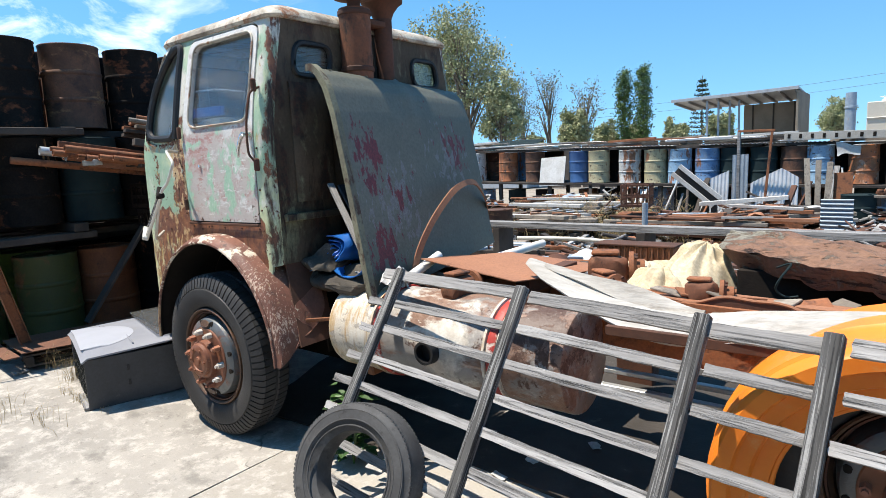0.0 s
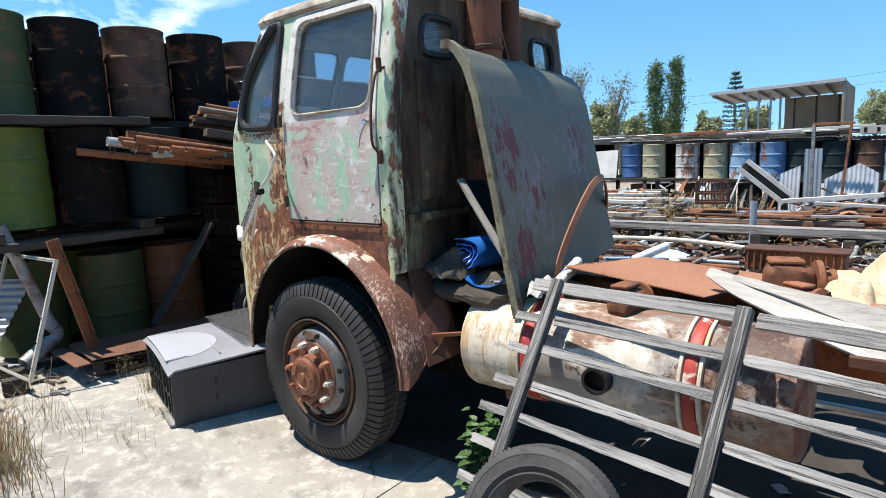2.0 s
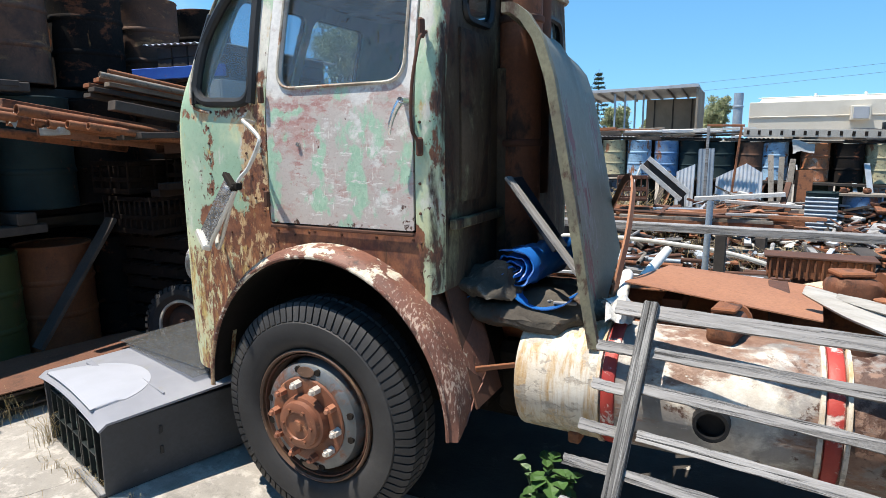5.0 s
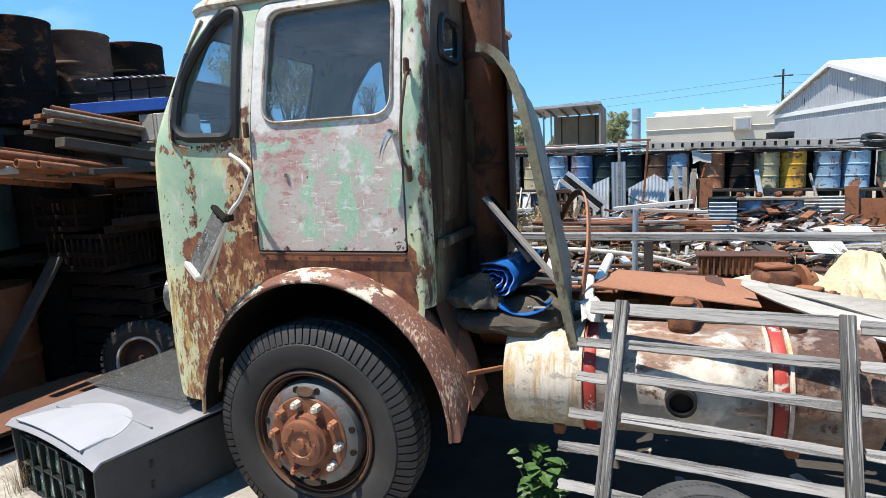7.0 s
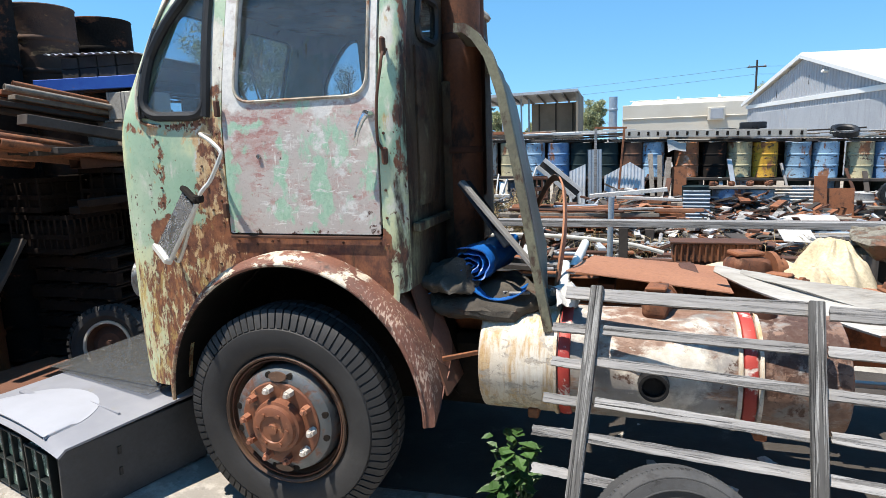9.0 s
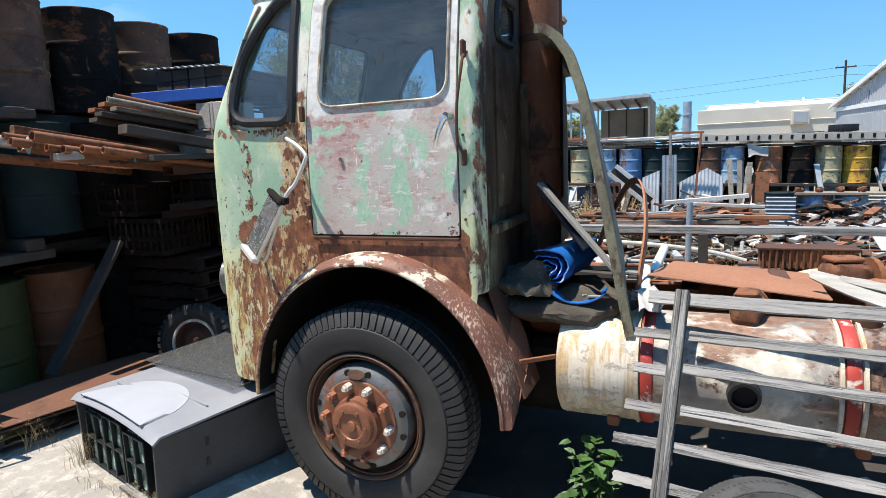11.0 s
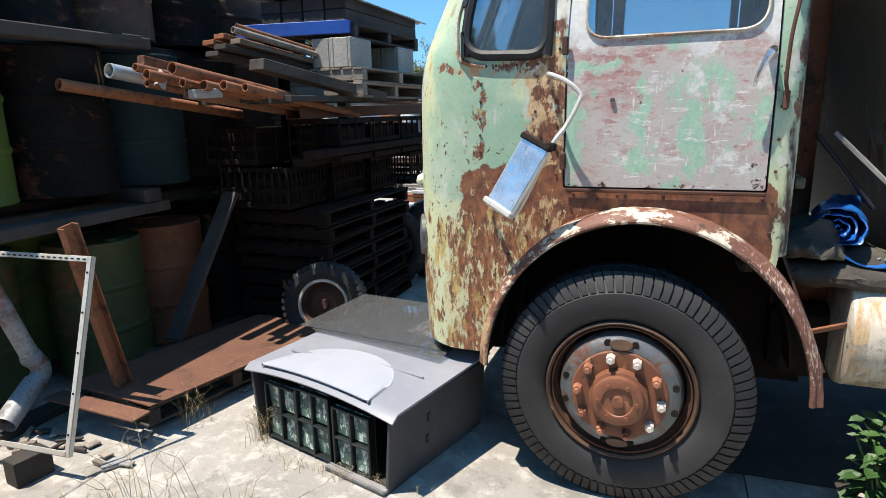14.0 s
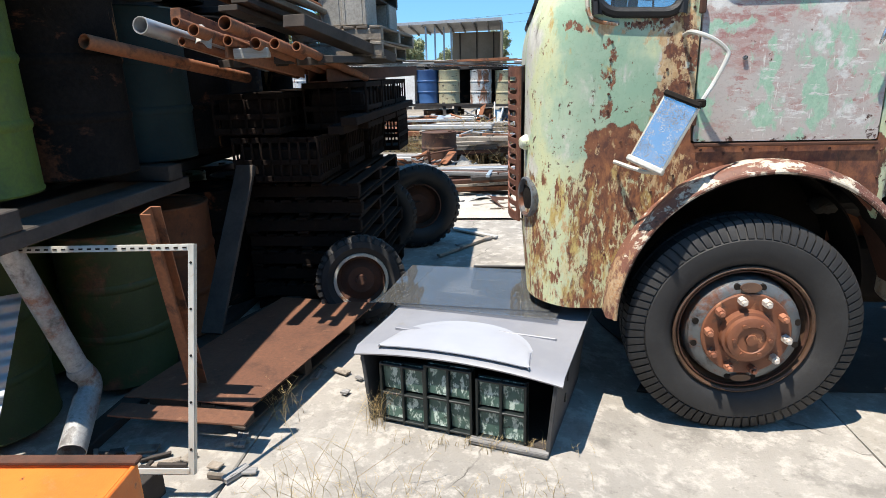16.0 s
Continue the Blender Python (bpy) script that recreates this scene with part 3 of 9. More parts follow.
m_bluezinc = surf("blue_grey_iron", ((0.25, 0.31, 0.38), (0.32, 0.38, 0.44)), [((RUST, RUST2), 3.0, 0.68, 0.08, None, None)], rough=0.55, metal=0.2, height=0.1, vary=0.4)
m_block = surf("concrete_block", ((0.42, 0.39, 0.34), (0.5, 0.47, 0.42)), [], rough=0.9, height=0.4, vary=0.2)
m_bluepaint = surf("blue_painted_steel", ((0.02, 0.08, 0.38), (0.03, 0.12, 0.45)), [((RUSTD, RUST), 6.0, 0.68, 0.06, None, None)], rough=0.5)
m_wallgrey = surf("grey_wall_sheeting", ((0.36, 0.38, 0.41), (0.42, 0.44, 0.47)), [(((0.3, 0.31, 0.33), (0.34, 0.35, 0.37)), 0.8, 0.6, 0.1, (4, 4, 0.3), None)], scale=0.5, rough=0.6, height=0.05)
m_roofwhite = surf("pale_metal_roof", ((0.66, 0.66, 0.64), (0.72, 0.72, 0.7)), [], scale=0.4, rough=0.5, height=0.05)
m_beige = surf("beige_cladding", ((0.60, 0.55, 0.46), (0.65, 0.60, 0.51)), [], scale=0.4, rough=0.7, height=0.05)
m_shedwall = surf("shed_timber_wall", ((0.20, 0.17, 0.13), (0.26, 0.22, 0.17)), [], scale=0.7, rough=0.8, height=0.1)
m_leaf = surf("poplar_leaf", ((0.075, 0.135, 0.03), (0.12, 0.19, 0.045)), [], scale=1.5, rough=0.6, height=0.0)
m_leafgrey = surf("grey_green_leaf", ((0.27, 0.30, 0.14), (0.40, 0.41, 0.23)), [], scale=1.0, rough=0.7, height=0.0)
m_leafdry = surf("sparse_pale_leaf", ((0.26, 0.25, 0.14), (0.2, 0.2, 0.1)), [], scale=1.0, rough=0.8, height=0.0)
m_leafdark = surf("dark_pine_needle", ((0.03, 0.055, 0.03), (0.05, 0.08, 0.045)), [], rough=0.8, height=0.0)
m_weed = surf("weed_leaf", ((0.03, 0.07, 0.018), (0.055, 0.115, 0.03)), [], scale=6.0, rough=0.5, height=0.1)
m_drybrown = surf("dead_weed", ((0.30, 0.16, 0.075), (0.42, 0.27, 0.13)), [], scale=9.0, rough=0.9, height=0.0)
m_straw = surf("dry_grass", ((0.42, 0.31, 0.15), (0.55, 0.44, 0.25)), [], scale=9.0, rough=0.9, height=0.0)
m_trunk = surf("tree_bark", ((0.16, 0.13, 0.10), (0.24, 0.2, 0.16)), [], scale=2.0, rough=0.9)
m_cableblack = surf("cable_black", ((0.02, 0.02, 0.02), (0.03, 0.03, 0.03)), [], rough=0.6)
m_brick = surf("red_brick", ((0.36, 0.13, 0.07), (0.28, 0.10, 0.06)), [], scale=6, rough=0.9, vary=0.4)
m_seat = surf("brown_vinyl", ((0.10, 0.08, 0.06), (0.14, 0.11, 0.09)), [], rough=0.6)


def concrete_mat(name, a, b, grit):
    s = Shader(name)
    col = s.mix(s.step(s.noise(0.9, 8, 0.6), 0.35, 0.7), a, b)
    col = s.mix(s.math("MULTIPLY", s.step(s.noise(7.0, 9, 0.72), 0.47, 0.62), 0.9), col, grit)
    col = s.mix(s.math("MULTIPLY", s.step(s.noise(2.4, 8, 0.68), 0.53, 0.68), 0.62), col, (0.14, 0.13, 0.115))
    col = s.mix(s.math("MULTIPLY", s.step(s.noise(19.0, 8, 0.72), 0.57, 0.66), 0.45), col, (0.15, 0.138, 0.12))
    crack = s.n("ShaderNodeTexVoronoi")
    crack.feature = "DISTANCE_TO_EDGE"
    crack.inputs["Scale"].default_value = 0.55
    wob = s.n("ShaderNodeVectorMath", operation="ADD")
    tex = s.n("ShaderNodeTexNoise")
    tex.inputs["Scale"].default_value = 1.6
    tex.inputs["Detail"].default_value = 6
    s.link(s.vec, tex.inputs["Vector"])
    s.link(s.vec, wob.inputs[0])
    s.link(tex.outputs["Color"], wob.inputs[1])
    s.link(wob.outputs[0], crack.inputs["Vector"])
    line = s.step(crack.outputs["Distance"], 0.0, 0.008)
    patch = s.step(s.noise(0.7, 4), 0.52, 0.6)
    line = s.math("MAXIMUM", line, s.math("SUBTRACT", 1.0, patch))
    col = s.mix(line, (0.09, 0.08, 0.07), col)
    grain = s.noise(70.0, 6, 0.75)
    col = s.mix(s.math("MULTIPLY", s.step(grain, 0.45, 0.8), 0.3), col, (0.14, 0.13, 0.12))
    return s.finish(col, 0.9, 0.0, s.math("ADD", s.math("MULTIPLY", grain, 0.5), s.math("MULTIPLY", s.noise(9.0, 8), 1.0)), 0.5, 0.01, 0.3)


m_concrete = concrete_mat("old_concrete", (0.255, 0.236, 0.21), (0.345, 0.32, 0.284), (0.43, 0.40, 0.357))
m_concrete2 = concrete_mat("pale_concrete", (0.29, 0.265, 0.23), (0.36, 0.335, 0.29), (0.42, 0.39, 0.35))
m_dirt = concrete_mat("yard_dirt", (0.22, 0.185, 0.145), (0.29, 0.25, 0.2), (0.36, 0.33, 0.28))


def glass_mat(name, tint, rough=0.02, dirt=0.15, grain=6.0, film=0.0):
    s = Shader(name)
    glass = s.n("ShaderNodeBsdfGlossy")
    glass.inputs["Roughness"].default_value = rough
    clear = s.n("ShaderNodeBsdfTransparent")
    clear.inputs["Color"].default_value = (*tint, 1)
    dust = s.n("ShaderNodeBsdfDiffuse")
    dust.inputs["Color"].default_value = (0.45, 0.45, 0.43, 1)
    lw = s.n("ShaderNodeLayerWeight")
    lw.inputs["Blend"].default_value = 0.5
    gloss = s.math("ADD", s.math("MULTIPLY", s.math("POWER", lw.outputs["Facing"], 4.0), 0.7), 0.05)
    a, b = s.n("ShaderNodeMixShader"), s.n("ShaderNodeMixShader")
    s.link(gloss, a.inputs[0])
    s.link(clear.outputs[0], a.inputs[1])
    s.link(glass.outputs[0], a.inputs[2])
    spots = s.math("MULTIPLY", s.step(s.noise(grain, 9, 0.7), 0.57, 0.68), dirt)
    spots = s.math("ADD", spots, film)
    s.link(spots, b.inputs[0])
    s.link(a.outputs[0], b.inputs[1])
    s.link(dust.outputs[0], b.inputs[2])
    s.link(b.outputs[0], s.nt.nodes["Material Output"].inputs["Surface"])
    return s.mat


m_glass = glass_mat("cab_glass", (0.82, 0.87, 0.9), 0.02, 0.05, 6.0, 0.035)
m_sheetglass = glass_mat("dirty_sheet_glass", (0.72, 0.74, 0.77), 0.03, 0.42, 75.0, 0.07)


def mirror_mat():
    s = Shader("spotted_mirror")
    f = s.step(s.noise(150.0, 6, 0.7), 0.51, 0.56)
    zone = s.step(s.noise(11.0, 4), 0.38, 0.56)
    mask = s.math("MULTIPLY", f, zone)
    col = s.mix(mask, (0.74, 0.74, 0.74), (0.07, 0.06, 0.05))
    return s.finish(col, s.math("ADD", s.math("MULTIPLY", mask, 0.6), 0.04), s.math("MULTIPLY", s.math("SUBTRACT", 1.0, mask), 0.9))


m_mirror = mirror_mat()

# ---- geometry helpers ----
def smooth_by_angle(me, degrees=35):
    me.polygons.foreach_set("use_smooth", [True] * len(me.polygons))
    bm = bmesh.new()
    bm.from_mesh(me)
    limit = radians(degrees)
    for e in bm.edges:
        e.smooth = len(e.link_faces) == 2 and e.calc_face_angle(0.0) < limit
    bm.to_mesh(me)
    bm.free()


def obj(name, bm, mat, parent=None, soft=True, at=None):
    bmesh.ops.recalc_face_normals(bm, faces=bm.faces[:])
    me = bpy.data.meshes.new(name)
    bm.to_mesh(me)
    bm.free()
    me.materials.append(mat)
    if soft:
        smooth_by_angle(me)
    ob = new(name, me)
    if parent is not None:
        ob.parent = parent
    if at is not None:
        ob.matrix_basis = at
    return ob


def part(name, bm, mat, parent, label="", soft=True, at=None):
    ob = obj(name, bm, mat, parent, soft, at)
    return tagged(ob, label) if label else ob


def thing(name, label, category, at=(0, 0, 0), group="", kind=""):
    ob = new(name)
    ob.empty_display_size = 0.1
    ob.location = at
    return tagged(ob, label, category, group, kind)


def single(name, bm, mat, label, category, group="", kind="", soft=True, at=None):
    return tagged(obj(name, bm, mat, None, soft, at), label, category, group, kind)


def box(c, s, m=None, bevel=0.0, bm=None):
    """A box with centre c and sizes s, turned by m, with chamfered edges."""
    own = bmesh.new()
    bmesh.ops.create_cube(own, size=1.0)
    for v in own.verts:
        v.co = Vector((v.co.x * s[0], v.co.y * s[1], v.co.z * s[2]))
    if bevel > 0:
        bmesh.ops.bevel(own, geom=own.edges[:], offset=bevel, segments=1, affect="EDGES", profile=0.5)
    t = Matrix.Translation(c) @ (m.to_4x4() if m else Matrix.Identity(4))
    own.transform(t)
    return join(bm, own)


def join(bm, own):
    if bm is None:
        return own
    me = bpy.data.meshes.new("tmp")
    own.to_mesh(me)
    own.free()
    bm.from_mesh(me)
    bpy.data.meshes.remove(me)
    return bm


def frame_of(d):
    d = Vector(d).normalized()
    ref = Vector((0, 0, 1)) if abs(d.z) < 0.95 else Vector((1, 0, 0))
    a = d.cross(ref).normalized()
    return a, a.cross(d).normalized(), d


def beam(p0, p1, w, h, bevel=0.004, bm=None, twist=0.0):
    """A bar of section w (sideways) by h (upright) from p0 to p1; its long axis is local x."""
    p0, p1 = Vector(p0), Vector(p1)
    a, b, d = frame_of(p1 - p0)
    m = Matrix((d, a, b)).transposed()
    if twist:
        m = m @ Matrix.Rotation(twist, 3, "X")
    return box((p0 + p1) / 2, ((p1 - p0).length, w, h), m, bevel, bm)


def beam_obj(p0, p1, w, h, bevel=0.004, twist=0.0):
    """The bar in local axes (x along), with its pose."""
    p0, p1 = Vector(p0), Vector(p1)
    a, b, d = frame_of(p1 - p0)
    m = Matrix((d, a, b)).transposed().to_4x4()
    if twist:
        m = m @ Matrix.Rotation(twist, 4, "X")
    return box((0, 0, 0), ((p1 - p0).length, w, h), None, bevel), Matrix.Translation((p0 + p1) / 2) @ m


def cyl(p0, p1, r0, r1=None, seg=16, caps=True, bm=None):
    bm = bm or bmesh.new()
    p0, p1 = Vector(p0), Vector(p1)
    r1 = r0 if r1 is None else r1
    a, b, d = frame_of(p1 - p0)
    rings = []
    for p, r in ((p0, r0), (p1, r1)):
        rings.append([bm.verts.new(p + (a * math.cos(t) + b * math.sin(t)) * r) for t in [2 * math.pi * i / seg for i in range(seg)]])
    for i in range(seg):
        j = (i + 1) % seg
        bm.faces.new((rings[0][i], rings[0][j], rings[1][j], rings[1][i]))
    if caps:
        bm.faces.new(rings[0][::-1])
        bm.faces.new(rings[1])
    return bm


def hollow(p0, p1, r, wall=0.006, seg=14, bm=None):
    """A pipe with an open bore."""
    bm = bm or bmesh.new()
    p0, p1 = Vector(p0), Vector(p1)
    a, b, d = frame_of(p1 - p0)
    rings = []
    for p, q in ((p0, r), (p1, r), (p1, r - wall), (p0, r - wall)):
        rings.append([bm.verts.new(p + (a * math.cos(t) + b * math.sin(t)) * q) for t in [2 * math.pi * i / seg for i in range(seg)]])
    for k in range(4):
        for i in range(seg):
            j = (i + 1) % seg
            bm.faces.new((rings[k][i], rings[k][j], rings[(k + 1) % 4][j], rings[(k + 1) % 4][i]))
    return bm


def tube(pts, r, seg=10, bm=None, flat=None):
    """A rod swept along points; flat=(w, h) sweeps a strip instead."""
    bm = bm or bmesh.new()
    pts = [Vector(p) for p in pts]
    rings = []
    prev = None
    for i, p in enumerate(pts):
        d = (pts[min(i + 1, len(pts) - 1)] - pts[max(i - 1, 0)]).normalized()
        if prev is None:
            a, b, _ = frame_of(d)
        else:
            a = (prev - d * prev.dot(d)).normalized()
            b = a.cross(d).normalized()
        prev = a
        if flat:
            w, h = flat[0] / 2, flat[1] / 2
            rings.append([bm.verts.new(p + a * x + b * y) for x, y in ((-w, -h), (w, -h), (w, h), (-w, h))])
        else:
            rr = r[i] if isinstance(r, (list, tuple)) else r
            rings.append([bm.verts.new(p + (a * math.cos(t) + b * math.sin(t)) * rr) for t in [2 * math.pi * k / seg for k in range(seg)]])
    n = len(rings[0])
    for k in range(len(rings) - 1):
        for i in range(n):
            j = (i + 1) % n
            bm.faces.new((rings[k][i], rings[k][j], rings[k + 1][j], rings[k + 1][i]))
    bm.faces.new(rings[0][::-1])
    bm.faces.new(rings[-1])
    return bm


def smooth_path(pts, n=6):
    """A rounded line through the points."""
    pts = [Vector(p) for p in pts]
    out = []
    for i in range(len(pts) - 1):
        p0, p1, p2, p3 = pts[max(i - 1, 0)], pts[i], pts[i + 1], pts[min(i + 2, len(pts) - 1)]
        for k in range(n):
            t = k / n
            out.append(0.5 * ((2 * p1) + (p2 - p0) * t + (2 * p0 - 5 * p1 + 4 * p2 - p3) * t * t + (3 * p1 - p0 - 3 * p2 + p3) * t ** 3))
    return out + [pts[-1]]


def revolve(profile, seg=32, m=None, closed=True, bm=None):
    """Turn a profile of (radius, height) round local z; closed joins its last point to its first."""
    own = bmesh.new()
    rings = []
    for r, z in profile:
        if r < 1e-5:
            rings.append([own.verts.new((0, 0, z))])
        else:
            rings.append([own.verts.new((r * math.cos(2 * math.pi * i / seg), r * math.sin(2 * math.pi * i / seg), z)) for i in range(seg)])
    pairs = list(zip(rings, rings[1:])) + ([(rings[-1], rings[0])] if closed else [])
    for a, b in pairs:
        for i in range(seg):
            j = (i + 1) % seg
            if len(a) == 1 and len(b) == 1:
                continue
            if len(a) == 1:
                own.faces.new((a[0], b[i], b[j]))
            elif len(b) == 1:
                own.faces.new((a[i], a[j], b[0]))
            else:
                own.faces.new((a[i], a[j], b[j], b[i]))
    if m:
        own.transform(m)
    return join(bm, own)


def sheet(fn, nu, nv, th, bm=None):
    """A curved plate: fn(u, v) for u, v in 0..1 gives its face; th is its thickness."""
    bm = bm or bmesh.new()
    P = [[Vector(fn(i / nu, j / nv)) for j in range(nv + 1)] for i in range(nu + 1)]

    def nrm(i, j):
        du = P[min(i + 1, nu)][j] - P[max(i - 1, 0)][j]
        dv = P[i][min(j + 1, nv)] - P[i][max(j - 1, 0)]
        n = du.cross(dv)
        return n.normalized() if n.length > 1e-9 else Vector((0, 0, 1))

    A = [[bm.verts.new(P[i][j]) for j in range(nv + 1)] for i in range(nu + 1)]
    B = [[bm.verts.new(P[i][j] - nrm(i, j) * th) for j in range(nv + 1)] for i in range(nu + 1)]
    for i in range(nu):
        for j in range(nv):
            bm.faces.new((A[i][j], A[i + 1][j], A[i + 1][j + 1], A[i][j + 1]))
            bm.faces.new((B[i][j], B[i][j + 1], B[i + 1][j + 1], B[i + 1][j]))
    for i in range(nu):
        for j, flip in ((0, False), (nv, True)):
            bm.faces.new((A[i][j], B[i][j], B[i + 1][j], A[i + 1][j]))
    for j in range(nv):
        for i in (0, nu):
            bm.faces.new((A[i][j], A[i][j + 1], B[i][j + 1], B[i][j]))
    return bm


def rounded(pts, r, n=5):
    """A polygon's corners rounded off."""
    out = []
    k = len(pts)
    for i in range(k):
        p, a, b = Vector(pts[i]), Vector(pts[i - 1]), Vector(pts[(i + 1) % k])
        rr = r[i] if isinstance(r, (list, tuple)) else r
        p0, p1 = p + (a - p).normalized() * rr, p + (b - p).normalized() * rr
        for j in range(n + 1):
            t = j / n
            out.append((p0 * (1 - t) ** 2 + p * 2 * t * (1 - t) + p1 * t * t))
    return [(q.x, q.y) for q in out]


def panel(outline, holes, fn, th, cuts=(), bm=None):
    """A plate cut to a flat outline with holes, then laid on the surface fn(u, v) -> (point, normal); cuts are lines of u and v at which it may bend."""
    own = bmesh.new()
    for loop in [outline] + list(holes):
        vs = [own.verts.new((x, y, 0)) for x, y in loop]
        for i in range(len(vs)):
            own.edges.new((vs[i], vs[(i + 1) % len(vs)]))
    bmesh.ops.triangle_fill(own, use_beauty=True, use_dissolve=False, edges=own.edges[:], normal=(0, 0, 1))
    for axis, val in cuts:
        co = (val, 0, 0) if axis == "u" else (0, val, 0)
        no = (1, 0, 0) if axis == "u" else (0, 1, 0)
        bmesh.ops.bisect_plane(own, geom=own.verts[:] + own.edges[:] + own.faces[:], plane_co=co, plane_no=no, dist=1e-5)
    border = [e for e in own.edges if len(e.link_faces) == 1]
    flat = {v: (v.co.x, v.co.y) for v in own.verts}
    back = {}
    faces = own.faces[:]
    for v in list(flat):
        p, n = fn(*flat[v])
        v.co = Vector(p)
        back[v] = own.verts.new(Vector(p) - Vector(n) * th)
    for f in faces:
        own.faces.new([back[v] for v in reversed(f.verts)])
    for e in border:
        a, b = e.verts
        own.faces.new((a, b, back[b], back[a]))
    return join(bm, own)


def jitter(bm, amount, scale=3.0, seed=0.0):
    for v in bm.verts:
        v.co += noise.noise_vector(v.co * scale + Vector((seed, seed * 2, 0))) * amount
    return bm


def tread_ring(R, w, n, depth, m=None, slant=0.0, inner=0.86, bm=None):
    """Shoulder lugs round a tyre, whose axis is local z."""
    own = bmesh.new()
    for i in range(n):
        for side in (-1, 1):
            t = 2 * math.pi * (i + (0.5 if side > 0 else 0.0)) / n
            dt = math.pi / n * 0.62
            z0, z1 = side * w * 0.5, side * w * 0.16
            q = []
            for r in (R - 0.032, R + depth):
                for tt in (t - dt, t + dt):
                    q.append((r, tt, z0 * (1.0 if r < R else 0.9)))
                    q.append((r, tt + slant * side, z1))
            vs = [own.verts.new((r * math.cos(a), r * math.sin(a), z)) for r, a, z in q]
            for f in ((0, 1, 3, 2), (4, 6, 7, 5), (0, 4, 5, 1), (2, 3, 7, 6), (0, 2, 6, 4), (1, 5, 7, 3)):
                own.faces.new([vs[k] for k in f])
    if m:
        own.transform(m)
    return join(bm, own)


def tyre_profile(R, w, rb):
    """Outline of a tyre's section: tread, rounded shoulders, bulging walls and bead."""
    h = w / 2
    return [(rb, h * 0.62), (rb + 0.03, h * 0.8), (rb + (R - rb) * 0.4, h * 1.0), (rb + (R - rb) * 0.7, h * 0.98), (R - 0.035, h * 0.88), (R - 0.008, h * 0.72), (R, h * 0.4), (R, -h * 0.4), (R - 0.008, -h * 0.72), (R - 0.035, -h * 0.88), (rb + (R - rb) * 0.7, -h * 0.98), (rb + (R - rb) * 0.4, -h * 1.0), (rb + 0.03, -h * 0.8), (rb, -h * 0.62), (rb - 0.012, 0)]


def truck_tyre(R, w, rb, m, n=80):
    """A truck tyre and its shoulder lugs: flat walls up to a sharp shoulder, then a sloping lugged crown."""
    h, rs = w / 2, rb + 0.158
    side = [(rb, h * 0.66), (rb + 0.025, h * 0.84), (rb + 0.07, h * 0.98), (rs - 0.018, h * 1.0), (rs - 0.004, h * 0.985), (rs, h * 0.93), (rs + 0.004, h * 0.90), (R - 0.02, h * 0.72), (R - 0.004, h * 0.6), (R, h * 0.4)]
    prof = side + [(r, -z) for r, z in side[::-1]] + [(rb - 0.012, 0)]
    carcass = revolve(prof, 80, m)
    lugs = bmesh.new()
    path = [(rs + 0.006, h * 0.955), (R - 0.018, h * 0.80), (R + 0.004, h * 0.66), (R + 0.008, h * 0.12)]
    for i in range(n):
        for sd in (-1, 1):
            t = 2 * math.pi * (i + (0.5 if sd > 0 else 0.0)) / n
            rows = []
            for k, (r, z) in enumerate(path):
                d = math.pi / n * (0.82 if k else 0.7)
                sl = 0.012 * k * sd
                rows.append([lugs.verts.new((q * math.cos(t + a + sl), q * math.sin(t + a + sl), zz * sd)) for q, zz, a in ((r, z, -d), (r, z, d), (r - 0.025, z - 0.03, d), (r - 0.025, z - 0.03, -d))])
            for a, b in zip(rows, rows[1:]):
                for k in range(4):
                    j = (k + 1) % 4
                    lugs.faces.new((a[k], a[j], b[j], b[k]))
            lugs.faces.new(rows[0][::-1])
            lugs.faces.new(rows[-1])
    lugs.transform(m)
    bmesh.ops.recalc_face_normals(lugs, faces=lugs.faces[:])
    return carcass, lugs

# ---- ground ----
def ease(t):
    t = min(1.0, max(0.0, t))
    return t * t * (3 - 2 * t)


def dip(x, y):
    """Height of the yard: a shallow hollow under the lorry's front wheel."""
    return -0.126 * ease((x + 1.05) / 0.75) * ease((1.95 - x) / 0.5) * ease((3.6 - y) / 1.4) * ease((y + 6.5) / 1.5)


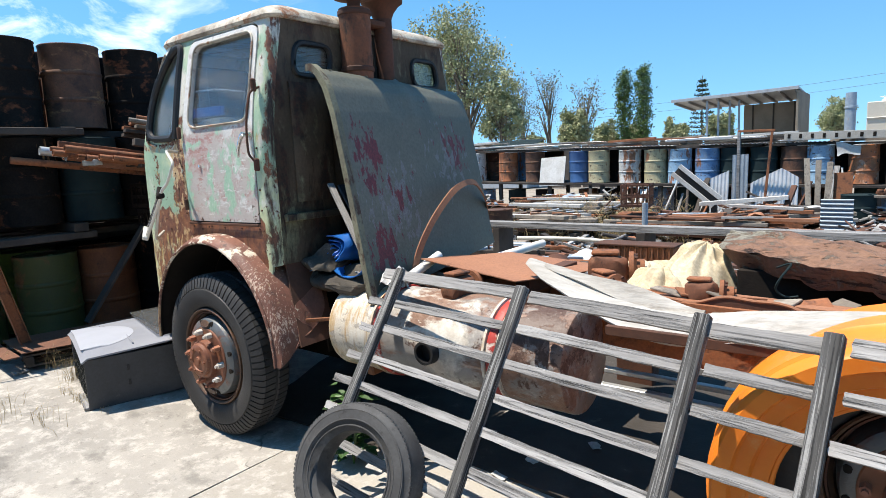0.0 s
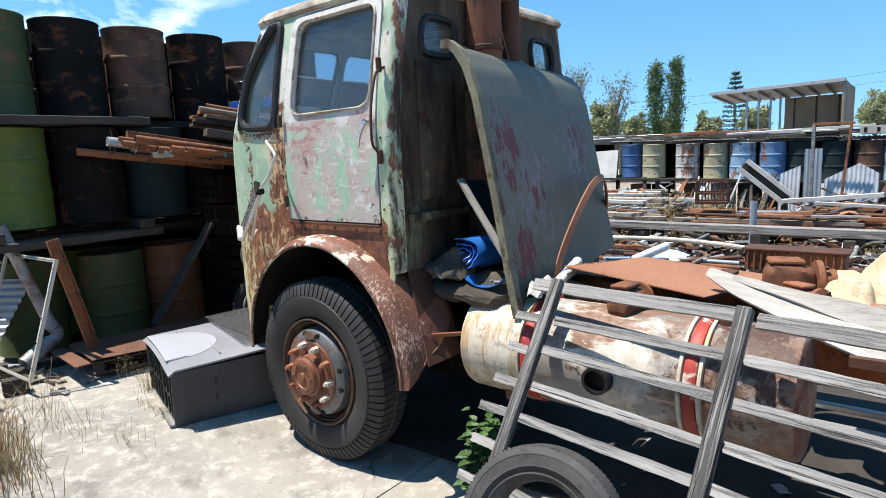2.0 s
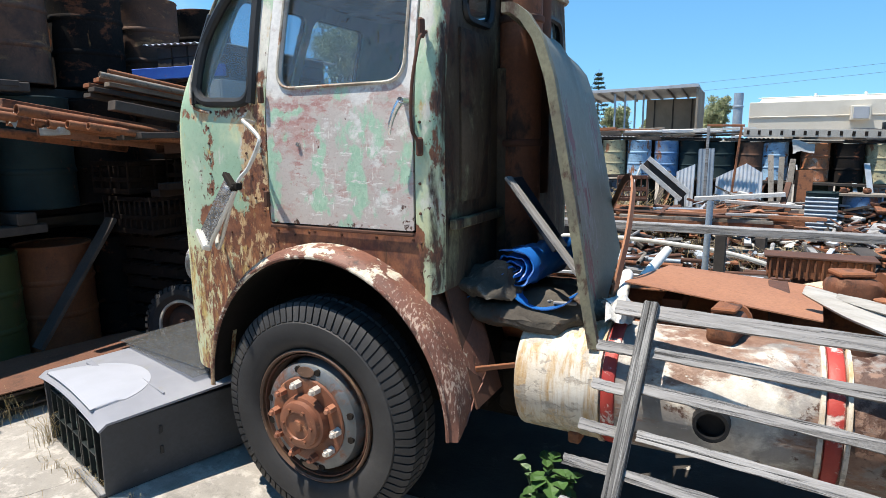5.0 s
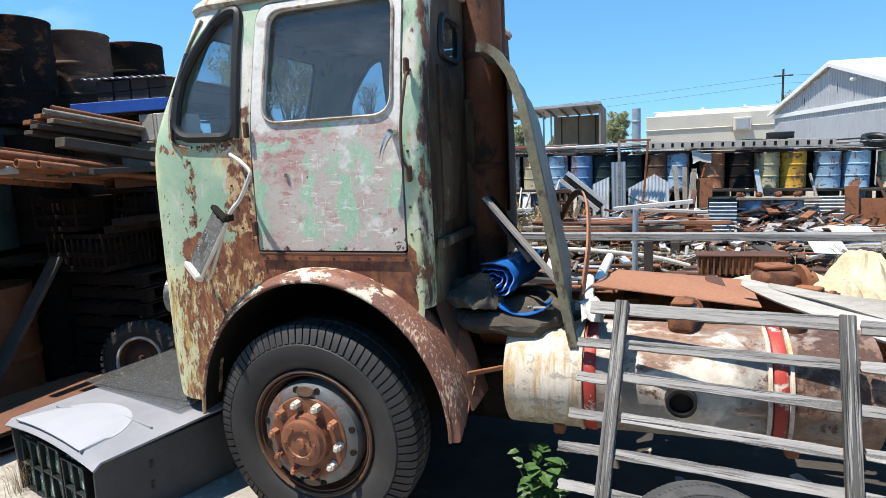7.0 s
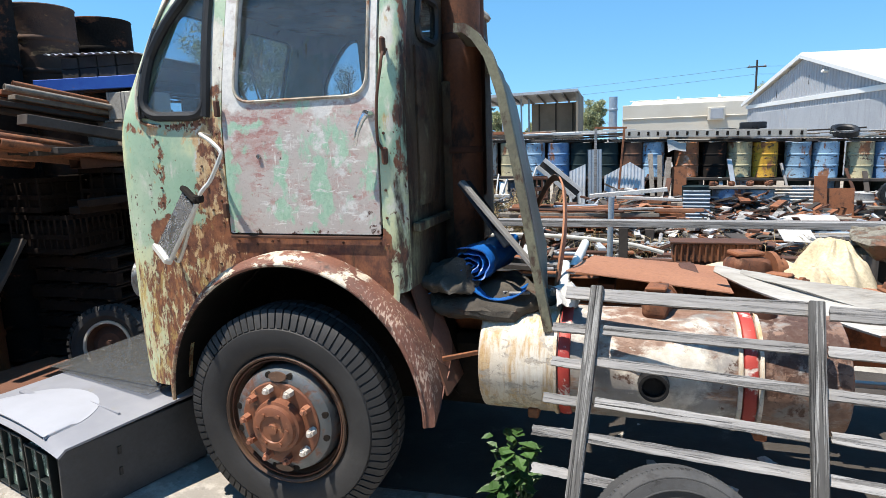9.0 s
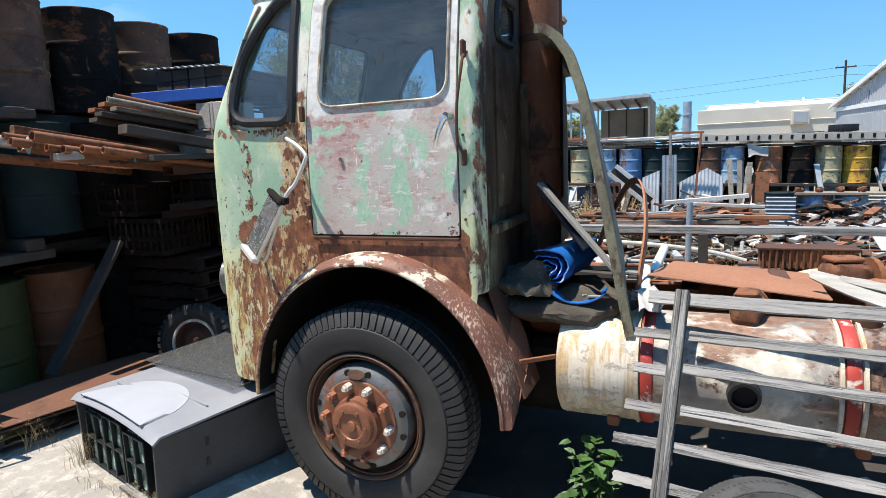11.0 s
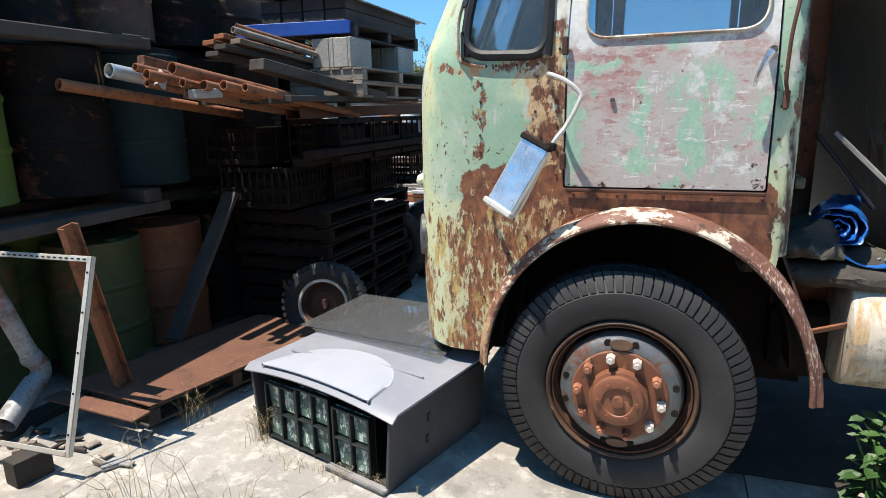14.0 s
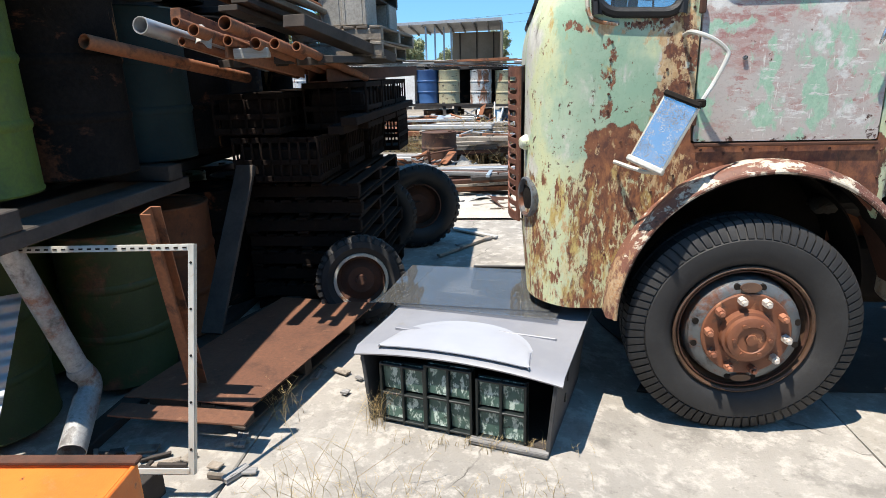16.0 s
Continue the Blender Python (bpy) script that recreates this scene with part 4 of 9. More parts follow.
def build_ground():
    bm = bmesh.new()
    gx = [-700, -300, -120, -40, -12, -4] + [-1.6 + 0.2 * i for i in range(21)] + [5, 12, 40, 120, 300, 700]
    gy = [-700, -300, -120, -40, -12] + [-7 + 0.5 * i for i in range(24)] + [8, 12, 20, 40, 120, 300, 700]
    V = [[bm.verts.new((x, y, dip(x, y))) for y in gy] for x in gx]
    for i in range(len(gx) - 1):
        for j in range(len(gy) - 1):
            bm.faces.new((V[i][j], V[i + 1][j], V[i + 1][j + 1], V[i][j + 1]))
    single("ground", bm, m_dirt, "bare sun-bleached yard dirt reaching to the horizon", "ground", kind="structure").location.z = -0.05
    pav = thing("pavement", "worn pale concrete yard slabs with stains and cracks", "pavement", (0, 0, -0.06), kind="structure")
    xs = (-9.0, -5.9, -2.62, 0.66, 3.9, 7.2, 10.5)
    ys = (-9.0, -5.4, -1.95, 1.7, 5.4, 9.2)
    for i in range(len(xs) - 1):
        for j in range(len(ys) - 1):
            w, d = xs[i + 1] - xs[i] - 0.012, ys[j + 1] - ys[j] - 0.012
            mx, my = (xs[i] + xs[i + 1]) / 2, (ys[j] + ys[j + 1]) / 2
            if i in (2, 3) and j < 4:
                bm = sheet(lambda u, v: (w * (u - 0.5), d * (v - 0.5), 0.06 + dip(mx + w * (u - 0.5), my + d * (v - 0.5))), 32, 20, 0.05)
            else:
                bm = box((0, 0, 0.03), (w, d, 0.06), None, 0.008)
            mat = m_concrete2 if i == 3 and j >= 1 else m_concrete
            part("slab", bm, mat, pav, at=Matrix.Translation(((xs[i] + xs[i + 1]) / 2, (ys[j] + ys[j + 1]) / 2, 0)) @ Matrix.Rotation(radians(0.6 if i == 3 else 0.0), 4, "Z"))


build_ground()
# near-black sheet where the lorry shades the ground; that shade is in its colour
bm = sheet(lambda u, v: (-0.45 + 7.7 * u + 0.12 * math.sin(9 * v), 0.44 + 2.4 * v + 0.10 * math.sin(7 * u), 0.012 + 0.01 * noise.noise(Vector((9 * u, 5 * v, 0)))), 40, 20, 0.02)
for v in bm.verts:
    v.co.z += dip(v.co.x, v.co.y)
single("oily_soil", bm, surf("shade_soil_dark", ((0.035, 0.03, 0.025), (0.055, 0.047, 0.04)), [(((0.12, 0.11, 0.09), (0.09, 0.08, 0.07)), 6.0, 0.66, 0.06, None, None)], rough=0.9, height=0.6), "soil sheet under the lorry's chassis, darkened to stand in for the shade", "soil", kind="structure")

# ---- truck ----
truck = thing("truck", "derelict flat-fronted lorry with peeling green and primer paint over rust", "truck")
CY = 1.27


def cab_lift(z):
    """How far a height is above the waist, eased so that the skin rolls over it."""
    d = z - 2.1
    return 0.5 * (d + math.sqrt(d * d + 0.012))


def cab_fn(u, z):
    """The cab's skin: u is x along the side, then runs round the front or rear corner."""
    lift = cab_lift(z)
    y0 = 0.19 + 0.15 * lift + 0.05 * lift * lift
    xf = -1.17 + 0.42 * lift + max(0.0, 0.9 - z) * 0.06
    r, a = 0.28, -0.89
    if u > 0.62:
        s = min((u - 0.62) / 0.08, math.pi / 2)
        return (0.62 + 0.08 * math.sin(s), y0 + 0.08 - 0.08 * math.cos(s), z), (math.sin(s), -math.cos(s), 0)
    if u >= a:
        k = min(max((-0.2 - u) / 0.69, 0.0), 1.0)
        k = k * k * (3 - 2 * k)
        return (u + (xf + 1.17) * k, y0, z), (0, -1, 0.15 if lift > 0.06 else 0)
    s = (a - u) / r
    if s <= math.pi / 2:
        return (xf + r - r * math.sin(s), y0 + r - r * math.cos(s), z), (-math.sin(s), -math.cos(s), 0)
    return (xf, y0 + r + (s - math.pi / 2) * r, z), (-1, 0, 0)


def far_fn(u, z):
    (x, y, zz), (nx, ny, nz) = cab_fn(u, z)
    return (x, 2 * CY - y, zz), (nx, -ny, nz)


def lifted(fn, d):
    def g(u, z):
        p, n = fn(u, z)
        return Vector(p) + Vector(n).normalized() * d, n
    return g


DOOR = rounded([(-0.325, 1.485), (0.585, 1.485), (0.585, 2.84), (-0.325, 2.84)], [0.015, 0.015, 0.1, 0.12])
DOOR_IN = rounded([(-0.315, 1.495), (0.575, 1.495), (0.575, 2.83), (-0.315, 2.83)], [0.012, 0.012, 0.1, 0.12])
DWIN = rounded([(-0.24, 2.185), (0.53, 2.185), (0.53, 2.79), (-0.215, 2.79)], [0.11, 0.11, 0.09, 0.09], 7)
QWIN = rounded([(-0.86, 2.14), (-0.425, 2.125), (-0.435, 2.42), (-0.56, 2.815), (-0.80, 2.825), (-0.965, 2.62), (-0.945, 2.36)], [0.12, 0.10, 0.3, 0.09, 0.10, 0.25, 0.25], 7)
ARCH = [(0.05 + 0.775 * math.cos(t), 0.52 + 0.87 * math.sin(t)) for t in [radians(40 + 122 * i / 26) for i in range(27)]]
SIDE = [(0.62 + 0.126, 2.88), (0.62 + 0.126, 1.2)] + [(0.66, 1.19)] + ARCH + [(-0.735, 0.575), (-0.76, 0.56), (-0.95, 0.56), (-1.2, 0.575), (-1.33, 0.585), (-1.33, 2.88)]
cuts = [("u", v) for v in (0.64, 0.66, 0.68, 0.7, 0.72, -0.3, -0.4, -0.5, -0.6, -0.7, -0.8, -0.89, -0.93, -0.97, -1.01, -1.05, -1.09, -1.13, -1.17, -1.21, -1.25, -1.29)]
cuts += [("v", v) for v in (0.7, 0.9, 1.3, 1.7, 1.9, 1.98, 2.04, 2.1, 2.16, 2.22, 2.3, 2.5, 2.7)]

body = part("cab_side", panel(SIDE, [DOOR, QWIN], cab_fn, 0.03, cuts), m_cab, truck, "peeling mint-green cab side eaten by rust")
part("cab_side", panel(SIDE, [DOOR, QWIN], far_fn, 0.03, cuts), m_cab, truck)
FRONT_W = 2 * CY - 2 * (0.19 + 0.28)


def front_fn(u, z):
    lift = cab_lift(z)
    xf = -1.17 + 0.42 * lift + max(0.0, 0.9 - z) * 0.06
    y0 = 0.19 + 0.15 * lift + 0.05 * lift * lift
    w = 2 * CY - 2 * (y0 + 0.28)
    return (xf, CY + u * w / FRONT_W, z), (-1, 0, 0.42 if lift > 0.06 else 0)


hw = FRONT_W / 2
SCREEN = [rounded([(-hw + 0.008, 2.18), (-0.035, 2.18), (-0.035, 2.78), (-hw + 0.03, 2.78)], 0.08), rounded([(0.035, 2.18), (hw - 0.008, 2.18), (hw - 0.03, 2.78), (0.035, 2.78)], 0.08)]
part("cab_front", panel([(-hw, 0.585), (hw, 0.585), (hw, 2.88), (-hw, 2.88)], SCREEN, front_fn, 0.03, [("v", v) for v in (0.9, 1.9, 1.98, 2.04, 2.1, 2.16, 2.22, 2.3, 2.5, 2.7)]), m_cab, truck)


def rear_fn(u, z):
    lift = cab_lift(z)
    y0 = 0.27 + 0.15 * lift + 0.05 * lift * lift
    k = (CY - y0) / (CY - 0.27)
    return (0.70, CY + u * k, z), (1, 0, 0)


RW1 = rounded([(-0.86, 2.49), (-0.5, 2.49), (-0.5, 2.71), (-0.86, 2.71)], 0.09, 6)
RW2 = rounded([(0.5, 2.49), (0.86, 2.49), (0.86, 2.71), (0.5, 2.71)], 0.09, 6)
part("cab_rear", panel([(-1.0, 1.2), (1.0, 1.2), (1.0, 2.88), (-1.0, 2.88)], [RW1, RW2], rear_fn, 0.03, [("v", v) for v in (2.1, 2.3, 2.5, 2.7)]), m_cabrear, truck, "dark brown rear cab wall")
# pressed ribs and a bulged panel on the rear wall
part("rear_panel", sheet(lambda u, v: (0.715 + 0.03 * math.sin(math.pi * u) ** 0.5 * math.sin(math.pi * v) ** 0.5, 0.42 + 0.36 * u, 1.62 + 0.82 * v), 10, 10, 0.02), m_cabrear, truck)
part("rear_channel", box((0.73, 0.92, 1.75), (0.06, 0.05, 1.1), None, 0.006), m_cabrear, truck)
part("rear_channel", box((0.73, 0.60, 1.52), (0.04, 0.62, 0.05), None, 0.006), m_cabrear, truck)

# roof cap with a rolled gutter
def roof_bm():
    bm = bmesh.new()
    rings = []
    for z, d in ((2.855, -0.012), (2.875, -0.022), (2.90, -0.012), (2.935, 0.03), (2.965, 0.10), (2.99, 0.24), (3.005, 0.45), (3.012, 0.7)):
        pts = []
        lift = 2.86 - 2.1
        y0 = 0.19 + 0.15 * lift + 0.05 * lift * lift
        x0, x1, ya, yb = -1.17 + 0.42 * lift + d, 0.71 - d, y0 + d, 2 * CY - y0 - d
        r = max(0.28 - d * 0.6, 0.08)
        for cx, cy, a0, rr in ((x1 - 0.1, yb - 0.1, 0, 0.1), (x0 + r, yb - r, 90, r), (x0 + r, ya + r, 180, r), (x1 - 0.1, ya + 0.1, 270, 0.1)):
            for k in range(7):
                t = radians(a0 + 15 * k)
                pts.append(bm.verts.new((cx + rr * math.cos(t), cy + rr * math.sin(t), z)))
        rings.append(pts)
    for a, b in zip(rings, rings[1:]):
        for i in range(len(a)):
            j = (i + 1) % len(a)
            bm.faces.new((a[i], a[j], b[j], b[i]))
    bm.faces.new(rings[-1])
    bm.faces.new(rings[0][::-1])
    return jitter(bm, 0.006, 2.0)


part("roof", roof_bm(), m_cream, truck, "cream-painted domed cab roof with rust spots")

# doors
def build_door(fn, near):
    door = part("door", panel(DOOR_IN, [DWIN], lifted(fn, 0.006), 0.035, [("v", v) for v in (2.1, 2.3, 2.5, 2.7)] + [("u", v) for v in (-0.3, -0.1, 0.2)]), m_door, truck, "scraped pinkish-grey primer cab door with green patches")
    ring = [lifted(fn, 0.012)(u, v)[0] for u, v in DWIN]
    part("window_frame", tube(ring + ring[:2], 0.008, 6), m_cream, door)
    g = part("window_pane", panel(rounded([(-0.255, 2.17), (0.545, 2.17), (0.545, 2.805), (-0.23, 2.805)], 0.09), [], lifted(fn, -0.02), 0.005, [("v", 2.3), ("v", 2.5), ("v", 2.7), ("u", -0.1)]), m_glass, door)
    g.visible_shadow = False
    if near:
        curve = smooth_path([(0.545, 0.135, 2.09), (0.525, 0.13, 2.06), (0.5, 0.125, 2.0), (0.487, 0.13, 1.945)], 5)
        part("handle", tube(curve, [0.016, 0.017, 0.017, 0.016, 0.016, 0.015, 0.014, 0.014, 0.013, 0.012, 0.012, 0.011, 0.01, 0.009, 0.008, 0.006], 8), m_chrome, door, "dull chrome lever handle")
        part("handle_boss", cyl((0.548, 0.2, 2.095), (0.548, 0.13, 2.095), 0.022, 0.017, 12), m_chrome, door)
        part("keyhole", cyl((-0.1, 0.195, 1.905), (-0.1, 0.178, 1.905), 0.012, None, 10), m_chrome, door)
        for z in (1.62, 2.16):
            part("hinge", box((-0.325, 0.175, z), (0.03, 0.026, 0.085), None, 0.006), m_rustdark, door)
        part("drip_rail", beam((-0.31, 0.176, 1.478), (0.58, 0.176, 1.478), 0.010, 0.018, 0.004), m_rustdark, door)
    return door


build_door(cab_fn, True)
build_door(far_fn, False)
# bolt heads and screws in the cab skin
RIVET = cyl((0, 0.004, 0), (0, -0.006, 0), 0.0085, 0.006, 8)
RIVETS = [(-0.755, 1.66 + 0.085 * i) for i in range(5)] + [(-0.74 + 0.055 * i, 2.085) for i in range(6)] + [(-0.36, 1.55 + 0.12 * i) for i in range(6)] + [(-0.27 + 0.21 * i, 1.452) for i in range(5)] + [(0.61, 1.3 + 0.14 * i) for i in range(6)]
RIVETS += [(0.05 + 0.85 * math.cos(a), 0.53 + 0.93 * math.sin(a)) for a in [radians(95 + 9 * i) for i in range(8)]] + [(-0.42, 1.62), (-0.44, 1.74), (-0.47, 1.86), (-0.68, 1.5), (-0.62, 1.42)]
rivet_mesh = bpy.data.meshes.new("rivet")
RIVET.to_mesh(rivet_mesh)
RIVET.free()
rivet_mesh.materials.append(m_rustdark)
for x, z in RIVETS:
    p, nn = cab_fn(x, z)
    o = new("rivet", rivet_mesh)
    o.location = p
    o.parent = truck
# grab rail on the rear pillar
rail = [(0.625, 0.19 + 0.055, 2.40), (0.632, 0.175, 2.37), (0.63, 0.145, 2.30), (0.61, 0.13, 2.15), (0.605, 0.13, 1.98), (0.615, 0.15, 1.93), (0.62, 0.18, 1.90)]
part("grab_rail", tube(smooth_path(rail, 5), 0.008, 8), m_rustdark, truck, "rusty bent steel grab rail")
for p in ((0.625, 0.2, 2.41), (0.62, 0.175, 1.89)):
    part("rail_bracket", box(p, (0.024, 0.04, 0.085), None, 0.008), m_rustdark, truck)

# quarter windows, windscreens and rear windows with rubber seals
for fn in (cab_fn, far_fn):
    ring = [lifted(fn, 0.006)(u, v)[0] for u, v in QWIN]
    seal = part("window_seal", tube(ring + ring[:2], 0.027, 8), m_black, truck, "thick black rubber window seal")
    trim = [(-0.965, 2.80), (-1.005, 2.62), (-0.985, 2.36), (-0.945, 2.24), (-0.895, 2.135), (-0.83, 2.098), (-0.74, 2.085)]
    part("bright_trim", tube(smooth_path([lifted(fn, 0.006)(u, v)[0] for u, v in trim], 4), 0.010, 6), m_cream, seal, "pale weathered trim strip")
    g = part("quarter_pane", panel(QWIN, [], lifted(fn, -0.012), 0.005, [("v", 2.3), ("v", 2.5), ("v", 2.7), ("u", -0.5), ("u", -0.6), ("u", -0.7), ("u", -0.8)]), m_glass, truck)
    g.visible_shadow = False
for scr in SCREEN:
    ring = [lifted(front_fn, 0.004)(u, v)[0] for u, v in scr]
    part("window_seal", tube(ring + ring[:2], 0.018, 6), m_black, truck)
    g = part("windscreen_pane", panel(scr, [], lifted(front_fn, -0.012), 0.005, [("v", 2.3), ("v", 2.5)]), m_glass, truck)
    g.visible_shadow = False
for rw in (RW1, RW2):
    ring = [lifted(rear_fn, 0.006)(u, v)[0] for u, v in rw]
    part("window_seal", tube(ring + ring[:2], 0.02, 6), m_black, truck)
    g = part("rear_pane", panel(rw, [], lifted(rear_fn, -0.012), 0.005), m_glass, truck)
    g.visible_shadow = False

# inside the cab
part("cab_floor", box((-0.2, CY, 1.33), (1.7, 1.98, 0.05), None, 0.01), m_dark, truck)
part("seat_base", box((0.2, 0.75, 1.62), (0.5, 0.55, 0.16), None, 0.04), m_seat, truck)
part("seat_back", box((0.47, 0.75, 1.92), (0.12, 0.55, 0.5), Matrix.Rotation(radians(8), 3, "Y"), 0.04), m_seat, truck)
part("engine_cover", box((-0.2, CY, 1.55), (1.0, 0.5, 0.42), None, 0.08), m_seat, truck)
part("dashboard", box((-0.92, CY, 1.98), (0.22, 1.8, 0.2), None, 0.05), m_dark, truck)
MS = Matrix.Translation((-0.5, 1.85, 2.13)) @ Matrix.Rotation(radians(-25), 4, "Y")
wheel_s = part("steering_wheel", revolve([(0.22 + 0.014 * math.cos(t), 0.014 * math.sin(t)) for t in [radians(45 * i) for i in range(8)]], 28, MS), m_black, truck)
part("spoke", beam((-0.6, 1.85, 1.5), (-0.5, 1.85, 2.12), 0.04, 0.04), m_black, wheel_s)

# front mudguard
def fender_fn(u, v):
    t = math.pi * (1 - u)
    roll = max(0.0, 1 - v / 0.16)
    d = -0.045 * roll * roll
    k = max(0.0, (u - 0.80) / 0.20, 0.7 * (0.12 - u) / 0.12)
    skirt = max(0.0, (u - 0.62) / 0.38)
    y = 0.012 + 0.49 * v * (1 - 0.60 * k ** 4) + 0.02 * roll
    return (0.07 + (0.80 + d) * math.cos(t), y, 0.555 + (0.85 + d) * math.sin(t) + 0.15 * skirt * skirt * v * v)


part("mudguard", jitter(sheet(fender_fn, 48, 14, 0.006), 0.004, 6), m_fender, truck, "rusted red-brown front mudguard with flaking white crown")


# black skin added inside the mudguard: its inner shade as a colour
def inner_shade_fn(u, v):
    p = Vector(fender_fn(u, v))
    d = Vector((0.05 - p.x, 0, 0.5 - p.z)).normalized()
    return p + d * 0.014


part("mudguard_liner", jitter(sheet(inner_shade_fn, 48, 14, 0.004), 0.004, 6), m_dark, truck, "black skin added inside the mudguard, standing in for its shade")
lip = [fender_fn(i / 48, 0.0) for i in range(49)]
part("mudguard_lip", tube(lip, 0.012, 8), m_fender, truck)
part("splash_panel", sheet(lambda u, v: (0.66 + 0.24 * u, 0.30 + 0.30 * v - 0.1 * u, 1.28 - 0.62 * u), 8, 4, 0.012), m_rustdark, truck)
part("step_rod", beam((0.84, 0.30, 0.815), (1.03, 0.45, 0.82), 0.018, 0.024, 0.003), m_rust, truck)
# near-black arch panels stand in for the deep shade behind the wheel
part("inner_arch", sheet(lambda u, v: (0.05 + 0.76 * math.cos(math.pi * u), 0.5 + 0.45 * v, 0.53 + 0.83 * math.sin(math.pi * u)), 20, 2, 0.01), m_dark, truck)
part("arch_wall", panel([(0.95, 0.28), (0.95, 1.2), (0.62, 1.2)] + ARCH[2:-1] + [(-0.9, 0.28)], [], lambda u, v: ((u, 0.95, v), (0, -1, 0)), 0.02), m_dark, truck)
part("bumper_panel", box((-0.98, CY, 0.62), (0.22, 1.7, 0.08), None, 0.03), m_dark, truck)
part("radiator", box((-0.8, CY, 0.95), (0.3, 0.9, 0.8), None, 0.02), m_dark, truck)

# bowed pressed grille with a column of slots
grille = part("grille", box((-1.16, CY, 1.42), (0.04, 0.94, 0.98), None, 0.015), m_dark, truck, "bowed rusty grille with dark slots")


def grille_fn(u, z):
    return (-1.20 - 0.07 * (1 - abs(u / 0.5) ** 5), CY + u, z), (-1, 0.3 * math.copysign(abs(u / 0.5) ** 4, u), 0)


slots = [rounded([(x0, 0.985 + 0.068 * i), (x1, 0.985 + 0.068 * i), (x1, 1.023 + 0.068 * i), (x0, 1.023 + 0.068 * i)], 0.016, 3) for i in range(13) for x0, x1 in ((-0.475, -0.04), (0.04, 0.475))]
part("grille_plate", panel([(-0.5, 0.93), (0.5, 0.93), (0.5, 1.90), (-0.5, 1.90)], slots, grille_fn, 0.012, [("u", u) for u in (-0.49, -0.47, -0.44, -0.4, -0.35, -0.25, 0.25, 0.35, 0.4, 0.44, 0.47, 0.49)]), m_fender, grille, "rust-brown pressed grille plate")
# headlamps set in the front corners
for sgn in (-1, 1):
    n = Vector((-0.94, -0.34 * -sgn, 0.02)).normalized()
    c = Vector((-1.15, CY + sgn * (CY - 0.385), 1.17))
    rot = n.to_track_quat("Z", "Y").to_matrix().to_4x4()
    lamp = part("headlamp", revolve([(0.115, -0.03), (0.118, 0.018), (0.108, 0.026), (0.098, 0.02), (0.097, -0.03)], 28, Matrix.Translation(c) @ rot), m_rim, truck, "round headlamp with a dented dull rim")
    part("lens", revolve([(0.0, 0.012), (0.05, 0.009), (0.097, -0.005), (0.097, -0.02), (0.0, -0.02)], 24, Matrix.Translation(c) @ rot, False), m_dark, lamp)
part("side_lamp", revolve([(0.0, 0.05), (0.03, 0.04), (0.045, 0.01), (0.045, -0.02), (0.0, -0.02)], 16, Matrix.Translation((-1.16, 0.42, 1.48)) @ Vector((-0.95, -0.3, 0)).to_track_quat("Z", "Y").to_matrix().to_4x4(), False), m_cab, truck)

# rear-view mirror on its bent arm
arm = smooth_path([(-0.40, 0.19, 2.02), (-0.385, 0.10, 2.03), (-0.30, 0.06, 1.995), (-0.235, 0.05, 1.94), (-0.235, 0.04, 1.90), (-0.29, 0.02, 1.79), (-0.35, -0.01, 1.70), (-0.5, 0.0, 1.4), (-0.56, 0.03, 1.365), (-0.62, 0.08, 1.375), (-0.71, 0.17, 1.40)], 5)
mir = part("mirror_arm", tube(arm, 0.011, 8), m_alu, truck, "bent tubular mirror arm")
c0 = Vector((-0.51, -0.005, 1.565))
ax_x = Vector((0.165, -0.055, -0.08)).normalized()
ax_y = Vector((-0.175, -0.03, -0.31)).normalized()
ax_y = (ax_y - ax_x * ax_y.dot(ax_x)).normalized()
MM = Matrix((ax_x, -ax_y, ax_x.cross(-ax_y))).transposed().to_4x4()
MM = Matrix.Translation(c0) @ MM @ Matrix.Rotation(radians(-4), 4, "X") @ Matrix.Rotation(radians(-12), 4, "Y")
hsg = part("mirror_housing", box((0, 0, -0.012), (0.185, 0.36, 0.022), None, 0.006), m_alu, mir, "pale metal mirror housing", at=MM)
hsg.matrix_parent_inverse = Matrix.Identity(4)
part("mirror_face", box((0, 0, 0.0), (0.165, 0.335, 0.006), None, 0.001), m_mirror, mir, "spotted rectangular mirror glass", at=MM)
part("end_cap", box((0, 0.178, 0.0), (0.19, 0.028, 0.04), None, 0.006), m_dark, mir, at=MM)
part("end_cap", box((0, -0.178, 0.0), (0.195, 0.03, 0.045), None, 0.006), m_alu, mir, at=MM)
part("clamp", box((-0.352, -0.005, 1.70), (0.05, 0.04, 0.04), None, 0.008), m_dark, mir)


# wheels
def flatten(bm, floor=-0.122):
    for v in bm.verts:
        if v.co.z < floor:
            k = floor - v.co.z
            v.co.z = floor + 0.002
            v.co.y += 0.5 * k * (1 if v.co.y > 0.19 else -1)
    return bm


MW = Matrix.Translation((0.002, 0.012, 0.488)) @ Matrix.Rotation(radians(90), 4, "X")


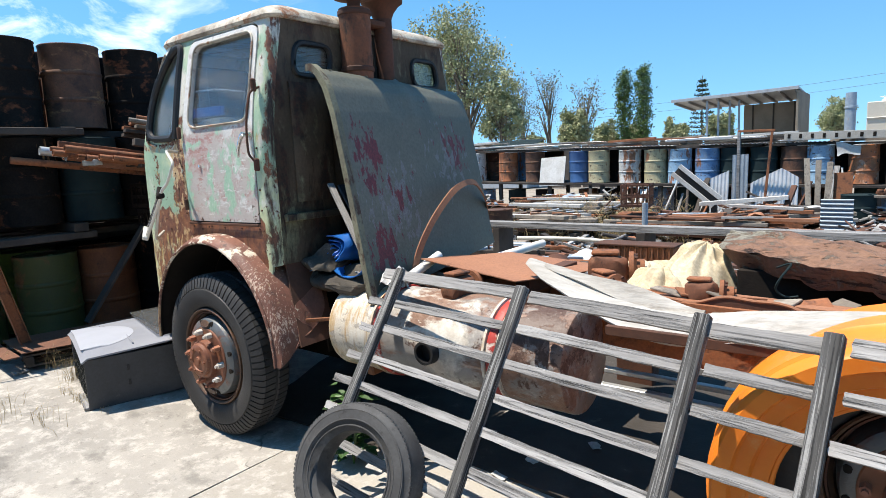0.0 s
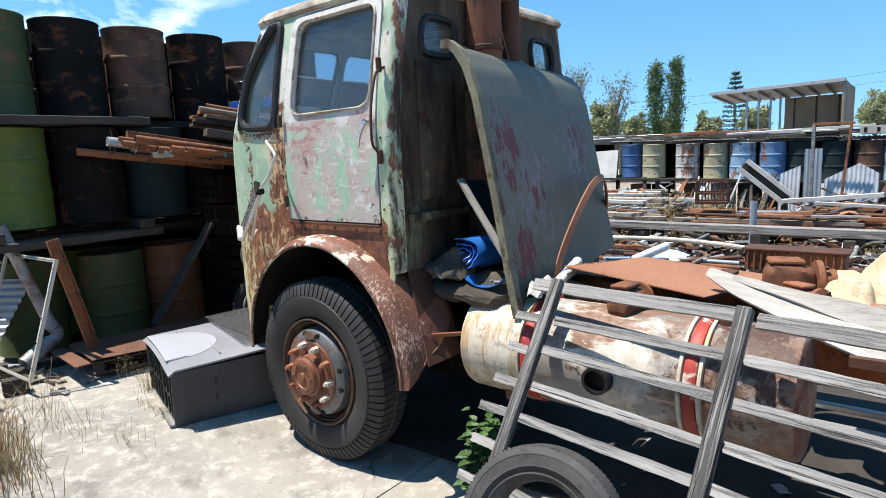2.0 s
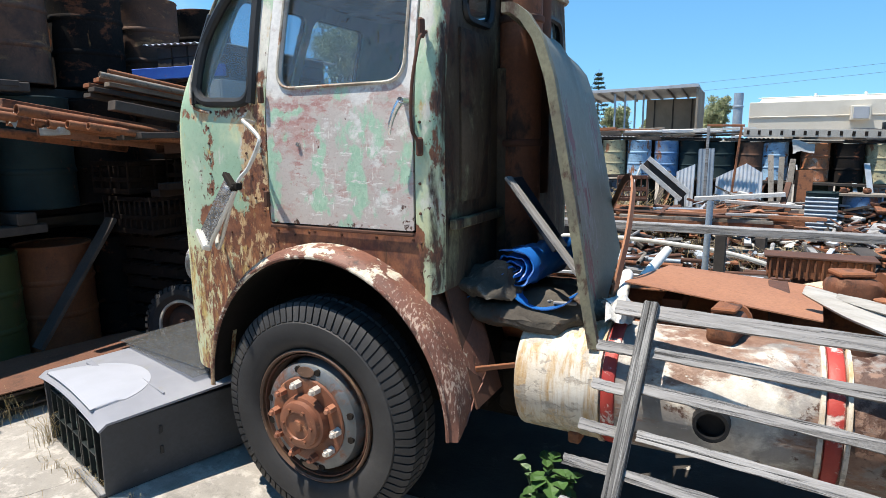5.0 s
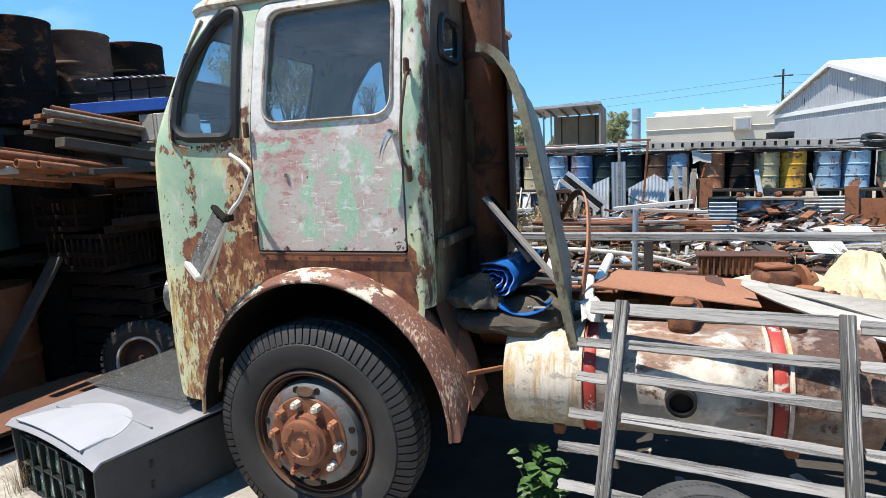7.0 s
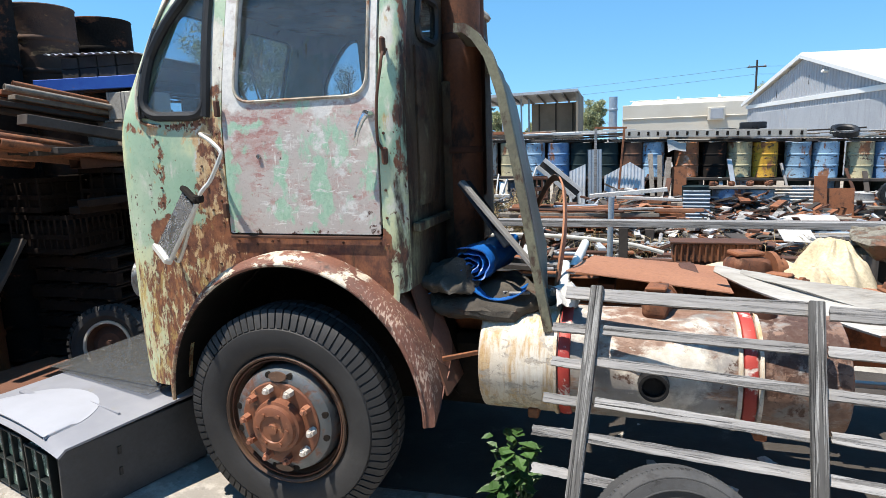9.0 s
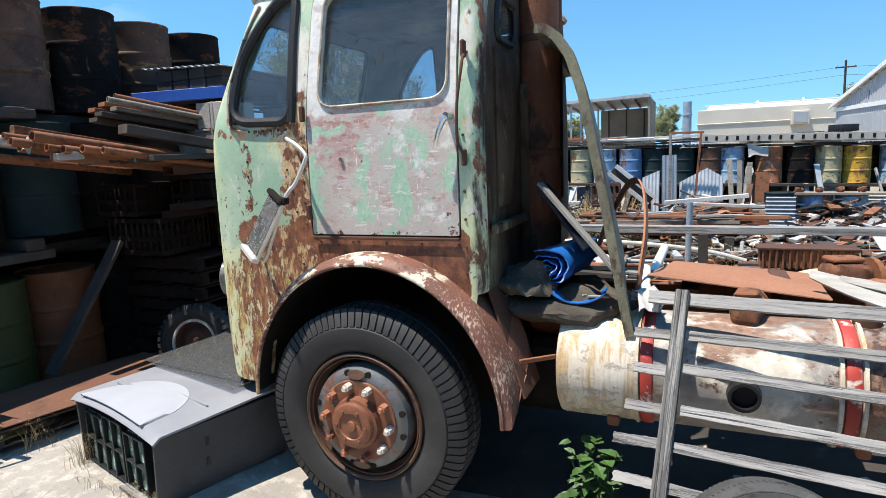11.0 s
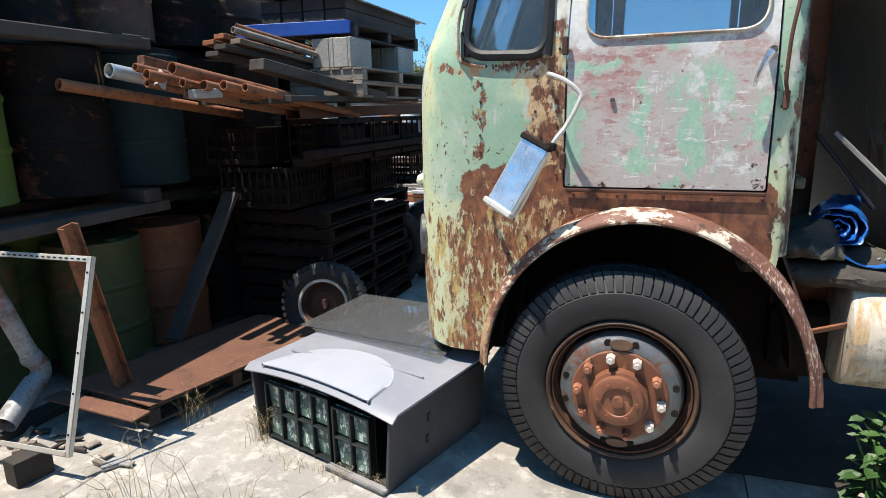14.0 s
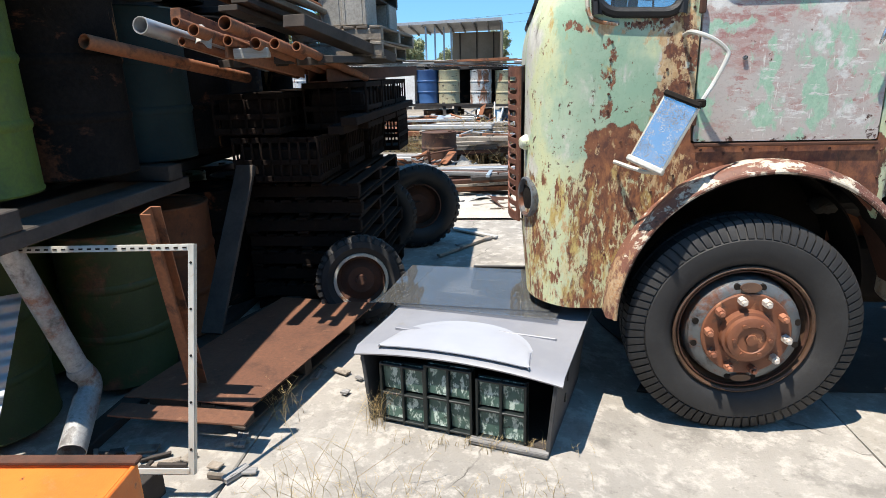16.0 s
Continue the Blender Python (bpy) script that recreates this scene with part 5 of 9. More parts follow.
def truck_wheel(parent, m, w=0.30, R=0.612, flat=True):
    wheel = part("wheel", revolve([(0.368, -0.075), (0.368, -0.052), (0.360, -0.046), (0.350, -0.054), (0.342, -0.10), (0.316, -0.125), (0.302, -0.2), (0.33, -0.26), (0.36, -0.28), (0.36, -0.2)], 48, m), m_rimwell, parent, "rusty ten-stud truck wheel")
    ty, tr = truck_tyre(R, w, 0.362, m @ Matrix.Translation((0, 0, -0.03 - w / 2)))
    part("tyre", flatten(ty) if flat else ty, m_rubber, wheel, "worn black truck tyre with ribbed tread")
    tagged(part("tread", flatten(tr) if flat else tr, m_rubber, wheel), kind="stuff")
    mo = m @ Matrix.Translation((0, 0, 0.030))
    part("disc", revolve([(0.308, -0.19), (0.300, -0.115), (0.288, -0.078), (0.272, -0.066), (0.24, -0.054), (0.23, -0.054), (0.23, -0.07), (0.29, -0.16)], 48, mo), m_rim, wheel, "dark grey wheel disc flecked with rust")
    part("nut_ring", revolve([(0.233, -0.06), (0.231, -0.047), (0.226, -0.043), (0.15, -0.043), (0.13, -0.045), (0.13, -0.07)], 48, mo), m_wheel, wheel, "rusty ring round the wheel nuts")
    part("bead_ring", revolve([(0.343, -0.085), (0.341, -0.066), (0.333, -0.066), (0.331, -0.09)], 48, m), m_rustdark, wheel)
    part("hub", revolve([(0.145, -0.08), (0.14, -0.03), (0.125, -0.025), (0.12, 0.0), (0.105, 0.008), (0.075, 0.008), (0.07, 0.0), (0.03, 0.0), (0.028, 0.012), (0.0, 0.014), (0.0, -0.08)], 36, mo @ Matrix.Translation((0, 0, 0.03)), False), m_wheel, wheel, "rust-orange wheel hub")
    for i in range(10):
        t = 2 * math.pi * i / 10 - 0.09
        bm = cyl((0.2 * math.cos(t), 0.2 * math.sin(t), -0.05), (0.2 * math.cos(t), 0.2 * math.sin(t), 0.0), 0.024, 0.022, 6)
        bm = cyl((0.2 * math.cos(t), 0.2 * math.sin(t), 0.0), (0.2 * math.cos(t), 0.2 * math.sin(t), 0.018), 0.013, 0.012, 8, True, bm)
        bm.transform(mo)
        part("nut", bm, m_nutpale if i in (0, 2, 3, 9) else m_nut, wheel, soft=False)
    for i in range(6):
        t = 2 * math.pi * i / 6
        bm = cyl((0.09 * math.cos(t), 0.09 * math.sin(t), 0.03), (0.09 * math.cos(t), 0.09 * math.sin(t), 0.048), 0.011, None, 6)
        bm.transform(mo)
        part("bolt", bm, m_wheel, wheel, soft=False)
    for i in range(2):
        t = math.pi / 2 + math.pi * i
        bm = revolve([(0.0, -0.0), (0.052, 0.0), (0.056, -0.006), (0.0, -0.006)], 20, Matrix.Translation((0.262 * math.cos(t), 0.262 * math.sin(t), -0.0455)) @ Matrix.Rotation(radians(17) * (-1 if i == 0 else 1), 4, "X") @ Matrix.Diagonal((1, 0.5, 1, 1)), False)
        bm.transform(mo)
        part("hand_slot", bm, m_rimwell, wheel)
    for i in range(8):
        t = 2 * math.pi * (i + 0.5) / 8 + (0.15 if i % 2 else -0.15)
        bm = cyl((0.268 * math.cos(t), 0.268 * math.sin(t), -0.085), (0.268 * math.cos(t), 0.268 * math.sin(t), -0.059), 0.018, None, 10)
        bm.transform(mo)
        part("rivet_hole", bm, m_dark, wheel)
    return wheel


truck_wheel(truck, MW)
truck_wheel(truck, Matrix.Translation((0, 2 * CY, 0.5)) @ Matrix.Rotation(radians(-90), 4, "X"), flat=False)
part("axle", cyl((0, 0.3, 0.5), (0, 2.2, 0.5), 0.07, None, 12), m_dark, truck)

# chassis
for y in (0.86, 1.68):
    rail_o = part("chassis_rail", box((3.35, y, 0.86), (5.2, 0.012, 0.24), None, 0.003), m_rust, truck, "rusted steel chassis rail")
    for z in (0.74, 0.98):
        part("flange", box((3.35, y + (0.035 if y < 1 else -0.035), z), (5.2, 0.075, 0.012), None, 0.003), m_rust, rail_o)
for x in (0.95, 1.95, 3.05, 4.4, 5.6):
    part("cross_member", box((x, CY, 0.86), (0.09, 0.8, 0.14), None, 0.008), m_rust, truck)
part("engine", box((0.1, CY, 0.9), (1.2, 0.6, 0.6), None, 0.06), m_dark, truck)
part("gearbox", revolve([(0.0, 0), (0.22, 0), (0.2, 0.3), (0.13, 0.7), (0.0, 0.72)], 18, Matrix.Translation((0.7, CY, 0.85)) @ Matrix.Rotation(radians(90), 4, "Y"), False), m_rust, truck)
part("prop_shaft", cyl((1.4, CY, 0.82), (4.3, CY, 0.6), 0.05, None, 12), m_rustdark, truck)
# near-black too, so the shade under the chassis is in its colour
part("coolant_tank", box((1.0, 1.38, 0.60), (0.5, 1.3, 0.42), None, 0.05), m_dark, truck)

# fuel tank
TY, TZ, TR = 0.63, 0.755, 0.292
def tank_piece(x0, x1, r, mat, name, label="", dome=False):
    prof = [(0.0, 0.0), (r * 0.93, 0.0), (r - 0.004, 0.008), (r, 0.02), (r, x1 - x0 - 0.02), (r - 0.004, x1 - x0 - 0.008), (r * 0.93, x1 - x0), (0.0, x1 - x0)]
    m = Matrix.Translation((x0, TY, TZ)) @ Matrix.Rotation(radians(90), 4, "Y")
    return part(name, jitter(revolve(prof, 48, m, False), 0.003, 3), mat, truck, label)


tank = tank_piece(1.02, 1.44, TR + 0.006, m_tankwhite, "tank_sleeve", "chalky white tank sleeve streaked with rust")
tank_piece(1.40, 2.75, TR, m_tank, "fuel_tank", "cylindrical fuel tank with worn silver paint and rust")
for x in (1.47, 2.33):
    tank_piece(x - 0.035, x + 0.035, TR + 0.012, m_red, "tank_strap", "red tank strap with flaking white edge")
for x in (1.425, 2.285, 2.375):
    tank_piece(x - 0.012, x + 0.012, TR + 0.016, m_tankwhite, "strap_bead")
part("filler", revolve([(0.075, 0), (0.07, 0.06), (0.055, 0.06), (0.055, 0.01), (0.0, 0.01), (0.0, 0)], 20, Matrix.Translation((1.9, TY - TR * 0.985, TZ + 0.0)) @ Matrix.Rotation(radians(90), 4, "X"), False), m_black, truck, "black open filler neck")
part("tank_cap", cyl((2.42, TY, TZ + TR - 0.01), (2.42, TY, TZ + TR + 0.03), 0.06, None, 16), m_rustdark, truck)
for x in (1.3, 2.4):
    part("tank_bracket", box((x, TY + 0.05, TZ - 0.26), (0.06, 0.5, 0.06), None, 0.01), m_rust, truck)

# exhaust stack and air cleaner behind the cab
stack = part("exhaust_silencer", cyl((0.80, 1.0, 1.2), (0.80, 1.0, 2.98), 0.115, None, 24), m_stack, truck, "tall rust-red exhaust silencer")
for z in (2.55, 2.95, 1.9):
    part("stack_band", revolve([(0.118, -0.02), (0.124, -0.012), (0.124, 0.012), (0.118, 0.02)], 24, Matrix.Translation((0.80, 1.0, z))), m_rustdark, stack)
part("stack_cap", revolve([(0.0, 0.10), (0.12, 0.07), (0.15, 0.03), (0.15, 0.0), (0.05, 0.0), (0.05, -0.1), (0.0, -0.1)], 20, Matrix.Translation((0.80, 1.0, 3.06)), False), m_rustdark, stack)
pipe2 = part("intake_pipe", cyl((0.80, 1.30, 1.6), (0.80, 1.30, 3.02), 0.07, None, 18), m_rustdark, truck, "dark intake pipe with a flared top")
part("intake_flare", revolve([(0.07, 0), (0.09, 0.05), (0.13, 0.10), (0.16, 0.12), (0.16, 0.14), (0.0, 0.16), (0.0, 0)], 20, Matrix.Translation((0.80, 1.30, 2.95)), False), m_rustdark, pipe2)
part("intake_bracket", box((0.80, 1.15, 2.9), (0.12, 0.3, 0.05), None, 0.01), m_rustdark, truck)

# rear axle wheel under an orange guard
rear = Matrix.Translation((4.2, 0.42, 0.5)) @ Matrix.Rotation(radians(90), 4, "X")
truck_wheel(truck, rear, flat=False)


GUARD = [(0.48, 0.285), (0.485, 0.262), (0.50, 0.255), (0.545, 0.255), (0.555, 0.228), (0.61, 0.225), (0.62, 0.20), (0.675, 0.20), (0.69, 0.215), (0.70, 0.26), (0.715, 0.27), (0.72, 0.40), (0.735, 0.42), (0.735, 0.62), (0.72, 0.64), (0.715, 0.86)]


def guard_fn(u, v):
    t = radians(205 - 195 * u)
    r, y = GUARD[min(int(round(v * 15)), 15)]
    return (4.17 + r * math.cos(t), y, 0.46 + r * math.sin(t))


part("rear_guard", sheet(guard_fn, 40, 15, 0.008), m_orange, truck, "bright orange stepped plastic rear mudguard")
part("guard_lip", tube([guard_fn(i / 32, 0.0) for i in range(33)], 0.016, 8), m_orange, truck)

# ---- things leaning on and lying round the truck ----
HOOD_DROP = 0.03


def hood_fn(u, v):
    """A bonnet sheet: u from the top rim down, v across."""
    prof = [(0.925, 2.50), (0.975, 2.497), (1.03, 2.455), (1.095, 2.36), (1.155, 2.18), (1.205, 1.93), (1.26, 1.65), (1.308, 1.38), (1.35, 1.15), (1.385, 0.97)]
    f = u * (len(prof) - 1)
    i = min(int(f), len(prof) - 2)
    t = f - i
    x = prof[i][0] * (1 - t) + prof[i + 1][0] * t
    z = prof[i][1] * (1 - t) + prof[i + 1][1] * t
    ridge = 0.02 * math.exp(-((v - 0.5) / 0.03) ** 2) * max(0.0, 1 - u * 1.6)
    top = max(0.0, 1 - u / 0.4)
    return (x - 0.245 * v + ridge, 0.43 + 1.81 * v, z - HOOD_DROP * v * top + ridge + 0.14 * v * u * u)


hood = thing("bonnet_sheet", "olive-grey curved bonnet sheet with peeling red patches, leaning upright", "sheet metal", (1.3, 1.1, 0.98))
off = Matrix.Translation((-1.3, -1.1, -0.98))
hb = sheet(hood_fn, 36, 28, 0.006)
# material spots are written in place, so the sheet keeps its own axes
part("skin", hb, m_hood, hood, at=off)
edge = [Vector(hood_fn(i / 40, 0.0)) + Vector((0, -0.008, 0)) for i in range(41)]
bm = tube(edge, 0.0, bm=None, flat=(0.05, 0.045))
part("rolled_edge", bm, m_hoodedge, hood, "pale folded edge", at=off)
edge = [Vector(hood_fn(0.0, i / 20)) for i in range(21)]
part("top_rim", tube(edge, 0.010, 6), m_hoodedge, hood, at=off)
for v in (0.08, 0.30, 0.72, 0.93):
    p = Vector(hood_fn(0.12, v))
    part("rivet", cyl(p - Vector((0, 0, 0.004)), p + Vector((0.003, 0, 0.008)), 0.012, None, 8), m_hoodedge, hood, at=off)

bm, m = beam_obj((0.90, 0.56, 1.735), (1.33, 0.42, 1.28), 0.045, 0.02, 0.003)
single("prop_bar", bm, m_wood, "pale flat steel bar propping the bonnet sheet", "bar", at=m)
bm, m = beam_obj((0.86, 0.75, 1.72), (1.13, 0.72, 1.36), 0.17, 0.02, 0.006)
single("steel_sheet", bm, m_bluedark, "dull dark-blue sheet leaning behind the bonnet sheet", "panel", at=m)

# rolled blue tarpaulin on sacking
def roll_bm(turns, r0, r1, length, th, wob):
    def fn(u, v):
        t = 2 * math.pi * turns * u
        r = r0 + (r1 - r0) * u + 0.006 * math.sin(2 * t + 7 * v) + 0.003 * math.sin(7 * t - 9 * v)
        return (r * math.cos(t), length * (v - 0.5) + 0.02 * math.sin(3 * t), r * math.sin(t) * 0.85)
    return jitter(jitter(sheet(fn, int(40 * turns), 14, th), wob, 5), wob * 0.3, 24, 2)


tarp = thing("tarpaulin_roll", "bright blue tarpaulin rolled up on dirty sacking", "tarpaulin", (0.98, 0.72, 1.28))
part("roll", roll_bm(3.3, 0.016, 0.12, 0.46, 0.006, 0.042), m_bluetarp, tarp, at=Matrix.Rotation(radians(-12), 4, "Z"))
part("loose_flap", jitter(sheet(lambda u, v: (-0.28 + 0.55 * u, -0.26 + 0.18 * v, -0.16 + 0.06 * math.sin(6 * u) + 0.06 * u), 16, 6, 0.005), 0.02, 7), m_bluetarp, tarp)
bm = bmesh.new()
bmesh.ops.create_icosphere(bm, subdivisions=4, radius=1.0)
for v in bm.verts:
    v.co = Vector((v.co.x * 0.42, v.co.y * 0.30, v.co.z * 0.10))
jitter(bm, 0.05, 5)
jitter(bm, 0.025, 15, 3)
single("sacking", bm, m_sack, "heap of grimy grey sacking behind the cab", "sack", at=Matrix.Translation((0.98, 0.70, 1.06)))
bm = bmesh.new()
bmesh.ops.create_icosphere(bm, subdivisions=4, radius=1.0)
for v in bm.verts:
    v.co = Vector((v.co.x * 0.17, v.co.y * 0.22, v.co.z * 0.09))
jitter(bm, 0.07, 7)
jitter(bm, 0.02, 22, 4)
single("rag", bm, m_sack, "dirty rag bundle beside the blue tarpaulin", "rag", at=Matrix.Translation((0.82, 0.6, 1.2)))
for k, (x, y) in enumerate(((1.10, 0.55), (1.17, 0.57), (1.22, 0.53), (1.14, 0.60))):
    bm = jitter(box((0, 0, 0), (0.11, 0.03, 0.015), None, 0.004), 0.01, 15, k)
    single("wood_scrap", bm, m_wood, "short bleached wood splinter on the sacking", "wood scrap", "splinters", at=pose(x, y, 1.135, 0, 0, 20 * k - 30))

# rusty hoop
hoop = smooth_path([(1.375, 0.825, 1.06), (1.395, 0.889, 1.24), (1.406, 1.003, 1.398), (1.39, 1.19, 1.54), (1.355, 1.41, 1.645), (1.285, 1.692, 1.68), (1.20, 1.93, 1.63), (1.09, 2.20, 1.47), (0.98, 2.38, 1.27), (0.87, 2.54, 1.0)], 6)
single("steel_hoop", tube(hoop, 0.0, flat=(0.012, 0.045)), m_rustplate, "thin rusty steel hoop standing behind the timber rack", "hoop")

# timber rack
UPV = Vector((0.07, 0.53, 0.825)).normalized()
LEN = Vector((0.99, -0.137, -0.004)).normalized()
UPV = (UPV - LEN * UPV.dot(LEN)).normalized()
R0 = Vector((1.635, 0.468, 1.19)) - UPV * 1.41
OUT = LEN.cross(UPV).normalized()
rack = thing("timber_rack", "grey weathered timber slat rack leaning on the lorry", "rack", R0)
MR = Matrix((LEN, OUT, UPV)).transposed().to_4x4()
rack.matrix_basis = Matrix.Translation(R0) @ MR
random.seed(4)
for i, x in enumerate((0.0, 0.945, 1.845, 2.30, 3.2)):
    bm = box((0, 0, 0), (0.062, 0.05, 1.41), None, 0.005)
    jitter(bm, 0.003, 6, i)
    part("post", bm, m_wooddark, rack, "dark square rack post", at=Matrix.Translation((x, 0.03, 0.705)) @ Matrix.Rotation(radians(random.uniform(-0.8, 0.8)), 4, "Y"))
POSTX = (-0.19, 0.0, 0.945, 1.845, 2.30, 3.45)
for k in range(8):
    z = 1.365 - 0.172 * k
    top = 0.062 if k == 0 else 0.046
    for b in range(5):
        if b == 0 and k == 0:
            continue
        x0 = POSTX[b] + (random.uniform(-0.04, 0.05) if b == 0 else -0.16 if k == 0 and b == 1 else 0.02 + random.uniform(0.0, 0.03))
        x1 = POSTX[b + 1] + random.uniform(0.0, 0.025)
        dz, tilt = random.uniform(-0.012, 0.012) - (0.014 if b == 0 else 0.0), random.uniform(-0.014, 0.014)

        def slat_fn(u, v, x0=x0, x1=x1, z=z + dz, k=k + 3 * b, tilt=tilt, top=top):
            ragged = 0.004 * math.sin(9 * v + k) * ((u < 0.01) - (u > 0.99))
            return (x0 + (x1 - x0) * u + ragged, 0.004, z + tilt * (u - 0.5) + top * (v - 0.5) + 0.0014 * math.sin(5 * u + k) + 0.0012 * math.sin(30 * u + k * 3 + 9 * v))
        part("slat", sheet(slat_fn, 20, 3, 0.022), m_wood, rack)

# loose tyre against the rack
def loose_tyre(name, label, m, R, w, rb, mat, lugs=40, rim=None, edge=None, depth=0.008, rings=()):
    t = thing(name, label, "tyre", (0, 0, 0))
    t.matrix_basis = m
    part("carcass", revolve(tyre_profile(R, w, rb), 56), mat, t)
    tagged(part("tread", tread_ring(R - 0.006, w * (0.98 if depth > 0.003 else 0.8), lugs, depth, slant=0.03), mat, t), kind="stuff")
    for r in rings:
        h = w / 2 * (1.0 if r < rb + (R - rb) * 0.7 else 0.955)
        part("wall_ring", revolve([(r - 0.004, h - 0.004), (r - 0.002, h + 0.002), (r + 0.002, h + 0.002), (r + 0.004, h - 0.004)], 56), mat, t)
    if rim:
        part("rim", revolve([(rb + 0.005, w * 0.3), (rb - 0.015, w * 0.34), (rb - 0.03, w * 0.2), (rb - 0.04, 0), (rb * 0.55, 0.02), (rb * 0.5, 0.035), (rb * 0.2, 0.03), (rb * 0.18, 0.06), (0, 0.06), (0, -0.01), (rb - 0.03, -w * 0.25)], 40, None, False), rim, t)
    if edge:
        part("rim_edge", revolve([(rb + 0.012, w * 0.34), (rb + 0.008, w * 0.4), (rb - 0.012, w * 0.4), (rb - 0.018, w * 0.3)], 40), edge, t, "pale chipped rim edge")
    return t


mt = Matrix.Translation((1.97, -0.35, 0.33)) @ Vector((0.18, -0.89, 0.40)).to_track_quat("Z", "Y").to_matrix().to_4x4()
loose_tyre("loose_tyre", "weathered grey car tyre leaning on the timber rack", mt, 0.345, 0.205, 0.205, m_rubbergrey, 100, depth=0.0028, rings=(0.232, 0.262, 0.308))

# weed under the tank
def weed(at, h, n, seed, label):
    random.seed(seed)
    w = thing("weed", label, "plant", at)
    bm = bmesh.new()
    for s in range(5):
        top = Vector((random.uniform(-0.12, 0.12), random.uniform(-0.12, 0.08), h * random.uniform(0.7, 1.0)))
        tube([(0, 0, 0), top * 0.5 + Vector((0.02, 0, 0)), top], 0.006, 5, bm)
    part("stem", bm, m_weed, w)
    bm = bmesh.new()
    for i in range(n):
        z = h * random.uniform(0.12, 1.05)
        a = random.uniform(0, 6.28)
        r = random.uniform(0.02, 0.11)
        c = Vector((r * math.cos(a), r * math.sin(a), z))
        d = Vector((math.cos(a), math.sin(a), random.uniform(-0.6, 0.3))).normalized()
        side = d.cross(Vector((0, 0, 1))).normalized()
        up = side.cross(d)
        L, W = random.uniform(0.065, 0.13), random.uniform(0.024, 0.045)
        pts = [c, c + d * L * 0.35 + side * W + up * 0.008, c + d * L * 0.7 + side * W * 0.7 + up * 0.01, c + d * L, c + d * L * 0.7 - side * W * 0.7 + up * 0.01, c + d * L * 0.35 - side * W + up * 0.008]
        mid = [c + d * L * 0.35 - up * 0.004, c + d * L * 0.7 - up * 0.003]
        vs = [bm.verts.new(p) for p in pts]
        ms = [bm.verts.new(p) for p in mid]
        for f in ((vs[0], vs[1], ms[0]), (vs[1], vs[2], ms[1], ms[0]), (vs[2], vs[3], ms[1]), (vs[3], vs[4], ms[1]), (vs[4], vs[5], ms[0], ms[1]), (vs[5], vs[0], ms[0])):
            bm.faces.new(f)
    part("leaves", bm, m_weed, w, soft=False)
    return w


weed((1.22, 0.30, -0.126), 0.52, 105, 3, "leafy green weed growing under the fuel tank")

# ---- television cabinet on its back, with glass sheets ----
TVM = Matrix.Translation((-1.545, -0.285, 0.0)) @ Matrix.Rotation(math.atan2(-0.28, 1.0), 4, "Z")
tv = thing("television_cabinet", "discarded silver and charcoal projection television cabinet lying on concrete", "television")
tv.matrix_basis = TVM
W2, D2, H2 = 0.553, 0.86, 0.40
def shell_fn(u, v):
    x = -W2 - 0.02 + (2 * W2 + 0.04) * u
    y = -0.03 + (D2 + 0.03) * v
    crown = 0.045 * (1 - (2 * u - 1) ** 2) * max(0.0, 1 - v / 0.8)
    drop = 0.03 * max(0.0, 1 - v / 0.02)
    return (x, y, H2 + 0.045 + crown + 0.03 * v - drop)


part("top_shell", sheet(shell_fn, 24, 20, 0.014), m_silver, tv, "silver plastic top shell")
def arc_fn(u, v):
    x = -0.43 + 0.83 * u
    span = 0.45 * math.sqrt(max(0.0, 1 - (2 * u - 1) ** 2)) ** 0.8
    y = -0.008 + span * v
    p = shell_fn((x + W2 + 0.02) / (2 * W2 + 0.04), (y + 0.03) / (D2 + 0.03))
    return (p[0], p[1], p[2] + 0.012 * math.sin(math.pi * min(1.0, 0.15 + v)) ** 0.5 + 0.003)


part("arched_panel", sheet(arc_fn, 28, 10, 0.006), m_white_pl, tv, "glossy white arched panel")
for x0, x1, y0, y1 in ((-0.44, -0.13, 0.22, 0.26), (-0.13, -0.10, 0.26, 0.36), (-0.10, 0.46, 0.36, 0.372)):
    z = shell_fn(0.5, (y0 + 0.06) / (D2 + 0.06))[2]
    part("moulding", box(((x0 + x1) / 2, (y0 + y1) / 2, z - 0.012), (x1 - x0, y1 - y0, 0.03), None, 0.004), m_silver, tv)
part("side_panel", box((W2 - 0.035, D2 / 2 - 0.01, H2 / 2 + 0.01), (0.022, D2, H2 + 0.03), Matrix.Rotation(radians(5), 3, "Y"), 0.004), m_tvside, tv, "charcoal cabinet side")
part("side_panel", box((-W2 + 0.035, D2 / 2 - 0.01, H2 / 2 + 0.01), (0.022, D2, H2 + 0.03), Matrix.Rotation(radians(-5), 3, "Y"), 0.004), m_tvside, tv)
part("back_panel", box((0, D2 - 0.03, 0.21), (2 * W2 - 0.13, 0.02, 0.40), None, 0.004), m_tvside, tv)
part("base_board", box((0.0, D2 / 2, 0.012), (2 * W2 - 0.13, D2 - 0.05, 0.02), None, 0.004), m_timberdark, tv)
part("front_strip", box((0.30, -0.02, 0.018), (0.42, 0.05, 0.022), None, 0.004), m_wood, tv, "splintered base board")
for k in range(2):
    part("vent_slot", box((W2 - 0.026 + 0.011 * k, 0.30, 0.17 + 0.13 * k), (0.012, 0.02, 0.05), None, 0.002), m_black, tv)
random.seed(8)
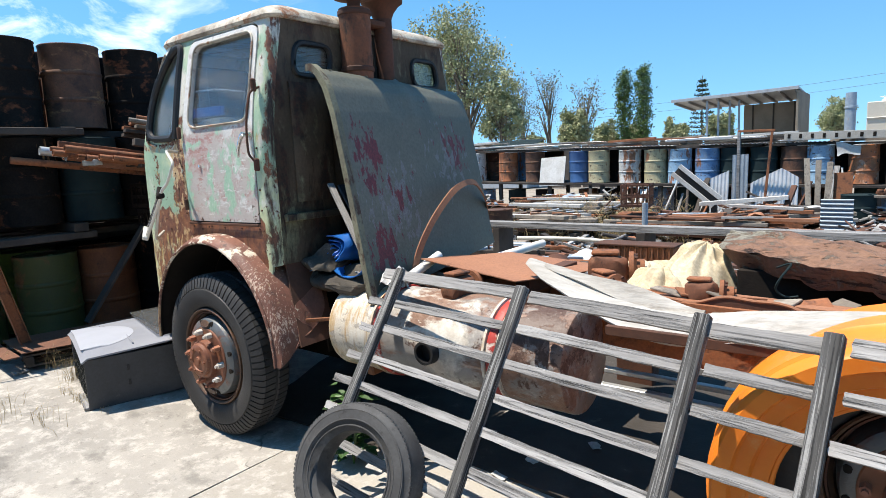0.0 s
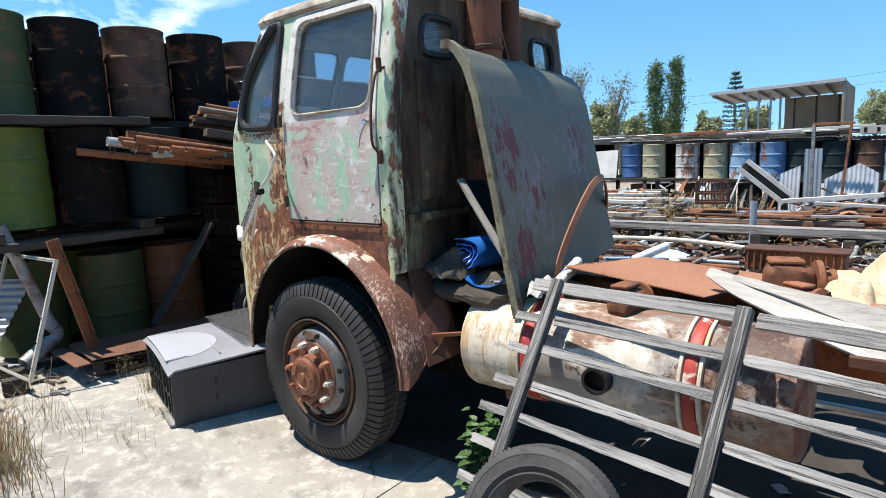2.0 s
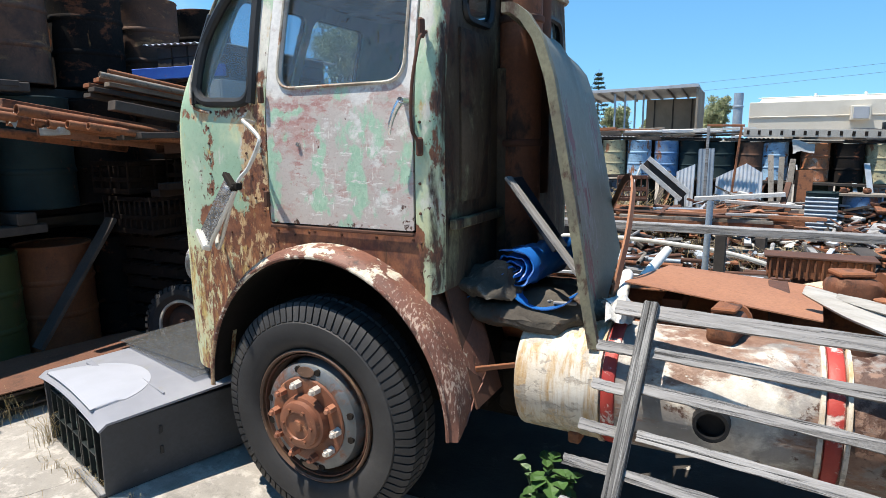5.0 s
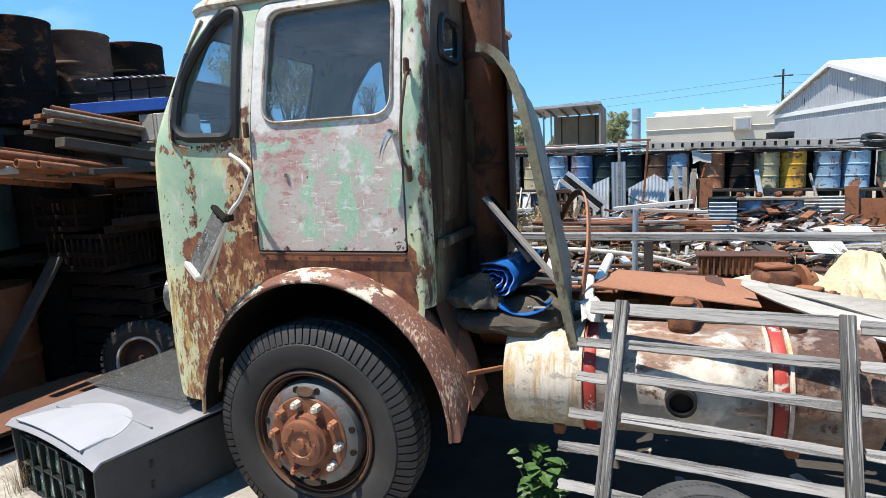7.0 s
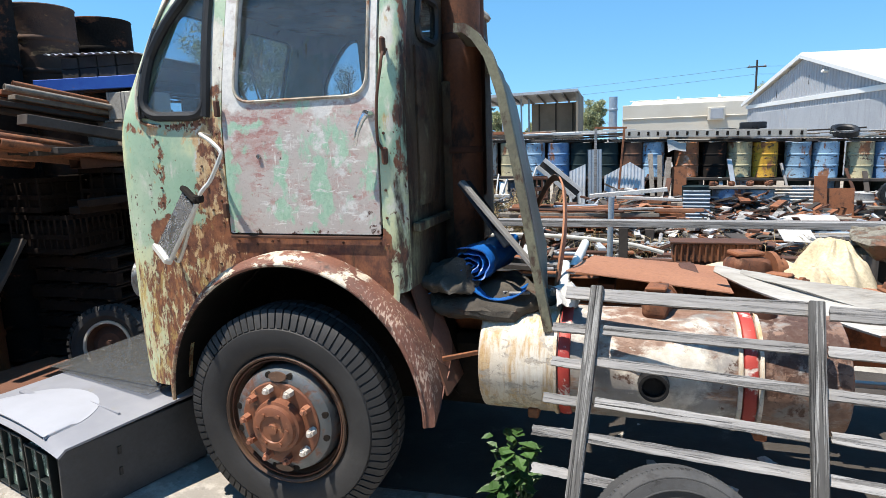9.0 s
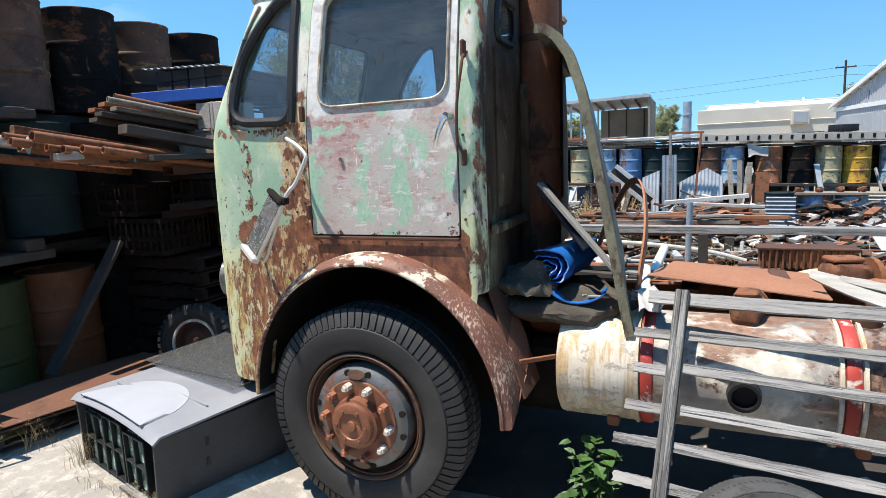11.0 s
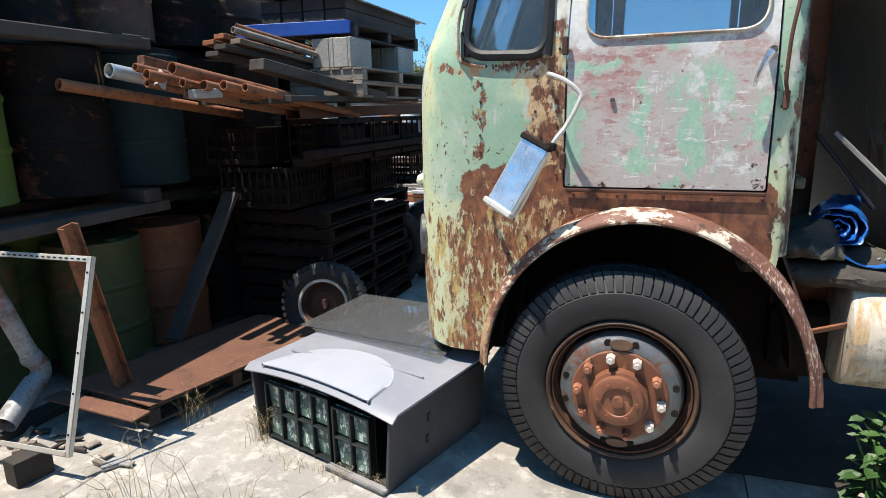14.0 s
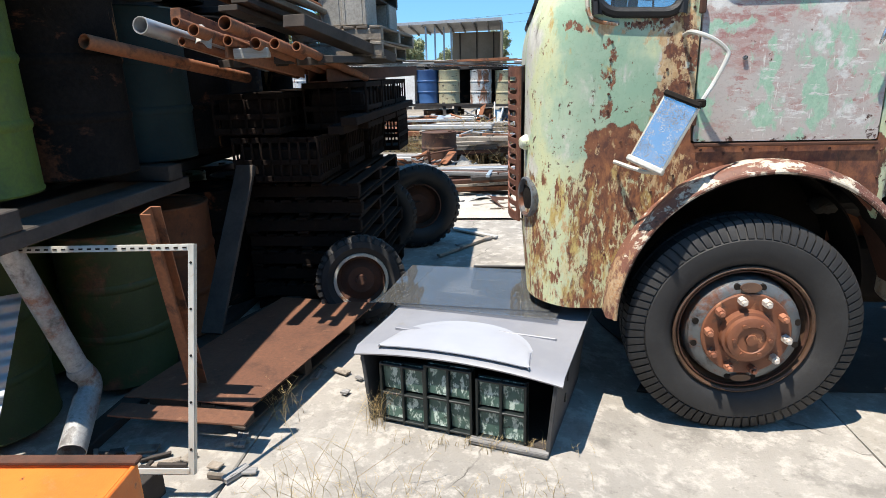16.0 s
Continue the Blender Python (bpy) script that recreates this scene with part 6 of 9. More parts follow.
for mod in range(3):
    x0 = -0.43 + 0.265 * mod + (0.025 if mod == 2 else 0.0)
    top = 0.36 + 0.03 * (mod == 1)
    grid = part("grid", box((x0 + 0.128, 0.05, top / 2 + 0.01), (0.27, 0.006, top), None, 0.001), m_grid, tv, "black plastic grid")
    for i in range(3):
        part("upright", box((x0 + 0.128 * i, 0.02, top / 2 + 0.01), (0.014, 0.045, top), None, 0.003), m_grid, grid)
    for z in (0.025, top / 2 + 0.01, top):
        part("crossbar", box((x0 + 0.128, 0.02, z), (0.27, 0.04, 0.014), None, 0.003), m_grid, grid)
    for i in range(2):
        for j in range(2):
            part("pane", box((x0 + 0.064 + 0.128 * i, 0.028, top * 0.27 + 0.018 + (top / 2 - 0.006) * j), (0.112, 0.008, top * 0.45), Matrix.Rotation(radians(random.uniform(-5, 5)), 3, "X"), 0.002), m_pcb, grid)
for k, (cx, cy, w, d, rz, z) in enumerate(((-1.50, 0.685, 1.08, 0.72, -9, 0.508), (-1.40, 0.625, 1.02, 0.74, -14, 0.494))):
    bm = box((0, 0, 0), (w, d, 0.006), None, 0.001)
    single("glass_sheet", bm, m_sheetglass, "dirty smoked sheet of glass lying on the television cabinet", "glass sheet", "glass sheets", at=pose(cx, cy, z + 0.004 * k, 1.0, -1.0, rz))
tray = thing("black_tray", "shallow black plastic tray on the ground behind the glass", "tray", (-1.25, 1.75, 0.0))
part("base", box((0, 0, 0.17), (0.62, 0.36, 0.02), None, 0.004), m_black, tray)
for p, s in (((0, 0.18, 0.2), (0.64, 0.02, 0.09)), ((0, -0.18, 0.2), (0.64, 0.02, 0.09)), ((0.31, 0, 0.2), (0.02, 0.36, 0.09)), ((-0.31, 0, 0.2), (0.02, 0.36, 0.09))):
    part("rim", box(p, s, None, 0.006), m_black, tray)
part("block", box((0, 0, 0.08), (0.4, 0.25, 0.16), None, 0.01), m_dark, tray)

# ---- drum stacks, pallets, pipes beside the lorry ----
DRUM_MESHES = {}


def drum(at, mat, name="drum", label="", group="", r=0.295, h=0.89, tilt=0.0, rz=0.0, group_cat="drum"):
    """A steel drum: ribbed body, recessed lid with a rim, and two bungs."""
    key = (mat.name, round(r, 3), round(h, 3))
    if key not in DRUM_MESHES:
        prof = [(0.0, 0.012), (r * 0.95, 0.012), (r * 0.96, 0.0), (r, 0.002), (r + 0.006, 0.012), (r, 0.024)]
        for f in (0.34, 0.66):
            z = h * f
            prof += [(r, z - 0.028), (r + 0.006, z - 0.02), (r + 0.012, z), (r + 0.006, z + 0.02), (r, z + 0.028)]
        prof += [(r, h - 0.024), (r + 0.006, h - 0.012), (r, h - 0.002), (r * 0.96, h), (r * 0.95, h - 0.014)]
        a = revolve(prof, 28, None, False)
        b = revolve([(0.0, h - 0.012), (r * 0.952, h - 0.014), (r * 0.952, h - 0.03), (0.0, h - 0.03)], 28, None, False)
        c = bmesh.new()
        cyl((r * 0.62, 0, h - 0.014), (r * 0.62, 0, h + 0.004), 0.035, None, 10, True, c)
        ms = []
        for nm, bm in (("body", a), ("lid", b), ("bung", c)):
            bmesh.ops.recalc_face_normals(bm, faces=bm.faces[:])
            me = bpy.data.meshes.new(nm)
            bm.to_mesh(me)
            bm.free()
            me.materials.append(mat)
            smooth_by_angle(me)
            ms.append(me)
        DRUM_MESHES[key] = ms
    t = thing(name, label, group_cat, (0, 0, 0), group)
    t.matrix_basis = Matrix.Translation(at) @ Matrix.Rotation(radians(rz), 4, "Z") @ Matrix.Rotation(radians(tilt), 4, "X")
    for nm, me in zip(("body", "lid", "bung"), DRUM_MESHES[key]):
        o = new(nm, me)
        o.parent = t
    return t


def bar(p0, p1, w, h, mat, name, label, cat, group="", bevel=0.004, twist=0.0, bend=0.0):
    bm, m = beam_obj(p0, p1, w, h, bevel, twist)
    return single(name, bm, mat, label, cat, group, at=m)


def pipe(p0, p1, r, mat, label, group="", wall=0.006, name="pipe"):
    p0, p1 = Vector(p0), Vector(p1)
    L = (p1 - p0).length
    a, b, d = frame_of(p1 - p0)
    bm = hollow((-L / 2, 0, 0), (L / 2, 0, 0), r, wall)
    m = Matrix.Translation((p0 + p1) / 2) @ Matrix((d, a, b)).transposed().to_4x4()
    return single(name, bm, mat, label, "pipe", group, at=m)


def channel(p0, p1, w, h, mat, label, name="steel_channel", th=0.008):
    """A U-section bar."""
    p0, p1 = Vector(p0), Vector(p1)
    L = (p1 - p0).length
    a, b, d = frame_of(p1 - p0)
    bm = box((0, 0, -h / 2), (L, w, th), None, 0.001)
    box((0, w / 2 - th / 2, 0), (L, th, h), None, 0.001, bm)
    box((0, -w / 2 + th / 2, 0), (L, th, h), None, 0.001, bm)
    return single(name, bm, mat, label, "steel bar", at=Matrix.Translation((p0 + p1) / 2) @ Matrix((d, a, b)).transposed().to_4x4())


def pallet(at, sx, sy, mat, label, rz=0.0, group="", boards=7, rx=0.0):
    t = thing("pallet", label, "pallet", (0, 0, 0), group)
    t.matrix_basis = pose(*at, rx, 0, rz)
    for y in (-sy / 2 + 0.05, 0, sy / 2 - 0.05):
        part("bearer", box((0, y, 0.06), (sx, 0.08, 0.09), None, 0.005), mat, t)
    for i in range(boards):
        x = -sx / 2 + 0.05 + (sx - 0.1) * i / (boards - 1)
        part("board", box((x, 0, 0.115), (0.09, sy, 0.02), None, 0.003), mat, t)
    for i in range(3):
        x = -sx / 2 + 0.05 + (sx - 0.1) * i / 2
        part("board", box((x, 0, 0.006), (0.09, sy, 0.018), None, 0.003), mat, t)
    return t


BEFORE = set(bpy.data.objects.keys())
SD = "steel drums on the timber shelves"
R1, H1 = 0.325, 1.0
X0 = -3.86
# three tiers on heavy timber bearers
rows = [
    (0.06, [(-0.36, m_olive_shade_drum, "scuffed green steel drum, its paint darkened to olive for the shade"), (0.34, m_olive_shade_drum, "scuffed green steel drum, its paint darkened to olive for the shade"), (1.03, m_ochre_drum, "orange-brown rusted steel drum in shade"), (1.72, m_black_drum, "black steel drum, its paint darkened for the stack's shade"), (2.41, m_rust_drum, "brown rusted steel drum in shade"), (3.1, m_black_drum, "black steel drum, its paint darkened for the stack's shade")]),
    (1.40, [(-0.42, m_green_drum, "bright green steel drum with a rust spot"), (0.27, m_black_drum, "black steel drum, its paint darkened for the stack's shade"), (0.96, m_teal_drum, "dull teal steel drum, its paint darkened for the stack's shade"), (1.65, m_black_drum, "black steel drum, its paint darkened for the stack's shade"), (2.34, m_rust_drum, "brown rusted steel drum in shade"), (3.05, m_black_drum, "black steel drum, its paint darkened for the stack's shade")]),
    (2.52, [(-0.42, m_olive_shade_drum, "dull olive drum with orange rust bloom"), (0.28, m_black_drum, "black steel drum with a dented lid"), (0.99, m_rust_drum, "rusted drum with an ochre band"), (1.72, m_black_drum, "black steel drum with a dented lid"), (2.45, m_rust_drum, "rusted drum with an ochre band"), (3.2, m_black_drum, "black steel drum with a dented lid")]),
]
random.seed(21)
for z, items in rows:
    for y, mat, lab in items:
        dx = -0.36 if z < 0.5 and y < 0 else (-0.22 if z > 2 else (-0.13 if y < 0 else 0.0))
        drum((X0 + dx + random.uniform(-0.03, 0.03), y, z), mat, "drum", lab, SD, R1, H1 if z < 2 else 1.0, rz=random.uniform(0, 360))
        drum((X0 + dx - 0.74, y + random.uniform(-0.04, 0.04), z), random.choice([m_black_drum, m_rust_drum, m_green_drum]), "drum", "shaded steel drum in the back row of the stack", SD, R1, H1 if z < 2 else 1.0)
for z in (1.22, 2.43):
    for x in (-3.62, -4.05, -4.75):
        bar((x, -0.85, z + 0.03), (x, 0.82 if x > -3.7 else 3.6, z + 0.03), 0.22, 0.08, m_timberdark, "bearer", "thick grey timber bearer between drum tiers", "timber", "bearers", 0.008)
for y in (-0.75, 0.65, 2.05, 3.5):
    bar((-5.0, y, 1.345), (-3.5, y, 1.345), 0.16, 0.10, m_timberdark, "cross_bearer", "dark timber cross bearer under drums", "timber", "cross bearers", 0.006)
    bar((-5.0, y, 2.485), (-3.5, y, 2.485), 0.16, 0.05, m_timberdark, "cross_bearer", "dark timber cross bearer under drums", "timber", "cross bearers", 0.006)
for x in (-3.45, -4.9):
    bar((x, 3.55, 0), (x, 3.55, 2.4), 0.12, 0.12, m_timberdark, "rack_post", "dark timber post carrying the drum shelves", "timber", "rack posts", 0.008)
for x in (-3.6, -4.6):
    bar((x, -0.85, 0.03), (x, 3.6, 0.03), 0.14, 0.06, m_timberdark, "sole_plate", "dark timber sole plate under drums", "timber", "sole plates", 0.006)
# pile of pallets, crates, planks, pipes
PX = -2.92
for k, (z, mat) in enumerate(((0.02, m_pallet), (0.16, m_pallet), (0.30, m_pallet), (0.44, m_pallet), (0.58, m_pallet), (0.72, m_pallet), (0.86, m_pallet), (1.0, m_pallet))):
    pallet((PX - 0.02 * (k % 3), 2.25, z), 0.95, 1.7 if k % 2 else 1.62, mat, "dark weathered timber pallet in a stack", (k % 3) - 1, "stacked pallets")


def crate(at, sx, sy, sz, mat, label, group, rz=0.0, cols=6):
    t = thing("crate", label, "crate", at, group)
    t.rotation_euler.z = radians(rz)
    part("base", box((0, 0, 0.01), (sx, sy, 0.02), None, 0.003), mat, t)
    for x, y, w, d in ((0, -sy / 2, sx, 0.014), (0, sy / 2, sx, 0.014), (-sx / 2, 0, 0.014, sy), (sx / 2, 0, 0.014, sy)):
        for z in (0.03, sz * 0.45, sz - 0.02):
            part("rail", box((x, y, z), (w, d, 0.04), None, 0.003), mat, t)
        n = cols
        for i in range(n + 1):
            f = i / n - 0.5
            part("slat", box((x + (f * sx if w > d else 0), y + (f * sy if d > w else 0), sz / 2), (0.018, 0.014, sz) if w > d else (0.014, 0.018, sz), None, 0.002), mat, t)
    return t


# near-black boxes added in the crates so that no light shows through
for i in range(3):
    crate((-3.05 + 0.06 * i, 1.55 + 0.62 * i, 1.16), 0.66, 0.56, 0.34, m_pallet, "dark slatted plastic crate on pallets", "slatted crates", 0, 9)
    single("crate_scrap", jitter(box((0, 0, 0.14), (0.60, 0.50, 0.24), None, 0.02), 0.02, 7, i), m_pallet, "dark box added inside a slatted crate to block light through it", "scrap", "crate fillings", at=Matrix.Translation((-3.05 + 0.06 * i, 1.55 + 0.62 * i, 1.165)))
    single("crate_scrap", jitter(box((0, 0, 0.14), (0.44, 0.50, 0.24), None, 0.02), 0.02, 7, i + 4), m_pallet, "dark box added inside a timber crate to block light through it", "scrap", "crate fillings", at=Matrix.Translation((-3.25, 1.55 + 0.62 * i, 1.525)))
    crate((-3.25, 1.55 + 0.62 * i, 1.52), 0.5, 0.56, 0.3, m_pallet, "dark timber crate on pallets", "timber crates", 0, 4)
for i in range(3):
    single("crate_scrap", jitter(box((0, 0, 0.15), (0.44, 0.50, 0.28), None, 0.02), 0.02, 7, i + 8), m_pallet, "dark box added inside a timber crate to block light through it", "scrap", "crate fillings", at=Matrix.Translation((-2.66, 1.9 + 0.62 * i, 1.525)))
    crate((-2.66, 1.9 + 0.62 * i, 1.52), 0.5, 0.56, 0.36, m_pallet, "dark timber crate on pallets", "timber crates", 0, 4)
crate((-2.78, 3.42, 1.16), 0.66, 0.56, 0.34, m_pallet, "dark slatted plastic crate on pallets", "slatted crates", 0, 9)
# rusty channel and beams above the crates
channel((-2.72, 1.42, 1.935), (-2.36, 3.5, 1.96), 0.16, 0.09, m_rustdark, "rusty steel channel on the crates")
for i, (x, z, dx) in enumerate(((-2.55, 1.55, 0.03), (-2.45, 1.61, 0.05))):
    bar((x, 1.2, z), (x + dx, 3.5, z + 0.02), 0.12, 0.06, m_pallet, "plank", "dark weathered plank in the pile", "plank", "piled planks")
for i in range(6):
    bar((-3.2 + 0.13 * i, 0.95 + 0.07 * (i % 3), 2.03 + 0.012 * (i % 2)), (-3.1 + 0.13 * i, 3.3, 2.06), 0.11, 0.05, m_timberdark, "plank", "dark weathered plank in the pile", "plank", "piled planks")
pallet((-2.70, 2.62, 2.06), 0.72, 1.5, m_timber, "grey timber pallet under concrete blocks", 2, "upper pallets")
pallet((-2.68, 2.68, 2.185), 0.75, 1.55, m_timber, "grey timber pallet under concrete blocks", -1, "upper pallets")
# pipes sticking out of the pile
PIPES = [(-3.36, 0.28, 2.235, 0.050, m_steel, 0.3), (-3.55, 0.05, 2.145, 0.040, m_rust, 0.55), (-3.17, 0.32, 2.25, 0.028, m_rust, 0.3), (-3.06, 0.30, 2.20, 0.036, m_rust, 0.3), (-2.90, 0.36, 2.235, 0.042, m_rust, 0.25),
         (-2.96, 0.50, 2.15, 0.032, m_rust, 0.2), (-2.72, 0.62, 2.13, 0.034, m_rust, 0.2), (-2.80, 0.52, 2.13, 0.036, m_rust, 0.2), (-2.62, 0.72, 2.115, 0.030, m_rust, 0.2), (-3.22, 0.45, 2.15, 0.026, m_rust, 0.4)]
for x, y, z, r, mat, dx in PIPES:
    pipe((x, y, z), (x + 0.45 * dx, y + 1.45, z - 0.21), r, mat, "long galvanised pipe jutting from the pile" if mat == m_steel else "long rusty steel pipe jutting from the pile", "protruding pipes")
bar((-3.22, 0.42, 2.30), (-3.08, 1.8, 2.09), 0.07, 0.07, m_rust, "square_tube", "rusty square steel tube in the pile", "steel bar", "square tubes")
bar((-3.0, 0.55, 2.12), (-2.85, 1.5, 1.99), 0.02, 0.14, m_rustplate, "angle_iron", "rusty angle iron in the pile", "steel bar", "square tubes")
bar((-2.96, 0.58, 2.075), (-2.76, 0.62, 2.08), 0.10, 0.06, m_bark, "plank_end", "pale sawn plank end in the pile", "plank")
bm = jitter(sheet(lambda u, v: (-3.12 + 0.10 * u, 0.40 + 0.05 * v, 2.13 + 0.09 * v + 0.02 * math.sin(5 * u)), 5, 4, 0.004), 0.012, 12)
single("metal_scrap", bm, m_white, "crumpled white metal scrap among pipes", "scrap metal")
# planks and blue steel above
for i, (x, y0, z, w, mat) in enumerate(((-3.22, 1.12, 2.37, 0.16, m_timberdark), (-3.12, 1.10, 2.415, 0.14, m_timberdark), (-3.28, 1.16, 2.46, 0.14, m_rust), (-3.05, 1.20, 2.46, 0.12, m_timber), (-3.22, 1.22, 2.51, 0.13, m_rust))):
    bar((x, y0, z + 0.03), (x + 0.24, y0 + 1.0, z - 0.12), w, 0.04, mat, "plank" if mat != m_rust else "steel_bar", "rough-sawn plank on the pile" if mat != m_rust else "flat rusty steel bar on the pile", "plank" if mat != m_rust else "steel bar", "upper planks")
pipe((-2.98, 1.10, 2.56), (-2.78, 1.93, 2.43), 0.026, m_timber, "pale pipe lying on the planks", "upper pipes")
pipe((-3.04, 1.22, 2.60), (-2.82, 1.94, 2.47), 0.024, m_rust, "rusty pipe lying on the planks", "upper pipes")
bar((-2.72, 1.0, 2.29), (-2.36, 2.3, 2.06), 0.17, 0.08, m_timberdark, "heavy_plank", "charred-looking thick grey plank on the pile", "plank")
bar((-3.5, 1.80, 2.645), (-2.47, 2.0, 2.655), 0.05, 0.11, m_bluepaint, "blue_board", "blue painted timber edge of a pallet on the blocks", "plank")


def block(at, rz=0.0):
    t = thing("concrete_block", "hollow grey concrete block on the pallet", "block", at, "concrete blocks")
    t.rotation_euler.z = radians(rz)
    for y in (-0.085, 0.085):
        part("face_shell", box((0, y, 0.125), (0.39, 0.03, 0.25), None, 0.006), m_block, t)
    for x in (-0.18, 0, 0.18):
        part("web", box((x, 0, 0.125), (0.03, 0.14, 0.246), None, 0.006), m_block, t)
    return t


for y in (2.12, 3.1):
    block((-2.535, y, 2.315), 90)
    block((-2.73, y + 0.01, 2.315), 91)
pallet((-2.86, 2.75, 2.57), 0.82, 1.45, m_timberdark, "dark timber pallet laid on concrete blocks", 0, "upper pallets")
for i in range(4):
    for z in (2.75, 2.855):
        bar((-3.25 + 0.22 * i, 1.97, z), (-3.25 + 0.22 * i, 3.5, z), 0.20, 0.10, m_timberdark, "beam", "dark timber beam crowning the pile", "timber", "crown beams")
bm = sheet(lambda u, v: (-3.5 + 1.06 * u, 1.93 + 1.77 * v, 2.95 + 0.010 * math.sin(u * 75) - 0.05 * u - 0.02 * v), 60, 3, 0.003)
single("roof_sheet", bm, m_zinc, "corrugated iron sheet covering the pile", "iron sheet")

# rusty plate on a low pallet, leaning timbers and frame
pallet((-2.93, 0.40, 0.05), 0.68, 1.35, m_timberdark, "low broken pallet under the rusty plate", -12.7, "low pallets")
bm = sheet(lambda u, v: ((-3.46 + 0.78 * u) + 0.35 * v, -0.30 - 0.06 * u + 1.55 * v, 0.222 + 0.008 * math.sin(3 * u + 2 * v)), 8, 10, 0.008)
single("rusty_plate", bm, m_plate, "flat brown rusted steel plate on a pallet", "steel plate")
bm = sheet(lambda u, v: (-3.46 + 0.80 * u, -0.46 - 0.05 * u + 0.13 * v, 0.20 + 0.004 * u), 6, 3, 0.01)
single("rusty_strip", bm, m_plate, "narrow rusted steel strip on the pallet edge", "steel plate")
channel((-3.06, -0.20, 0.23), (-3.02, -0.44, 1.33), 0.10, 0.05, m_rust, "rusty steel channel leaning on the drums")
bar((-3.34, 0.51, 0.24), (-3.29, 1.27, 1.29), 0.15, 0.035, m_timberdark, "leaning_plank", "grey plank leaning against the drum stack", "plank")
bar((-3.5, 0.35, 0.1), (-3.0, 1.6, 0.1), 0.14, 0.14, m_timberdark, "timber_baulk", "dark timber baulk beside the rusty plate", "timber")


# bare aluminium frame standing on the ground
fr = thing("window_frame", "bare pitted aluminium frame standing upright", "frame", (-3.25, -0.72, 0.0))
fx0, fx1, fz = -0.62, 0.50, 1.09
fr.matrix_basis = Matrix.Translation((-3.275, -0.881, 0.147)) @ Matrix.Rotation(radians(4), 4, "Z") @ Matrix.Rotation(radians(-18.2), 4, "X")
for x in (-3.55, -2.95):
    bar((x - 0.09, -0.98, 0.0735), (x - 0.06, -0.79, 0.0735), 0.12, 0.147, m_timberdark, "timber_block", "dark timber block under the aluminium frame", "block", "frame blocks")
for x in (fx0, fx1):
    part("stile", box((x, 0, fz / 2), (0.028, 0.004, fz), None, 0.001), m_alu, fr)
    part("stile_lip", box((x + (0.012 if x > 0 else -0.012), 0.018, fz / 2), (0.004, 0.026, fz), None, 0.001), m_alu, fr)
for z in (0.018, fz - 0.018):
    part("rail", box(((fx0 + fx1) / 2, 0, z), (fx1 - fx0, 0.004, 0.028), None, 0.001), m_alu, fr)
    part("rail_lip", box(((fx0 + fx1) / 2, 0.018, z + (0.016 if z > 0.5 else -0.016)), (fx1 - fx0, 0.034, 0.004), None, 0.001), m_alu, fr)
for i in range(26):
    part("slot", box((fx0 + 0.03 + (fx1 - fx0 - 0.06) * i / 25, -0.004, fz - 0.018), (0.02, 0.003, 0.008), None, 0.0), m_dark, fr)
for i in range(5):
    part("screw_hole", cyl((fx1, -0.002, 0.12 + 0.22 * i), (fx1, -0.006, 0.12 + 0.22 * i), 0.006, None, 8), m_dark, fr)

# elbowed duct leaning beside the drums
duct = thing("downpipe", "dented grey steel downpipe with an elbow leaning on the drums", "pipe", (-3.5, -0.6, 0.05))
dd = Matrix.Translation((3.5, 0.6, -0.05))
part("upper_length", hollow((-3.72, -0.65, 1.46), (-3.63, -0.37, 0.40), 0.055, 0.004, 18), m_duct, duct, at=dd)
part("collar", revolve([(0.06, -0.03), (0.066, 0), (0.06, 0.03), (0.052, 0.03), (0.052, -0.03)], 18, Matrix.Translation((-3.632, -0.375, 0.42)) @ Vector((-0.09, -0.28, 1.06)).to_track_quat("Z", "Y").to_matrix().to_4x4()), m_duct, duct, at=dd)
part("elbow", tube(smooth_path([(-3.63, -0.37, 0.41), (-3.625, -0.335, 0.35), (-3.615, -0.35, 0.29), (-3.60, -0.42, 0.25)], 5), 0.06, 16), m_duct, duct, at=dd)
part("lower_length", hollow((-3.605, -0.40, 0.262), (-3.515, -0.68, 0.12), 0.068, 0.004, 18), m_duct, duct, at=dd)

# orange lidded box, corrugated sheet, rags and debris
ob_x = thing("orange_trough", "orange painted metal trough with a pale rim", "trough", (-3.14, -1.385, 0.0))
for nm, p, s, mat in (("front", (0, -0.15, 0.247), (0.78, 0.02, 0.455), m_trough), ("back", (0, 0.15, 0.247), (0.78, 0.02, 0.455), m_trough), ("end", (0.38, 0, 0.247), (0.02, 0.3, 0.455), m_trough), ("end", (-0.38, 0, 0.247), (0.02, 0.3, 0.455), m_trough), ("base", (0, 0, 0.03), (0.76, 0.3, 0.02), m_trough), ("rim", (0, 0.16, 0.485), (0.8, 0.05, 0.02), m_rustdark), ("lid", (0, 0.0, 0.462), (0.74, 0.27, 0.012), m_trough)):
    part(nm, box(p, s, None, 0.005), mat, ob_x)
ob_x.rotation_euler.z = radians(4)
def iron(u, v):
    w = 0.011 * math.sin(v * 56.5)
    return (-3.78 - 0.04 * v - 0.42 * u + 0.63 * w, -0.80 + 0.38 * v - 0.42 * u - 0.63 * w, 0.30 + 0.59 * v + 0.02 * u + 0.44 * w)


